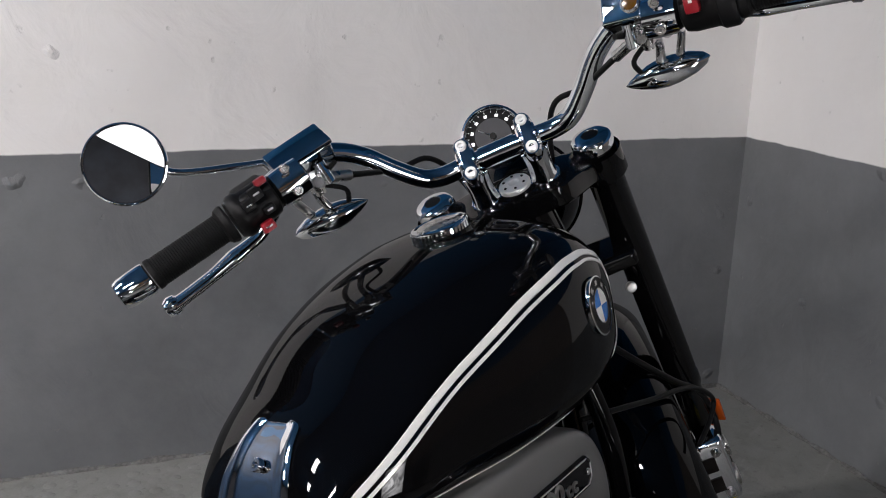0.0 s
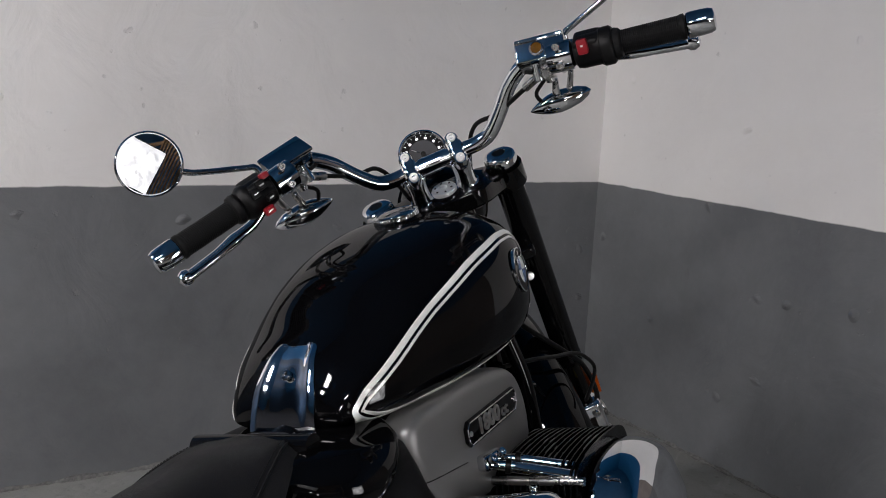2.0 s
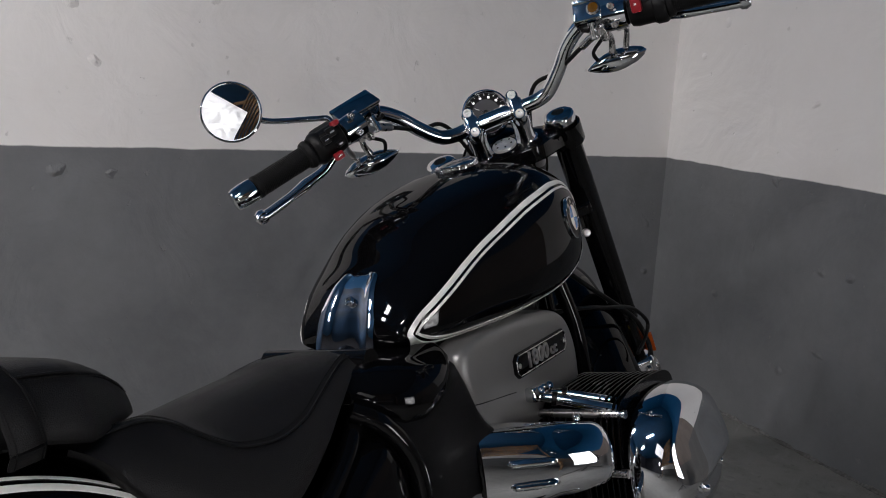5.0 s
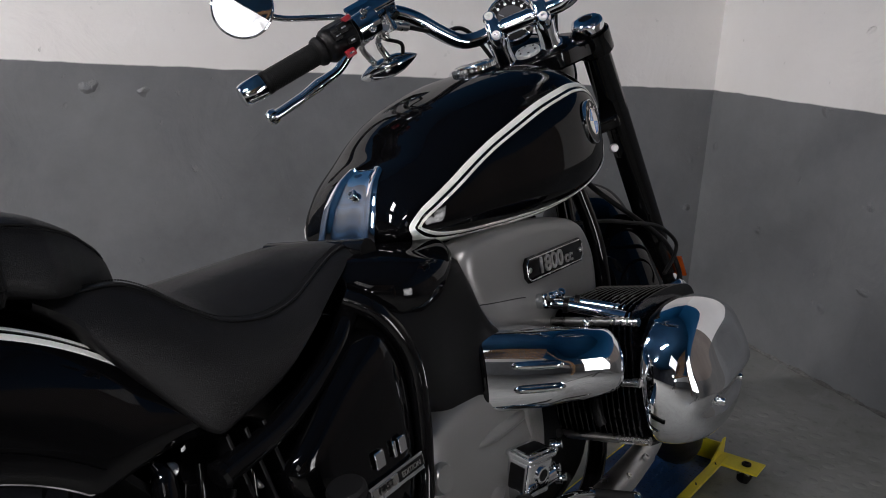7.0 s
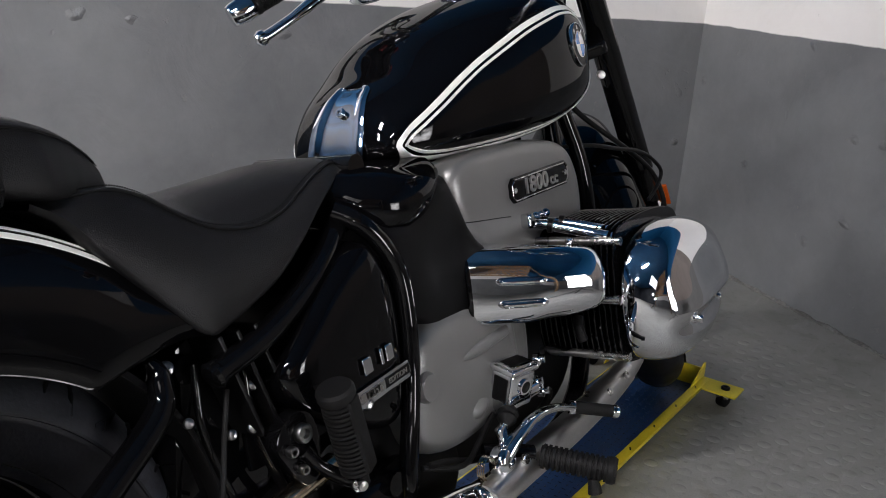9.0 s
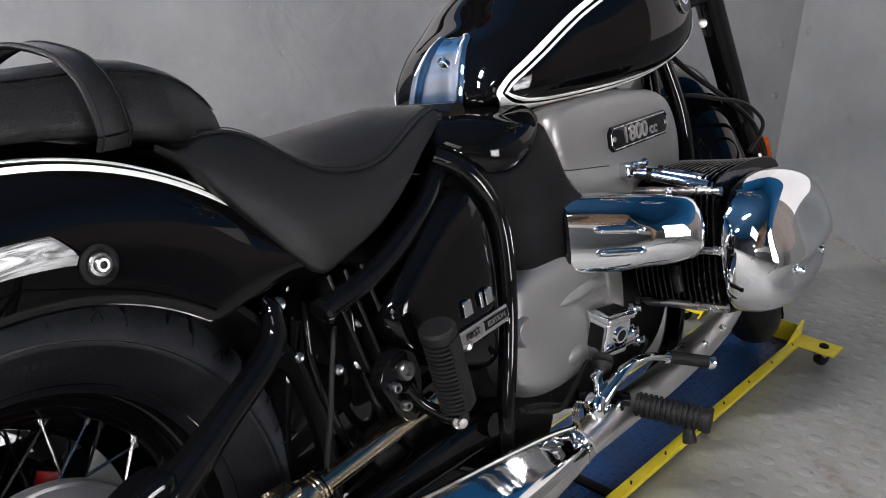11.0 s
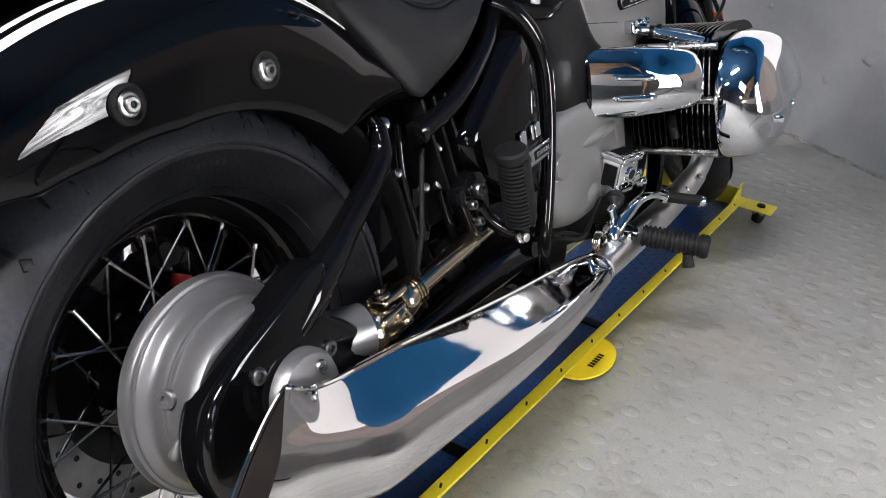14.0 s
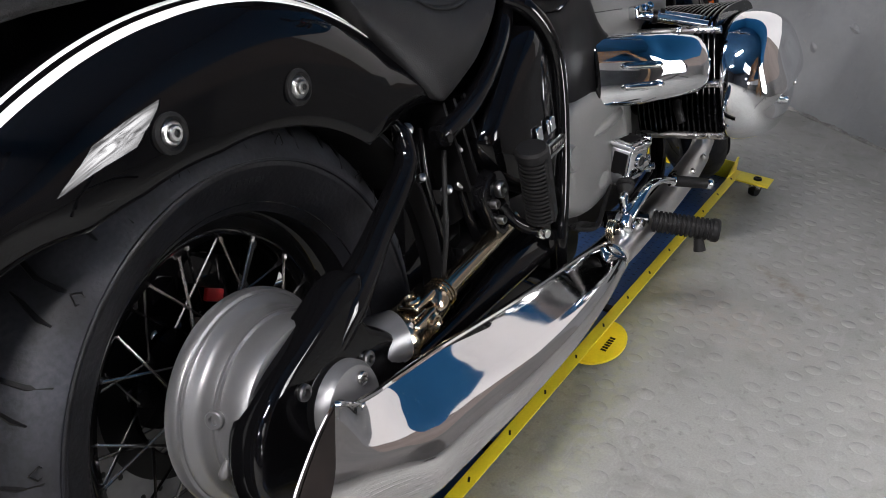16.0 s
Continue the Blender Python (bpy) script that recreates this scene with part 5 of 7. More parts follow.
                lip = 0.013 * (math.exp(-(h / 0.045) ** 2) if h > 0 else math.exp(-(h / 0.011) ** 2)) - 0.003 * math.exp(-((h + 0.025) / 0.02) ** 2)
                lip *= max(0.0, 1 - (abs(x - cx) / 0.128) ** 4)
                ring.append(V(x, s * (p.x + lip * min(1.0, max(0.0, (p.x - 0.300) / 0.03))), z))
            rings.append(ring)
        rc = part("rocker_cover", loft(rings), CHROME, cyl, "polished chrome rocker cover", sharp=50)
        for x, z, y in ((1.05, 0.392, 0.368), (1.165, 0.398, 0.358)):
            part("cover_bolt", lathe([(0.009, -0.02), (0.009, 0.0), (0.0065, 0.001), (0.0065, 0.008), (0.005, 0.010), (0.0005, 0.010)], V(x, s * y, z), (0.1, s, -0.15), 18), CHROME, rc, "chrome bolt")
        part("clip", rbox((0.012, 0.02, 0.012), pose(1.0, s * 0.28, 0.36), 0.003), DARK, cyl)
        part("spark_lead", tube([(0.96, s * 0.21, 0.41), (0.95, s * 0.215, 0.395), (0.952, s * 0.22, 0.375)], 0.008, 10, 3), RUBBER, cyl)
        # push-rod tubes above the fins
        part("rod_tube", tube([(0.948, s * 0.132, 0.563), (0.956, s * 0.17, 0.559), (0.99, s * 0.265, 0.532)], [0.008, 0.0085, 0.0085], 16, 4), CHROME, cyl, "chrome push-rod tube")
        part("rod_tube", tube([(0.985, s * 0.132, 0.560), (0.992, s * 0.17, 0.557), (1.02, s * 0.265, 0.534)], [0.007, 0.008, 0.008], 16, 4), CHROME, cyl)
        part("clamp", rbox((0.048, 0.02, 0.024), pose(0.955, s * 0.152, 0.568, 0, 0, 12 * s), 0.006, 3), CHROME, cyl, "chrome clamp")
        for k in range(2):
            part("bolt", socket_bolt(V(0.936 + 0.032 * k, s * 0.164, 0.574), V(-0.3, s * 0.7, 0.6), 0.0068, 0.007), CHROME, cyl)
            part("collar", ring_lathe([(0.007, -0.004), (0.0115, -0.004), (0.0115, 0.004), (0.007, 0.004)], V(0.958 + 0.036 * k, s * 0.178, 0.557 - 0.002 * k), V(0.3, s * 0.9, -0.2), 20), DARK, cyl)


engine()


def intake():
    # matt airbox cover flaring into the intake mouth
    rings = []
    for x, y0, y1, zt, zb in ((0.575, 0.09, 0.135, 0.636, 0.524), (0.60, 0.09, 0.147, 0.634, 0.511), (0.64, 0.09, 0.152, 0.636, 0.490), (0.68, 0.09, 0.149, 0.650, 0.467), (0.72, 0.085, 0.146, 0.672, 0.450), (0.748, 0.08, 0.146, 0.670, 0.441), (0.764, 0.08, 0.148, 0.640, 0.438), (0.776, 0.08, 0.153, 0.602, 0.437), (0.787, 0.08, 0.159, 0.578, 0.438), (0.797, 0.08, 0.164, 0.566, 0.440)):
        zc, h = (zt + zb) / 2, (zt - zb) / 2
        rings.append([V(x, -(y0 + (y1 - y0) * max(a, 0)), zc + h * b) for a, b in [(abs(math.cos(u)) ** lerp_table(x, [0.60, 0.72], [0.55, 0.2]), math.copysign(abs(math.sin(u)) ** 0.75, u)) for u in np.linspace(-math.pi / 2, math.pi / 2, 17)]] + [V(x, -y0 + 0.02, zt), V(x, -y0 + 0.02, zb)])
    for s in (-1, 1):
        bm = loft(rings)
        if s > 0:
            bm.transform(Matrix.Diagonal((1, -1, 1, 1)))
        box = part("airbox_cover", bm, MATTE, bike, "matt black airbox cover", sharp=50)
        # chrome intake pipe, a short oval tunnel running outwards
        a, b = V(0.79, -0.115, 0.50), V(0.944, -0.261, 0.480)
        d = (b - a).normalized()
        side = d.cross(V(0, 0, 1)).normalized()
        prof = [(f, w, h) for f, w, h in ((float(f), lerp_table(f, [0, 0.02, 0.4, 0.7, 0.9, 0.95, 0.985, 1.0], [0.047, 0.0475, 0.0465, 0.045, 0.042, 0.0385, 0.032, 0.025]), lerp_table(f, [0, 0.02, 0.4, 0.7, 0.9, 0.95, 0.985, 1.0], [0.060, 0.0605, 0.058, 0.054, 0.049, 0.0455, 0.039, 0.032])) for f in (0, 0.02, 0.2, 0.4, 0.44, 0.47, 0.5, 0.54, 0.6, 0.7, 0.8, 0.86, 0.9, 0.93, 0.95, 0.97, 0.985, 1.0))]
        rr = []
        for f, w, h in prof:
            c = a.lerp(b, f)
            c = c + side * (0.007 * math.sin(math.pi * f ** 1.3))
            rr.append([c + side * x + V(0, 0, 1) * z for x, z in oval(w, h, 64, lerp_table(f, [0, 0.36, 0.56, 1], [3.6, 3.4, 2.1, 2.0]))])
        bm = loft(rr)
        slots = []
        for zz in (0.012, -0.022):
            p = a.lerp(b, 0.22) + V(0, 0, zz)
            q = a.lerp(b, 0.50) + V(0, 0, zz * 0.95)
            slots.append((p + side * 0.0485, q + side * 0.0510))
        lip = tube([a + side * x + V(0, 0, z) for x, z in oval(0.049, 0.062, 32, 2.6)] + [a + side * 0.049], 0.004, 8, 0)
        grp = [(bm, CHROME, "intake_cover", "polished chrome intake cover"), (lip, FRAME, "seal", "")]
        for p, q in slots:
            grp.append((tube([p - d * 0.008, p, p.lerp(q, 0.5), q, q + d * 0.008], [0.001, 0.0095, 0.011, 0.0095, 0.001], 16, 4, flat=0.6, up=(0, 0, 1)), CHROME, "slot", "raised louvre"))
        for x, z, f in ((-0.005, 0.062, 0.04), (0.0, 0.055, 0.8), (0.0, -0.062, 0.06)):
            grp.append((socket_bolt(a.lerp(b, f) + side * x + V(0, 0, z), V(0, 0, 1 if z > 0 else -1), 0.006, 0.006), CHROME, "screw", ""))
        first = None
        for g, mt, nm, lb in grp:
            if s > 0:
                g.transform(Matrix.Diagonal((1, -1, 1, 1)))
            o = part(nm, g, mt, first or box, lb)
            if nm == "intake_cover":
                first = None
        # gloss filler piece under the tank's tail
        rg = []
        for x, w, lo in ((0.545, 0.08, 0.64), (0.575, 0.122, 0.612), (0.61, 0.152, 0.596), (0.645, 0.161, 0.593), (0.68, 0.160, 0.604), (0.71, 0.150, 0.625), (0.737, 0.134, 0.650), (0.755, 0.11, 0.672)):
            zc, hz = (lo + 0.70) / 2, (0.70 - lo) / 2
            rg.append([V(x, -(0.04 + (w - 0.04) * max(math.cos(u), 0) ** 0.75), zc + hz * math.sin(u)) for u in np.linspace(-math.pi / 2, math.pi / 2, 17)] + [V(x, -0.03, zc + hz), V(x, -0.03, zc - hz)])
        g = loft(rg)
        if s > 0:
            g.transform(Matrix.Diagonal((1, -1, 1, 1)))
        part("filler_panel", g, GLOSS, bike, "glossy black filler panel")


intake()


def side_panel():
    for s in (-1, 1):
        ol = smooth_outline([(0.385, 0.50), (0.43, 0.545), (0.48, 0.585), (0.53, 0.612), (0.56, 0.612), (0.585, 0.575), (0.596, 0.52), (0.594, 0.45), (0.58, 0.385), (0.54, 0.375), (0.46, 0.41), (0.40, 0.455)], 4)
        cx, cz = 0.51, 0.49
        rings = []
        for y, k in ((0.10, 1.0), (0.128, 1.0), (0.142, 0.975), (0.151, 0.92), (0.157, 0.80), (0.160, 0.55), (0.161, 0.1)):
            rings.append([V(cx + (x - cx) * k, s * y, cz + (z - cz) * k) for x, z in ol])
        ob = part("side_panel", loft(rings), GLOSS, bike, "glossy black side panel", sharp=60)
        if s < 0:
            ux, uz = V(math.cos(radians(6)), 0.0, math.sin(radians(6))), V(-math.sin(radians(6)), 0, math.cos(radians(6)))
            m = frame_m(V(0.528, -0.163, 0.478), ux, uz, V(0, -1, 0))
            # model badge as plain chrome shapes
            bars = bmesh.new()
            for x, w in ((-0.022, 0.017), (0.006, 0.006), (0.021, 0.014)):
                rbox((w, 0.021, 0.004), m @ pose(x, -0.003, 0.001), 0.0012, 1, bars)
            part("model_badge", bars, CHROME, ob, "chrome model badge")
            pl = part("edition_plate", rbox((0.105, 0.023, 0.004), m @ pose(0.0, -0.038, 0.0), 0.0015), CHROME, ob, "chrome edition plate with dark lettering")
            part("inset", rbox((0.098, 0.012, 0.002), m @ pose(0.003, -0.037, 0.002), 0.0), STEEL, pl)
            text_mesh("FIRST", 0.0115, 0.0004, m @ pose(-0.022, -0.037, 0.0036), DARK, "lettering", pl)
            part("inset", rbox((0.05, 0.013, 0.002), m @ pose(0.026, -0.037, 0.0022), 0.0005), DARK, pl, "black field")
            text_mesh("EDITION", 0.0095, 0.0004, m @ pose(0.026, -0.037, 0.0038), STEEL, "lettering", pl)


side_panel()


SILENCER_SECTION = closed_spline([(-0.42, 0.965), (-0.30, 1.0), (-0.17, 0.945), (0.15, 0.742), (0.45, 0.555), (0.70, 0.395), (0.855, 0.235), (0.945, -0.03), (0.945, -0.30), (0.83, -0.62), (0.46, -0.91), (0.0, -1.0), (-0.5, -0.86), (-0.9, -0.42), (-0.95, 0.1), (-0.75, 0.62)], 4)


def exhaust():
    def oval(w, h):
        return [(x * w, z * h) for x, z in SILENCER_SECTION]

    for s in (-1, 1):
        # the last rows make the fishtail: the section grows tall and narrow and ends in a slanted mouth
        spec = [(0.700, 0.187, 0.222, 0.023, 0.021, 0.12), (0.68, 0.187, 0.223, 0.026, 0.025, 0.12), (0.62, 0.189, 0.227, 0.035, 0.033, 0.12), (0.52, 0.192, 0.231, 0.046, 0.041, 0.12), (0.40, 0.197, 0.238, 0.053, 0.048, 0.12), (0.28, 0.201, 0.248, 0.055, 0.055, 0.12), (0.16, 0.204, 0.260, 0.053, 0.062, 0.12),
                (0.115, 0.205, 0.2640, 0.0525, 0.0634, 0.12), (0.08, 0.206, 0.2670, 0.0517, 0.0646, 0.12), (0.048, 0.2068, 0.2705, 0.0490, 0.0650, 0.13), (0.012, 0.2085, 0.2805, 0.0412, 0.0600, 0.27), (-0.03, 0.212, 0.294, 0.034, 0.056, 0.45), (-0.07, 0.217, 0.305, 0.027, 0.058, 0.7), (-0.112, 0.221, 0.313, 0.021, 0.064, 0.93)]
        rows = []
        for i in range(len(spec) - 1):
            p4 = [spec[max(i - 1, 0)], spec[i], spec[i + 1], spec[min(i + 2, len(spec) - 1)]]
            for k in range(6):
                t = k / 6
                rows.append([0.5 * (2 * b + (c - a) * t + (2 * a - 5 * b + 4 * c - d) * t * t + (3 * b - a - 3 * c + d) * t ** 3) for a, b, c, d in zip(*p4)])
        rows.append(list(spec[-1]))
        body = [[V(x + sl * q, s * (y + p), z + q) for p, q in oval(w, h)] for x, y, z, w, h, sl in rows]
        body.append([V(-0.1105 + 0.93 * q, s * (0.221 + p), 0.313 + q) for p, q in oval(0.0195, 0.0622)])
        body.append([V(-0.100 + 0.90 * q, s * (0.220 + p), 0.3115 + q) for p, q in oval(0.0195, 0.0605)])
        ob = part("silencer", loft(body, cap=False), PIPE, bike, "chrome fishtail silencer", sharp=50)
        lin = [[V(x + sl * q, s * (y + p), z + q) for p, q in oval(w, h)] for x, y, z, w, h, sl in ((-0.103, 0.220, 0.312, 0.0185, 0.060, 0.91), (-0.06, 0.216, 0.302, 0.022, 0.053, 0.65), (-0.02, 0.211, 0.291, 0.027, 0.048, 0.4), (0.05, 0.207, 0.274, 0.030, 0.048, 0.2))]
        part("mouth_lining", loft(lin), SOOT, ob, "sooty mouth")
        part("flange_rail", tube([V(x + sl * h * 0.99, s * (y - 0.28 * w), z + h * 1.0) for x, y, z, w, h, sl in rows[6:-2:2]], 0.0042, 8, 2, flat=0.6), PIPE, ob, "folded seam")
        part("seam", ring_lathe([(0.024, -0.002), (0.0282, -0.0015), (0.0282, 0.0015), (0.024, 0.002)], V(0.668, s * 0.1875, 0.2235), V(1, 0, -0.05), 32), PIPE, ob)
        head = part("exhaust_header", tube([(0.70, s * 0.187, 0.222), (0.80, s * 0.182, 0.222), (0.95, s * 0.176, 0.224), (1.10, s * 0.172, 0.232), (1.21, s * 0.172, 0.248), (1.255, s * 0.178, 0.295), (1.23, s * 0.19, 0.345), (1.17, s * 0.2, 0.372)], [0.019, 0.020, 0.020, 0.020, 0.021, 0.022, 0.022, 0.022], 28, 6), SATIN, bike, "satin steel exhaust header")
        part("heat_shield", tube([(0.685, s * 0.189, 0.2225), (0.74, s * 0.189, 0.2255), (0.82, s * 0.188, 0.2275), (0.95, s * 0.186, 0.2305), (1.08, s * 0.183, 0.2385), (1.17, s * 0.180, 0.2480)], [0.0225, 0.0245, 0.0250, 0.0250, 0.0245, 0.0225], 28, 6), SATIN, head, "long heat shield")
        for x, z in ((0.79, 0.214), (1.06, 0.224), (1.13, 0.231)):
            part("bolt", socket_bolt(V(x, s * 0.203, z + 0.026), V(0, s * 0.75, 0.65), 0.0065, 0.005), STEEL, head)


exhaust()


# foot controls, right side
def ribbed_rubber(p, q, r, n, parent, name="rubber"):
    p, q = Vector(p), Vector(q)
    prof = []
    L = (q - p).length
    for k in range(n):
        a = L * k / n
        prof += [(r * 0.86, a), (r * 0.86, a + L / n * 0.3), (r, a + L / n * 0.38), (r, a + L / n * 0.92)]
    prof += [(r * 1.08, L), (r * 1.08, L + 0.008), (r * 0.95, L + 0.012), (0.001, L + 0.013)]
    return part(name, lathe(prof, p, q - p, 24), RUBBER, parent, "ribbed black rubber sleeve", sharp=25)


def foot_controls():
    root, end = V(0.80, -0.200, 0.246), V(0.835, -0.302, 0.222)
    d = (end - root).normalized()
    fp = part("footpeg", tube([V(0.745, -0.150, 0.262), V(0.775, -0.178, 0.256), root], [0.014, 0.013, 0.013], 14, 3), FRAME, bike, "black footpeg with ribbed rubber")
    ribbed_rubber(root + d * 0.012, end, 0.0185, 13, fp)
    part("feeler", tube([end + V(-0.01, 0.02, -0.012), end + V(-0.012, 0.018, -0.034)], [0.008, 0.0105], 12, 0), RUBBER, fp)
    # brake pedal
    pd = part("brake_pedal", tube([(0.735, -0.186, 0.262), (0.765, -0.200, 0.288), (0.80, -0.208, 0.303), (0.85, -0.212, 0.300), (0.90, -0.215, 0.283)], [0.018, 0.013, 0.010, 0.009, 0.009], 16, 5, flat=0.7), CHROME, bike, "polished brake pedal")
    e0, e1 = V(0.905, -0.214, 0.282), V(0.945, -0.262, 0.266)
    part("toe_rubber", tube([e0, e1], 0.0098, 18, 0), RUBBER, pd, "black toe rubber")
    part("toe_tip", lathe([(0.0098, 0), (0.0105, 0.004), (0.009, 0.010), (0.0005, 0.011)], e1, e1 - e0, 18), CHROME, pd)
    part("toe_ring", lathe([(0.0108, -0.004), (0.0112, 0), (0.0108, 0.004)], e0, e1 - e0, 18), CHROME, pd)
    part("pivot", lathe([(0.021, -0.015), (0.022, 0), (0.019, 0.006), (0.012, 0.010), (0.006, 0.010), (0.005, 0.006), (0.0005, 0.006)], V(0.735, -0.194, 0.260), (0, -1, 0), 28), CHROME, pd, "chrome pivot boss")
    part("arm", rbox((0.022, 0.011, 0.046), pose(0.748, -0.186, 0.288, 0, -14, 0), 0.005, 3), CHROME, pd)
    bm = bmesh.new()
    for k in range(4):
        ring_lathe([(0.017, 0), (0.0185, 0.0012), (0.017, 0.0024), (0.0155, 0.0012)], V(0.71, -0.172 - 0.0034 * k, 0.258), (0, -1, 0), 24, bm)
    part("spring", bm, NICKEL, pd, "return spring")
    part("fork_bolt", socket_bolt(V(0.772, -0.202, 0.250), V(0, -1, 0), 0.008, 0.006), STEEL, pd)
    # master cylinder
    mm = pose(0.806, -0.172, 0.346, 14, 3, -9)
    mc = part("brake_cylinder", rbox((0.053, 0.040, 0.056), mm, 0.005, 3), CHROME, bike, "polished rear brake master cylinder")
    part("lid", rbox((0.060, 0.047, 0.009), mm @ pose(0, 0, 0.0325), 0.0035, 3), CHROME, mc)
    part("lid_rim", rbox((0.049, 0.034, 0.004), mm @ pose(0, 0, 0.038), 0.0018, 2), CHROME, mc)
    part("lid_window", rbox((0.040, 0.023, 0.003), mm @ pose(0, 0, 0.0395), 0.0008), DARK, mc, "dark inlay")
    part("rear_recess", rbox((0.004, 0.026, 0.038), mm @ pose(-0.026, 0, 0.002), 0.0015), DARK, mc)
    part("sight_frame", ring_lathe([(0.009, 0), (0.0125, 0.001), (0.0125, 0.0045), (0.009, 0.0045)], mm @ V(0.004, -0.019, 0.006), mm.to_3x3() @ V(0, -1, 0), 24), CHROME, mc)
    part("sight_lens", lathe([(0.0092, 0.001), (0.009, 0.003), (0.0005, 0.0036)], mm @ V(0.004, -0.019, 0.006), mm.to_3x3() @ V(0, -1, 0), 20), DARK, mc)
    part("cylinder_barrel", tube([mm @ V(-0.028, -0.004, -0.026), mm @ V(0.05, -0.004, -0.014)], 0.0125, 20, 0), CHROME, mc)
    part("boot", lathe([(0.014, 0), (0.016, 0.006), (0.012, 0.010), (0.015, 0.016), (0.009, 0.024), (0.004, 0.03)], V(0.786, -0.175, 0.316), (-0.8, -0.25, -0.5), 20), RUBBER, mc)
    part("push_rod", tube([(0.775, -0.178, 0.310), (0.752, -0.186, 0.297)], 0.004, 10, 0), CHROME, mc)
    for p in ((0.86, -0.180, 0.335), (0.875, -0.178, 0.365), (0.868, -0.184, 0.318)):
        part("bolt", lathe([(0.010, -0.004), (0.010, 0.004), (0.006, 0.006), (0.006, 0.012), (0.0005, 0.013)], V(*p), (0.3, -0.9, 0.1), 16), CHROME, mc)
    part("brake_hose", tube([(0.87, -0.18, 0.32), (0.91, -0.175, 0.30), (0.90, -0.15, 0.262), (0.84, -0.14, 0.245), (0.74, -0.145, 0.255), (0.66, -0.15, 0.285), (0.61, -0.155, 0.30)], 0.005, 10, 6), RUBBER, bike, "black brake hose")
    part("brake_hose", tube([(0.60, -0.152, 0.30), (0.68, -0.16, 0.272), (0.73, -0.155, 0.285), (0.78, -0.15, 0.31)], 0.004, 10, 6), RUBBER, bike)
    # folded pillion peg
    a, b = V(0.438, -0.190, 0.376), V(0.410, -0.200, 0.473)
    rp = part("pillion_peg", tube([a + (a - b).normalized() * 0.02, a], 0.011, 14, 0), FRAME, bike, "folded pillion footpeg with ribbed rubber")
    ribbed_rubber(a, b, 0.0205, 17, rp)
    fwd = V(0.25, -1, 0)
    up = (b - a).normalized()
    fwd = (fwd - up * fwd.dot(up)).normalized()
    part("rubber_face", rbox((0.022, 0.008, (b - a).length - 0.004), frame_m(a.lerp(b, 0.5) + fwd * 0.0175, up.cross(fwd), fwd, up), 0.003, 2), RUBBER, rp, "smooth rubber face")
    part("peg_bracket", tube([(0.440, -0.182, 0.362), (0.430, -0.172, 0.366), (0.41, -0.160, 0.385), (0.395, -0.152, 0.41)], [0.012, 0.009, 0.008, 0.010], 12, 4), FRAME, rp)
    part("peg_bolt", lathe([(0.009, -0.004), (0.0095, 0.003), (0.006, 0.005), (0.006, 0.010), (0.0005, 0.011)], V(0.437, -0.19, 0.358), (-0.3, -0.9, -0.1), 16), STEEL, rp)
    plt = part("peg_plate", plate(smooth_outline([(0.355, 0.43), (0.38, 0.455), (0.412, 0.448), (0.422, 0.41), (0.412, 0.372), (0.39, 0.37), (0.368, 0.40)], 4), -0.155, -0.135, 0.004), FRAME, bike, "black peg mounting plate")
    for x, z, r in ((0.392, 0.432, 0.0115), (0.372, 0.418, 0.0065), (0.385, 0.392, 0.006)):
        part("bolt", socket_bolt(V(x, -0.156, z), V(-0.1, -1, 0), r, 0.009, 20), BOLT, plt, "steel bolt")
    # linkage, hoses and cables in the dark behind the shaft
    part("cable", tube([(0.33, -0.12, 0.50), (0.312, -0.125, 0.45), (0.295, -0.13, 0.40), (0.285, -0.125, 0.35), (0.30, -0.12, 0.30)], 0.0032, 10, 6), RUBBER, bike, "black cable")
    # made-up steel studs, set where bright glints show in the dark
    for x, y, z, r in ((0.325, -0.122, 0.451, 0.0055), (0.50, -0.160, 0.428, 0.008), (0.262, -0.117, 0.545, 0.007), (0.357, -0.121, 0.447, 0.006), (0.276, -0.119, 0.482, 0.005), (0.365, -0.121, 0.494, 0.006)):
        part("glint_stud", lathe([(r, -0.012), (r * 1.15, 0.0), (r, 0.003), (r * 0.5, 0.0045), (0.0005, 0.0045)], V(x, y, z), V(-0.45, -0.8, 0.35), 16), BOLT, bike, "small steel stud added for a glint")
    part("shock_body", lathe([(0.028, 0), (0.03, 0.02), (0.03, 0.10), (0.026, 0.11), (0.014, 0.12), (0.014, 0.20)], V(0.33, -0.03, 0.30), (0.35, 0, 0.94), 24), DARK, bike, "black rear damper")
    for k, (x, y) in enumerate(((0.305, -0.105), (0.365, -0.112))):
        part("inner_pipe", tube([(x, y, 0.535), (x - 0.006, y - 0.004, 0.47), (x + 0.01, y - 0.002, 0.41), (x + 0.035, y, 0.35), (x + 0.08, y + 0.01, 0.30)], 0.005 + 0.0015 * (k % 2), 10, 5), FRAME, bike, "glossy black pipe behind the shaft")
    for x in (0.34, 0.365, 0.39):
        part("rib", rbox((0.006, 0.05, 0.13), pose(x, -0.11, 0.50, 0, -18, 0), 0.002), DARK, bike)
    part("battery_box", rbox((0.2, 0.18, 0.16), pose(0.47, 0, 0.46), 0.01), MATTE, bike, "black battery box")
    part("lower_cover", rbox((0.22, 0.2, 0.1), pose(0.49, 0, 0.30), 0.015), DARK, bike)


foot_controls()


# ---- the steered front end ----
RAKE, STEER, TWIST = radians(32.7), 34.0, 3.0
S0 = Vector((-math.sin(RAKE), 0, math.cos(RAKE)))
turn = Matrix.Rotation(radians(STEER), 3, S0)
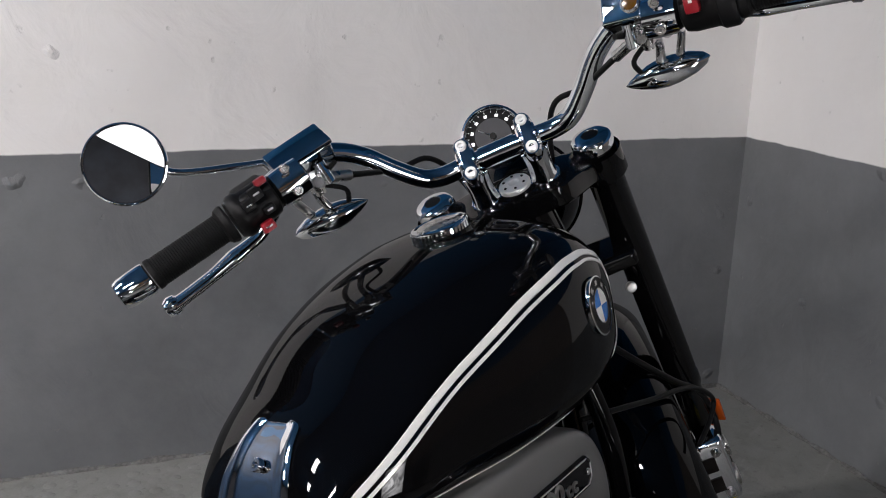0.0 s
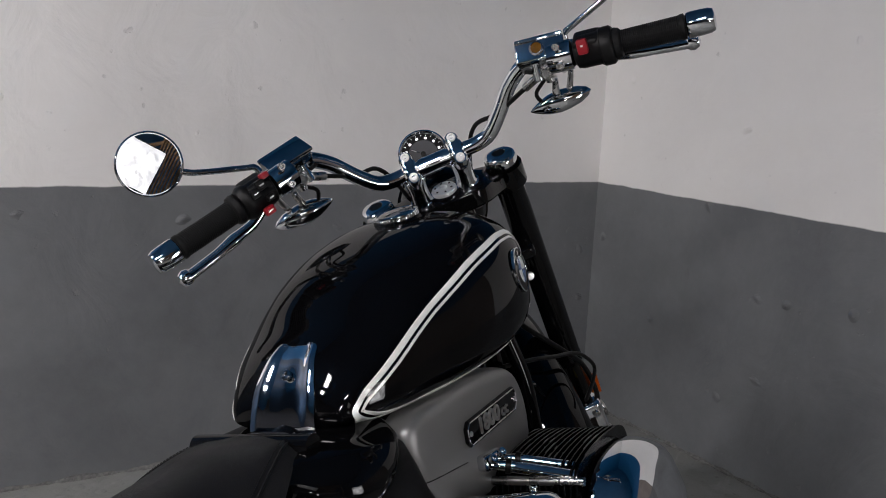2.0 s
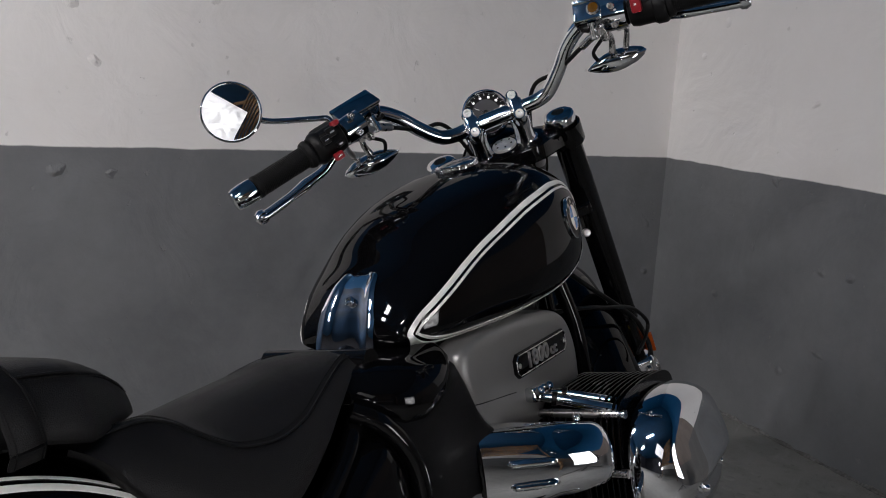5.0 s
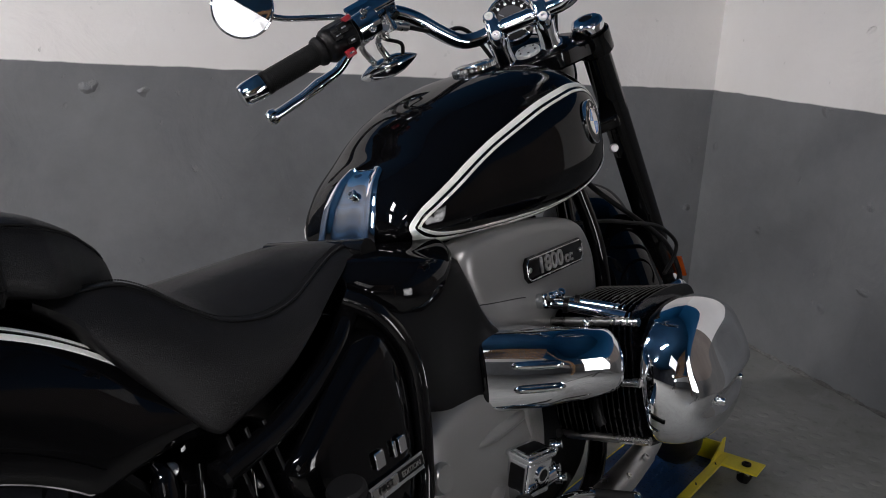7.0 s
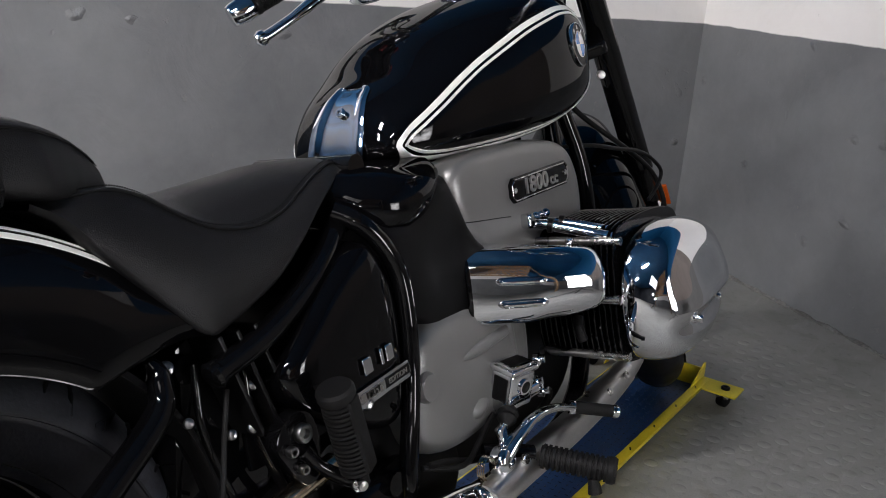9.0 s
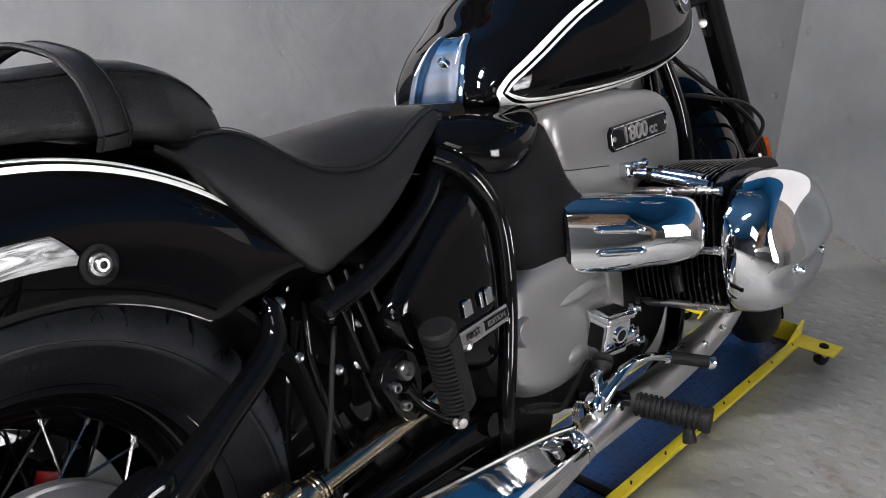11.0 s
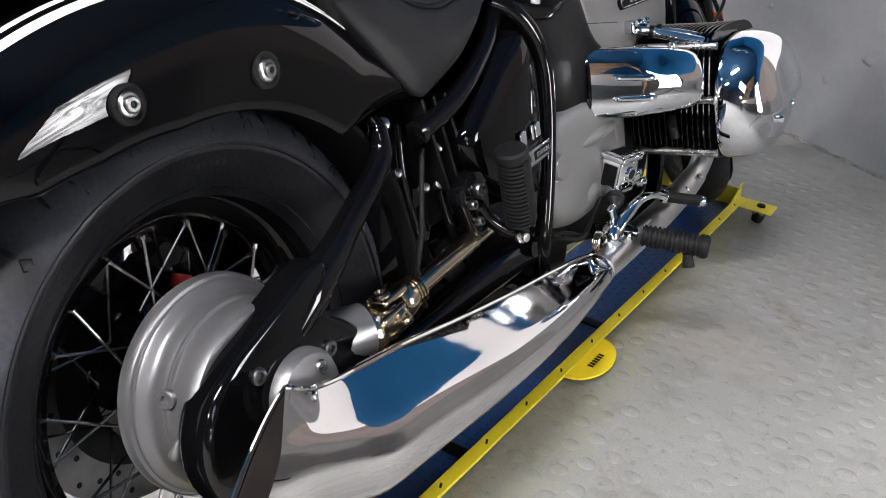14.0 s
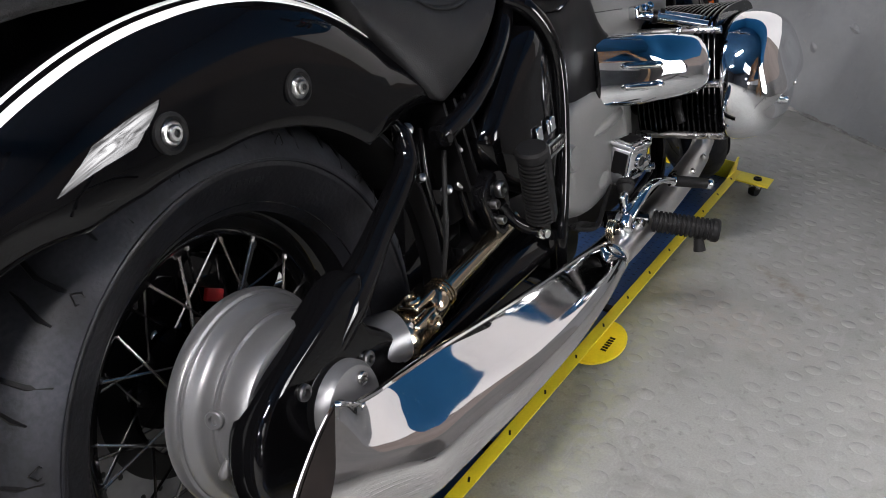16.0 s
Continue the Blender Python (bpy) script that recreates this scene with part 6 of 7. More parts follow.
FU = turn @ Vector((math.cos(RAKE), 0, math.sin(RAKE)))
tw = Matrix.Rotation(radians(TWIST), 3, FU)
FV, FW = tw @ (turn @ Vector((0, 1, 0))), tw @ S0
HEAD = Vector((1.244, 0, 0.961))
STEERED = frame_m(HEAD, FU, FV, FW)      # x ahead, y to the left, z up along the steering axis

fork = part("front_fork", tube([(0, 0, -0.17), (0, 0, -0.02)], 0.02, 20, 0), FRAME, bike, "black telescopic front fork")


def fpart(name, bm, material, parent=None, label="", sharp=38):
    """A part of the steered front end, built in the steering head's own axes."""
    bm.transform(STEERED)
    return part(name, bm, material, parent or bike, label, sharp)


fork.data.transform(STEERED)


def fork_legs():
    for s in (-1, 1):
        leg = fpart("fork_leg", lathe([(0.0300, 0.0), (0.0305, -0.012), (0.0305, -0.055), (0.0275, -0.06), (0.0275, -0.50), (0.0285, -0.503), (0.0285, -0.525), (0.025, -0.53), (0.025, -0.70), (0.029, -0.72), (0.031, -0.80), (0.026, -0.83)], V(0.062, s * 0.125, -0.012), (0, 0, 1), 36), FRAME, fork, "black fork leg")
        fpart("fork_cap", lathe([(0.0305, -0.004), (0.0315, 0.003), (0.031, 0.009), (0.028, 0.0145), (0.022, 0.0175), (0.0135, 0.0185), (0.0125, 0.017), (0.0005, 0.017)], V(0.062, s * 0.125, -0.014), (0, 0, 1), 36), CHROME, leg, "chrome fork cap")
        fpart("cap_recess", lathe([(0.0124, 0.0165), (0.0122, 0.0178), (0.0005, 0.0178)], V(0.062, s * 0.125, -0.014), (0, 0, 1), 24), DARK, leg)
        fpart("clamp_ear", lathe([(0.034, -0.028), (0.037, -0.024), (0.037, -0.064), (0.034, -0.068)], V(0.062, s * 0.125, 0), (0, 0, 1), 36), FRAME, leg)
        fpart("reflector_mount", lathe([(0.0088, 0), (0.0088, 0.006), (0.0072, 0.008), (0.0005, 0.0085)], V(0.030, s * 0.098, -0.262), (-0.9, s * 0.12, 0.4), 20), STEEL, leg, "round clear reflector")
        fpart("axle_clamp", rbox((0.05, 0.05, 0.07), pose(0.066, s * 0.118, -0.80), 0.01, 3), FRAME, leg)
        # front brake caliper and its hose
        cm = pose(-0.030, s * 0.112, -0.655, 0, 12, 0)
        cal = fpart("brake_caliper", rbox((0.058, 0.064, 0.135), cm, 0.014, 3), CHROME, leg, "polished front brake caliper")
        for k in (-1, 1):
            fpart("piston_cap", lathe([(0.019, 0), (0.020, 0.004), (0.016, 0.007), (0.012, 0.0045), (0.0005, 0.0045)], cm @ V(-0.004, s * 0.031, 0.032 * k), (0, s, 0), 24), STEEL, cal)
            fpart("caliper_bolt", socket_bolt(cm @ V(-0.028, s * 0.012, 0.045 * k), (-1, 0, 0), 0.008, 0.007), STEEL, cal)
            fpart("caliper_window", rbox((0.006, 0.030, 0.030), cm @ pose(-0.0285, -s * 0.008, 0.022 * k), 0.002), SOOT, cal)
        fpart("brake_hose", tube([(-0.02, s * 0.13, -0.645), (-0.012, s * 0.145, -0.585), (0.01, s * 0.14, -0.52), (-0.045, s * 0.10, -0.41), (-0.04, s * 0.04, -0.31), (-0.03, s * 0.01, -0.25)], 0.0055, 10, 6), RUBBER, leg, "black brake hose")
        fpart("hose_union", lathe([(0.009, -0.01), (0.011, 0.0), (0.009, 0.012)], V(-0.02, s * 0.132, -0.645), (0.2, 0, 1), 16), STEEL, cal)
        fpart("side_reflector", rbox((0.006, 0.022, 0.055), pose(0.062, s * 0.16, -0.63, 0, 0, s * 30), 0.002), AMBER, leg, "amber side reflector")
    # top clamp: swept plate between the legs
    rings = []
    for k in range(25):
        v = -0.125 + 0.25 * k / 24
        q = abs(v) / 0.125
        f = max(0.0, (q - 0.42) / 0.58)
        e = f * f * (3 - 2 * f)
        u0, u1, lo, hi = -0.04 + 0.072 * e, 0.042 + 0.050 * e, -0.030 - 0.030 * e, 0.010 - 0.036 * e
        rings.append([V(u0 + 0.006, v, lo), V(u0, v, lo + 0.006), V(u0, v, hi - 0.009), V(u0 + 0.003, v, hi - 0.003), V(u0 + 0.010, v, hi), V(u1 - 0.010, v, hi), V(u1 - 0.003, v, hi - 0.003), V(u1, v, hi - 0.009), V(u1, v, lo + 0.006), V(u1 - 0.006, v, lo)])
    fpart("top_clamp", loft(rings), FRAME, fork, "black triple clamp")
    fpart("lower_clamp", rbox((0.07, 0.25, 0.03), pose(0.045, 0, -0.20), 0.012, 3), FRAME, fork)
    fpart("stem_nut", lathe([(0.0235, 0.002), (0.024, 0.013), (0.022, 0.0165), (0.008, 0.0175), (0.006, 0.0160), (0.0005, 0.0160)], V(0, 0, 0), (0, 0, 1), 32), WHITEMETAL, fork, "steel stem nut")
    fpart("stem_cup", lathe([(0.034, -0.045), (0.036, 0.004), (0.034, 0.011), (0.029, 0.0125), (0.0265, 0.009), (0.0005, 0.009)], V(0, 0, 0), (0, 0, 1), 36), FRAME, fork)
    bm = bmesh.new()
    for k in range(6):
        u = 2 * math.pi * k / 6
        lathe([(0.002, 0.0140), (0.002, 0.0180)], V(0.016 * math.cos(u), 0.016 * math.sin(u), 0), (0, 0, 1), 8, bm)
    fpart("stem_holes", bm, DARK, fork)
    # headlamp shell
    hl = fpart("headlamp", lathe([(0.004, -0.11), (0.035, -0.10), (0.062, -0.075), (0.08, -0.035), (0.088, 0.01), (0.09, 0.03), (0.094, 0.032), (0.094, 0.045), (0.086, 0.05)], V(0.165, 0, -0.115), (0.88, 0, -0.48), 44), GLOSS, fork, "black headlamp shell")
    fpart("lens", lathe([(0.086, 0.046), (0.07, 0.06), (0.03, 0.068), (0.0005, 0.07)], V(0.165, 0, -0.115), (0.88, 0, -0.48), 40), CHROME, hl)
    # speedometer
    ax = V(-0.72, 0, 0.69).normalized()
    c = V(0.096, 0.004, 0.046)
    sp = fpart("speedometer", lathe([(0.012, -0.055), (0.034, -0.045), (0.044, -0.026), (0.0462, -0.005), (0.0477, 0.0), (0.0474, 0.005), (0.0440, 0.0075), (0.0405, 0.004), (0.0396, 0.001), (0.0005, 0.001)], c, ax, 56), CHROME, fork, "round chrome speedometer")
    fpart("dial", lathe([(0.0398, 0.0012), (0.0398, 0.0018), (0.0005, 0.0018)], c, ax, 48), DIAL, sp, "black dial")
    fpart("dial_centre", lathe([(0.0275, 0.0018), (0.0275, 0.0026), (0.0005, 0.0026)], c, ax, 40), DIALGREY, sp, "grey dial centre")
    _, x, y = frame_of(ax)
    ticks = bmesh.new()
    for k in range(21):
        u = radians(-60 + 15 * k)
        d = x * math.cos(u) + y * math.sin(u)
        if k % 2 == 0:
            rbox((0.0042, 0.0048, 0.0006), frame_m(c + ax * 0.0022 + d * 0.0318, d, ax.cross(d), ax), 0.0, bm=ticks)
        rbox((0.0025, 0.0008, 0.0006), frame_m(c + ax * 0.0022 + d * 0.0372, d, ax.cross(d), ax), 0.0, bm=ticks)
    fpart("scale", ticks, WHITEMETAL, sp, "dial scale")
    d = (x * math.cos(2.4) + y * math.sin(2.4))
    fpart("needle", tube([c + ax * 0.0035, c + ax * 0.0035 + d * 0.024], [0.0014, 0.0005], 6, 0), STEEL, sp)
    fpart("needle_hub", lathe([(0.0055, 0.0026), (0.005, 0.005), (0.0005, 0.0052)], c, ax, 20), DARK, sp)


fork_legs()


# handlebar, symmetric about the steering head
BAR = [(-0.0105, 0.0, 0.0775), (-0.0105, 0.05, 0.0775), (-0.0145, 0.082, 0.079), (-0.0195, 0.108, 0.090), (-0.024, 0.136, 0.122), (-0.030, 0.166, 0.164), (-0.045, 0.199, 0.195), (-0.075, 0.235, 0.213), (-0.115, 0.265, 0.219), (-0.165, 0.305, 0.221)]
BAR_END = V(-0.232, 0.440, 0.224)


def handlebar():
    whole = [V(u, -v, w) for u, v, w in BAR[:0:-1]] + [V(*p) for p in BAR]
    bar = fpart("handlebar", tube(whole, 0.0135, 20, 6), CHROME, fork, "wide chrome handlebar")
    for s in (-1, 1):
        fl = Matrix.Diagonal((1, s, 1, 1))

        def hp(name, bm, material, parent, label="", sharp=38):
            bm.transform(fl)
            return fpart(name, bm, material, parent, label, sharp)

        # riser with clamp and two bolts
        r = hp("riser", tube([(-0.004, 0.044, 0.002), (-0.005, 0.044, 0.012), (-0.0055, 0.044, 0.015), (-0.008, 0.044, 0.038), (-0.0115, 0.044, 0.064)], [0.0225, 0.0225, 0.0185, 0.0175, 0.0205], 28, 3), CHROME, bar, "chrome riser")
        nn, along = V(-0.62, 0, 0.785), V(0.785, 0, 0.62)
        mid = V(-0.013, 0.044, 0.080)
        hp("clamp", lathe([(0.019, -0.0135), (0.0215, -0.011), (0.0215, 0.011), (0.019, 0.0135)], V(-0.0105, 0.044, 0.0775), (0, 1, 0), 28), CHROME, r)
        hp("clamp_cap", rbox((0.044, 0.021, 0.020), frame_m(mid + nn * 0.009, along, V(0, 1, 0), nn), 0.006, 3), CHROME, r)
        for k in (-1, 1):
            b0 = mid + along * (0.0205 * k) + nn * 0.004
            hp("bolt_boss", lathe([(0.0115, -0.016), (0.0128, -0.006), (0.0122, 0.010), (0.0105, 0.0135), (0.0085, 0.0135)], b0, nn, 22), CHROME, r)
            hp("bolt", socket_bolt(b0 + nn * 0.0125, nn, 0.0080, 0.005, 18), WHITEMETAL, r)
        # straight end with grip
        g0 = V(*BAR[-1])
        d = (BAR_END - g0).normalized()
        _, gx, gy = frame_of(d)
        prof = [(0.0235, 0.0), (0.0245, 0.003), (0.0225, 0.010), (0.0185, 0.013)]
        L = (BAR_END - g0).length - 0.042
        for k in range(30):
            a = 0.013 + (L - 0.02) * k / 30
            prof += [(0.0178, a), (0.0186, a + 0.0012), (0.0186, a + (L - 0.02) / 30 - 0.0008)]
        prof += [(0.0195, L - 0.006), (0.0195, L - 0.001), (0.017, L)]
        hp("grip", lathe(prof, g0 + d * 0.01, d, 28), RUBBER, bar, "black rubber grip", 25)
        hp("bar_end", lathe([(0.0165, 0), (0.0190, 0.002), (0.0198, 0.006), (0.0196, 0.022), (0.0188, 0.034), (0.0165, 0.0405), (0.010, 0.0425), (0.0005, 0.043)], g0 + d * (L + 0.011), d, 28), CHROME, bar, "chrome bar end")
        # switch block
        sw0 = g0 - d * 0.028
        sm = frame_m(sw0, d, V(0, 0, 1).cross(d), V(0, 0, 1))
        sw = hp("switch_block", lathe([(0.019, -0.024), (0.024, -0.021), (0.026, -0.012), (0.026, 0.014), (0.0285, 0.018), (0.0285, 0.026), (0.026, 0.030), (0.0235, 0.034)], sw0, d, 28), PLASTIC, bar, "black switch housing")
        hp("housing_front", rbox((0.044, 0.046, 0.042), sm @ pose(-0.002, -0.004, 0.004), 0.008, 3), PLASTIC, sw)
        back = (V(-1, 0, 0.25) - d * V(-1, 0, 0.25).dot(d)).normalized()
        upv = d.cross(back)
        if upv.z < 0:
            upv = -upv
        bmf = frame_m(sw0 + back * 0.024, d, upv, back)
        if s > 0:
            for x, yv, a, b, mt in ((-0.014, 0.025, 0.015, 0.009, BUTTON), (-0.002, 0.016, 0.016, 0.016, PLASTIC), (0.012, 0.009, 0.016, 0.014, PLASTIC), (-0.006, -0.008, 0.014, 0.01, PLASTIC), (0.006, -0.024, 0.017, 0.013, BUTTON)):
                hp("button", rbox((a, b, 0.012), bmf @ pose(x, yv, 0.002), 0.003, 2), mt, sw, "red button" if mt is BUTTON else "")
                if mt is PLASTIC or yv < 0:
                    hp("button_mark", rbox((a * 0.5, 0.0022, 0.001), bmf @ pose(x, yv, 0.0083), 0.0), STEEL, sw)
        else:
            hp("button", rbox((0.017, 0.024, 0.012), bmf @ pose(-0.006, 0.012, 0.004), 0.004, 2), BUTTON, sw, "red starter button")
            hp("button_mark", rbox((0.004, 0.003, 0.001), bmf @ pose(-0.006, 0.014, 0.0103), 0.0), WHITE, sw)
            hp("throttle_drum", lathe([(0.026, -0.004), (0.030, 0.0), (0.030, 0.014), (0.027, 0.018)], g0 - d * 0.008, d, 28), PLASTIC, sw)
        # lever perch clamp and reservoir
        pc = sw0 - d * 0.047
        perch = hp("lever_perch", lathe([(0.017, -0.022), (0.0225, -0.019), (0.0235, 0), (0.0225, 0.019), (0.017, 0.022)], pc, d, 28), CHROME, bar, "chrome lever perch")
        for k in (-0.012, 0.012):
            hp("bolt", socket_bolt(pc + back * 0.022 + upv * (k + 0.004) * 1.3, back, 0.0062, 0.004), STEEL, perch)
        ahead = -back
        rup = (upv * 0.84 + back * (0.54 if s > 0 else -0.55)).normalized()
        rm = frame_m(pc - d * 0.036 + ahead * 0.042 + upv * (0.010 if s > 0 else 0.010), d, rup.cross(d) if rup.cross(d).dot(ahead) > 0 else d.cross(rup), rup)
        res = hp("reservoir", rbox((0.076, 0.040, 0.026), rm, 0.004, 3) if s > 0 else rbox((0.082, 0.040, 0.036), rm @ pose(0, 0, -0.004), 0.004, 3), CHROME, perch, "polished fluid reservoir")
        hp("lid", rbox((0.080, 0.044, 0.007), rm @ pose(0, 0, 0.0155), 0.003, 2), CHROME, res)
        if s < 0:
            hp("sight_glass", lathe([(0.0115, 0), (0.012, 0.002), (0.0095, 0.0035), (0.009, 0.002), (0.0005, 0.002)], rm @ V(-0.004, -0.0202, -0.002), rm.to_3x3() @ V(0, -1, 0), 24), STEEL, res)
            hp("sight_lens", lathe([(0.009, 0.0021), (0.0088, 0.0028), (0.0005, 0.0034)], rm @ V(-0.004, -0.0202, -0.002), rm.to_3x3() @ V(0, -1, 0), 20), SIGHT, res, "amber sight glass")
        # lever
        dw = -0.022 if s > 0 else 0.0
        line = [(-0.080, 0.255, 0.197), (-0.098, 0.285, 0.190 + dw * 0.6), (-0.116, 0.312, 0.184 + dw), (-0.128, 0.335, 0.181 + dw), (-0.136, 0.350, 0.180 + dw), (-0.152, 0.38, 0.177 + dw), (-0.172, 0.42, 0.175 + dw), (-0.178, 0.434, 0.175 + dw)]
        lev = hp("lever", tube(line, [0.012, 0.0125, 0.0115, 0.0125, 0.0145, 0.0115, 0.0120, 0.0135], 16, 5, flat=0.7), CHROME, perch, "polished hand lever")
        hp("lever_tip", lathe([(0.005, -0.012), (0.0125, -0.006), (0.0140, 0.002), (0.010, 0.010), (0.0005, 0.013)], V(-0.178, 0.434, 0.175 + dw), d, 18), CHROME, lev)
        # clutter under the perch: banjo bolt, brake switch, hose
        hp("banjo", lathe([(0.010, -0.012), (0.010, 0.008), (0.007, 0.010), (0.007, 0.016), (0.0005, 0.017)], pc - d * 0.03 + ahead * 0.02 - upv * 0.022, V(0, 0, -1), 18), STEEL, perch)
        hp("banjo", lathe([(0.008, -0.016), (0.008, 0.012), (0.005, 0.014)], pc - d * 0.046 + ahead * 0.016 - upv * 0.018, -upv, 16), CHROME, perch)
        hp("hose", tube([pc - d * 0.05 + ahead * 0.02 - upv * 0.026, pc - d * 0.075 + ahead * 0.03 - upv * 0.04, V(-0.01, 0.135, 0.115), V(0.03, 0.095, 0.09), V(0.045, 0.07, 0.03), V(0.03, 0.05, -0.06)], 0.004, 10, 6), RUBBER, perch, "black hose")
        hp("hose_sleeve", tube([pc - d * 0.05 + ahead * 0.02 - upv * 0.026, pc - d * 0.075 + ahead * 0.03 - upv * 0.04], 0.007, 12, 0), STEEL, perch)
        # indicator: a chrome teardrop hung under the perch
        ic = V(-0.05, 0.238, 0.108)
        idd = V(0.02, -0.105, -0.004).normalized()
        ind = hp("indicator", lathe([(0.0008, -0.055), (0.008, -0.049), (0.0145, -0.034), (0.0185, -0.012), (0.0192, 0.004), (0.0165, 0.021), (0.0105, 0.037), (0.005, 0.048), (0.0006, 0.054)], ic, idd, 28), CHROME, bar, "chrome teardrop indicator")
        ind.data.transform(Matrix.Identity(4))
        hp("stem", tube([ic + V(0, 0.02, 0.01), ic + V(-0.01, 0.03, 0.055), pc - upv * 0.02], [0.006, 0.005, 0.006], 12, 3), STEEL, ind)
        hp("stem", tube([ic + V(0, -0.005, 0.01), ic + V(-0.006, 0.0, 0.05), pc - d * 0.03 - upv * 0.02], [0.007, 0.005, 0.006], 12, 3), STEEL, ind)
        hp("wire", tube([ic + idd * 0.03 + V(0, 0, 0.008), ic + idd * 0.035 + V(0.0, 0, 0.03), ic + idd * 0.01 + V(0.0, 0, 0.055), pc - d * 0.06 - upv * 0.01], 0.0035, 8, 5), RUBBER, ind)
        # mirror
        mc = V(-0.092, 0.413, 0.312)
        mir = hp("mirror", tube([V(-0.058, 0.272, 0.205), V(-0.056, 0.276, 0.222), V(-0.062, 0.292, 0.232), V(-0.084, 0.362, 0.268), V(-0.084, 0.39, 0.290)], [0.006, 0.0055, 0.005, 0.005, 0.006], 12, 6), CHROME, bar, "round chrome mirror")
        mn = V(-0.889, -0.274, 0.366).normalized()
        hp("shell", lathe([(0.012, -0.022), (0.034, -0.016), (0.047, -0.004), (0.0505, 0.003), (0.0512, 0.006), (0.0502, 0.0085), (0.0485, 0.0092), (0.0475, 0.007)], mc, mn, 48), CHROME, mir)
        hp("seal", ring_lathe([(0.0482, 0.0055), (0.0482, 0.0074), (0.0455, 0.0074), (0.0455, 0.0055)], mc, mn, 48), CHROME, mir)
        hp("glass", lathe([(0.0462, 0.0060)] + [(q, 0.0086 - q * q / 2.4) for q in (0.0462, 0.041, 0.036, 0.031, 0.026, 0.021, 0.016, 0.011, 0.006, 0.0005)], mc, mn, 64), MIRROR, mir, "convex mirror glass")
    fpart("bar_sleeve", lathe([(0.0155, -0.026), (0.0155, 0.026)], V(-0.0105, 0, 0.0775), (0, 1, 0), 20), CHROME, bar)


MIRROR = mat("mirror glass", (0.9, 0.91, 0.92), 0.01, 1.0, vary=0.01)
handlebar()

# front wheel and mudguard
FAX = STEERED @ V(0.066, 0, -0.768) + V(0.0, -0.02, -0.008)
fw = wheel("front_wheel", FAX, FV, 0.302, 0.226, 0.06, bike, 0.05, 40, 0.03)
part("hub", lathe([(0.02, -0.07), (0.05, -0.05), (0.05, -0.03), (0.03, -0.02), (0.03, 0.02), (0.05, 0.03), (0.05, 0.05), (0.02, 0.07)], FAX, FV, 32), FRAME, fw, "black hub")
brake_disc(FAX, FV, 0.15, fw, 0.075)
brake_disc(FAX, -FV, 0.15, fw, 0.075)


def front_fender():
    rings = []
    for ang in np.linspace(radians(20), radians(122), 36):
        row, inner = [], []
        for u in np.linspace(-1, 1, 25):
            y = 0.096 * math.sin(u * math.pi / 2 * 0.98)
            r = 0.290 + 0.083 * math.cos(u * math.pi / 2)
            row.append(V(0.066 + r * math.cos(ang), y, -0.798 + r * math.sin(ang)))
            inner.append(V(0.066 + (r - 0.004) * math.cos(ang), y * 0.96, -0.798 + (r - 0.004) * math.sin(ang)))
        rings.append(row + inner[::-1])
    m = loft(rings)
    m.transform(Matrix.Translation((0.066, 0, -0.768)) @ Matrix.Rotation(radians(-32.7 + 8), 4, "Y") @ Matrix.Translation((-0.066, 0, 0.798)))
    fpart("front_mudguard", m, GLOSS, bike, "glossy black front mudguard", 60)


front_fender()
# brake hose looping out ahead of the engine
part("front_hose", tube([(1.16, -0.10, 0.66), (1.24, -0.125, 0.652), (1.326, -0.13, 0.636), (1.42, -0.13, 0.62), (1.484, -0.13, 0.599), (1.536, -0.13, 0.565), (1.513, -0.13, 0.538), (1.459, -0.13, 0.515)], 0.004, 10, 6), RUBBER, bike, "looping black hose")

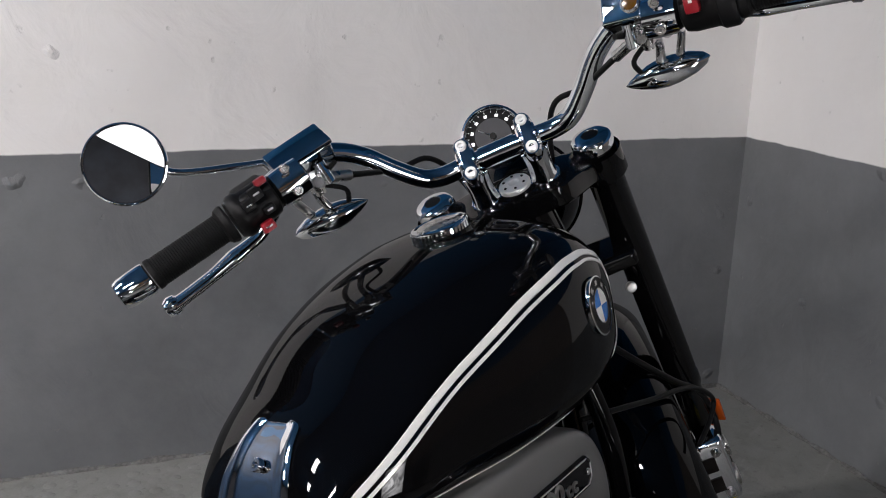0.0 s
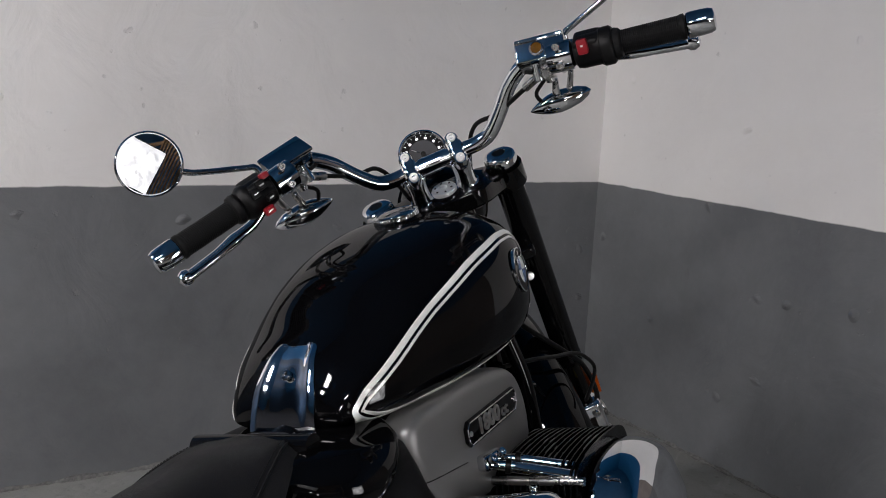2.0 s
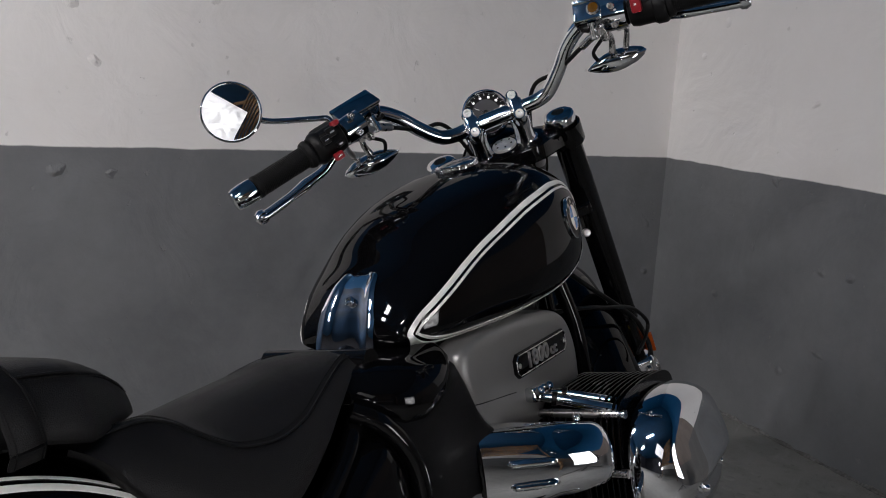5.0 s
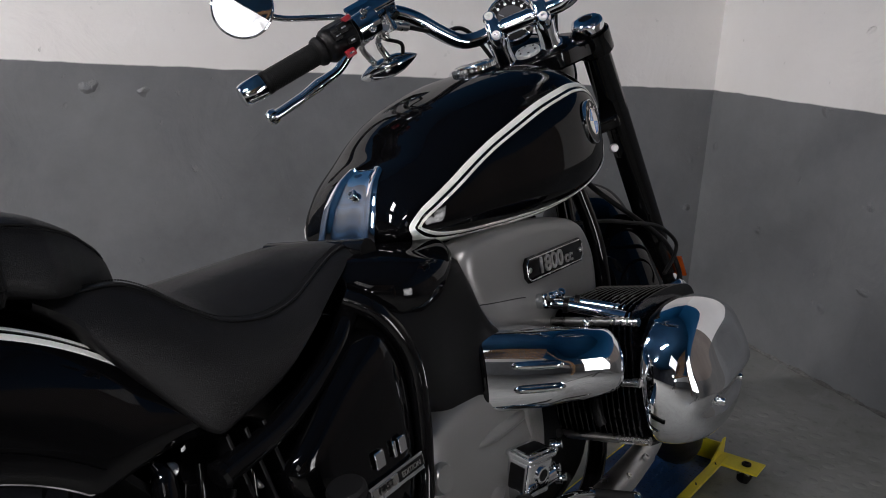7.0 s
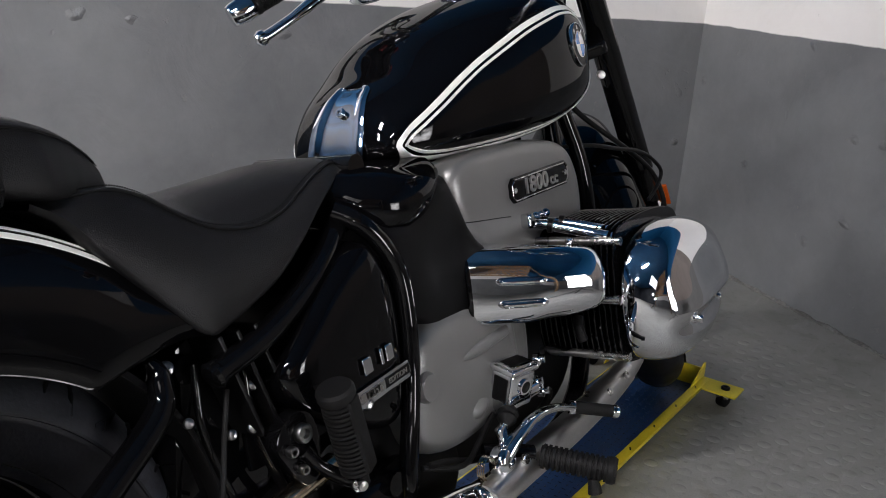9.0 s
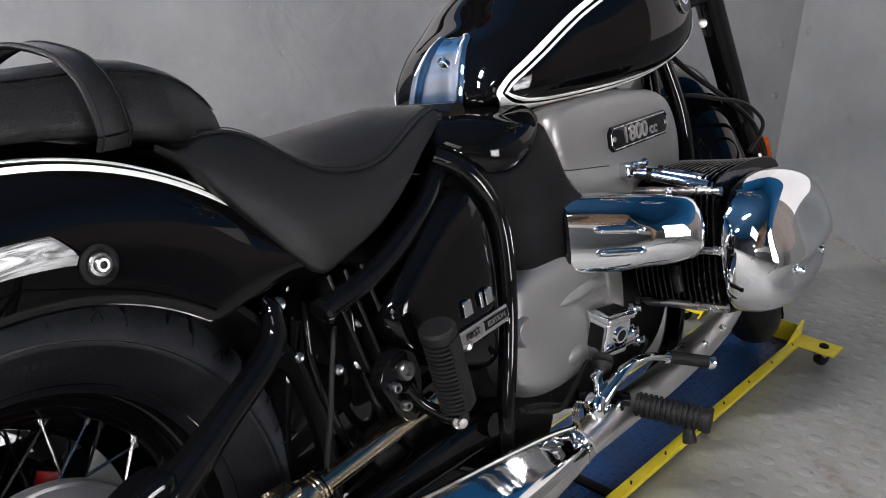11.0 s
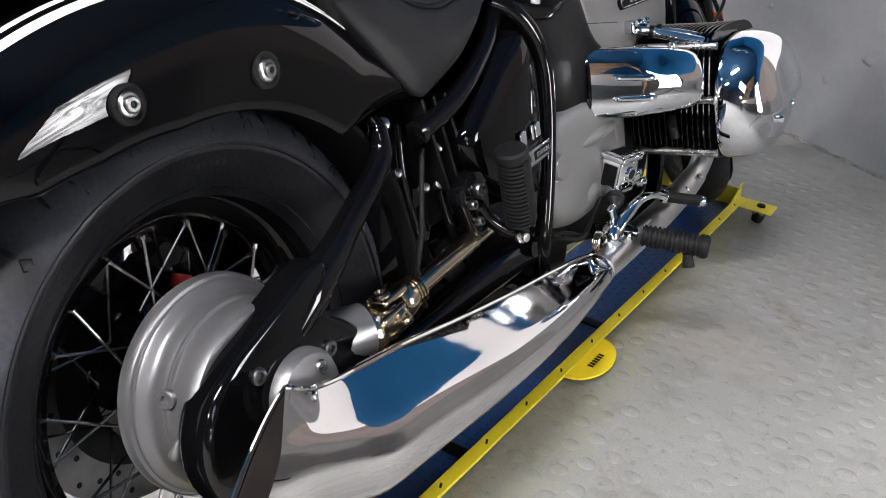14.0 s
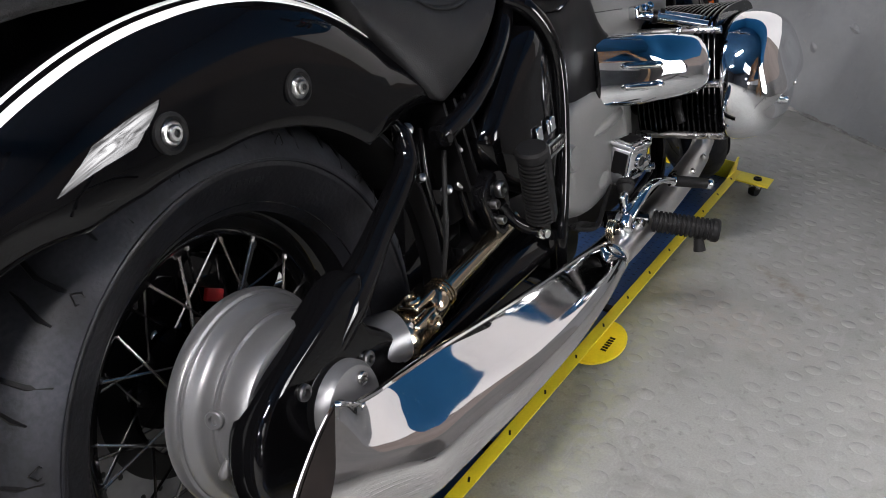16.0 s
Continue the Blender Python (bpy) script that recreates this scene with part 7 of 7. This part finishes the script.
# ---- the trolley under the motorcycle ----
def trolley():
    ob = new("motorcycle_trolley")
    ob.location = (0.95, -0.125, 0)
    tagged(ob, "blue steel motorcycle trolley with yellow edges on castors", "trolley")

    def tp(name, bm, material, label="", parent=None, sharp=38):
        bm.transform(Matrix.Translation((-0.95, 0.125, 0)))
        return part(name, bm, material, parent or ob, label, sharp)

    x0, x1, yr, yl = -0.42, 1.90, -0.232, -0.018
    zt = 0.020
    tp("deck", rbox((x1 - x0, yl - yr, 0.004), pose((x0 + x1) / 2, (yr + yl) / 2, zt - 0.002), 0.0), DECKBLUE, "blue checker-plate deck")
    verts, faces = [], []
    for i in range(int((x1 - x0) / 0.016)):
        for j in range(13):
            x, y = x0 + 0.008 + i * 0.016, yr + 0.012 + j * 0.0158
            a = radians(0 if (i + j) % 2 else 90)
            c, s = math.cos(a), math.sin(a)
            k = len(verts)
            for px, py, pz in ((-0.0058, 0, 0), (0, -0.0016, 0), (0.0058, 0, 0), (0, 0.0016, 0), (-0.002, 0, 0.0012), (0.002, 0, 0.0012)):
                verts.append((x + c * px - s * py - 0.95, y + s * px + c * py + 0.125, zt + pz))
            faces += [(k, k + 1, k + 4), (k + 1, k + 5, k + 4), (k + 1, k + 2, k + 5), (k + 2, k + 3, k + 5), (k + 3, k + 4, k + 5), (k + 3, k, k + 4)]
    mesh = bpy.data.meshes.new("checker_pattern")
    mesh.from_pydata(verts, [], faces)
    mesh.materials.append(DECKDARK)
    pat = new("checker_pattern", mesh)
    pat.parent = ob
    tagged(pat, kind="stuff")
    tp('edge_rail', rbox((x1 - x0, 0.004, 0.016), pose((x0 + x1) / 2, yl + 0.002, 0.012), 0.0012), YELLOW)
    for y, s in ((yr, -1),):
        tp("edge_rail", rbox((x1 - x0, 0.004, 0.038), pose((x0 + x1) / 2, y + s * 0.002, 0.029), 0.0012), YELLOW, "yellow edge rail")
        tp("edge_lip", rbox((x1 - x0 - 0.02, 0.020, 0.004), pose((x0 + x1) / 2, y + s * 0.012, 0.0475), 0.0012), YELLOW)
    for x, y, s in ((1.865, yr, -1), (-0.30, yr, -1), (1.865, yl, 1), (0.085, yl, 1)):
        arm = tp("castor_plate", rbox((0.07, 0.10, 0.005), pose(x, y + s * 0.055, 0.046), 0.0015), YELLOW, "yellow castor plate")
        b = socket_bolt(V(x, y + s * 0.07, 0.0485), V(0, 0, 1), 0.011, 0.006, 18)
        tp("bolt", b, DARK, "", arm)
        tp("castor_fork", rbox((0.026, 0.03, 0.018), pose(x, y + s * 0.068, 0.035), 0.003), STEEL, "", arm)
        w = lathe([(0.008, -0.010), (0.0205, -0.009), (0.022, 0), (0.0205, 0.009), (0.008, 0.010)], V(x + 0.006, y + s * 0.068, 0.022), (0.25, 1, 0), 24)
        tp("castor_wheel", w, RUBBER, "black castor wheel", arm)
    # end stop and side gusset
    tp("end_stop", rbox((0.005, yl - yr, 0.05), pose(x1 - 0.002, (yr + yl) / 2, 0.045), 0.0015), YELLOW)
    for y in (yr - 0.003, yl + 0.003):
        tp("gusset", plate([(1.80, 0.045), (1.902, 0.045), (1.902, 0.085), (1.888, 0.085)], y - 0.002, y + 0.002, 0.001), YELLOW, "yellow gusset")
    # half-round lobe with a maker's mark as plain bars
    pts = [(0.918 + 0.085 * math.cos(a), 0.054 * math.sin(a)) for a in np.linspace(math.pi, 2 * math.pi, 24)]
    bm = bmesh.new()
    lo = [bm.verts.new((x, yr - 0.004 + y, 0.012)) for x, y in pts]
    hi = [bm.verts.new((x, yr - 0.004 + y, 0.016)) for x, y in pts]
    bm.faces.new(lo)
    bm.faces.new(hi)
    for i in range(len(lo)):
        j = (i + 1) % len(lo)
        bm.faces.new((lo[i], lo[j], hi[j], hi[i]))
    lobe = tp("lobe", bm, YELLOW, "half-round yellow lobe")
    bars = bmesh.new()
    for k in range(6):
        rbox((0.006, 0.011, 0.0006), pose(0.894 + 0.0095 * k, yr - 0.028, 0.0166), 0.0, bm=bars)
    tp("maker_mark", bars, DARK, "", lobe)
    for x in (1.03, -0.05, 0.52):
        tp("cross_bar", rbox((0.022, yl - yr - 0.01, 0.006), pose(x, (yr + yl) / 2, 0.0235), 0.001), DARK, "dark cross bar")
    for x in np.linspace(-0.36, 1.82, 18):
        tp("slot", rbox((0.011, 0.0035, 0.0008), pose(float(x), yr - 0.012, 0.0497, 0, 0, 25), 0.0), DARK)
    for x in np.linspace(-0.3, 1.8, 15):
        tp("rivet", socket_bolt(V(float(x), yr - 0.004, 0.028), V(0, -1, 0), 0.004, 0.001, 10), DARK)


trolley()
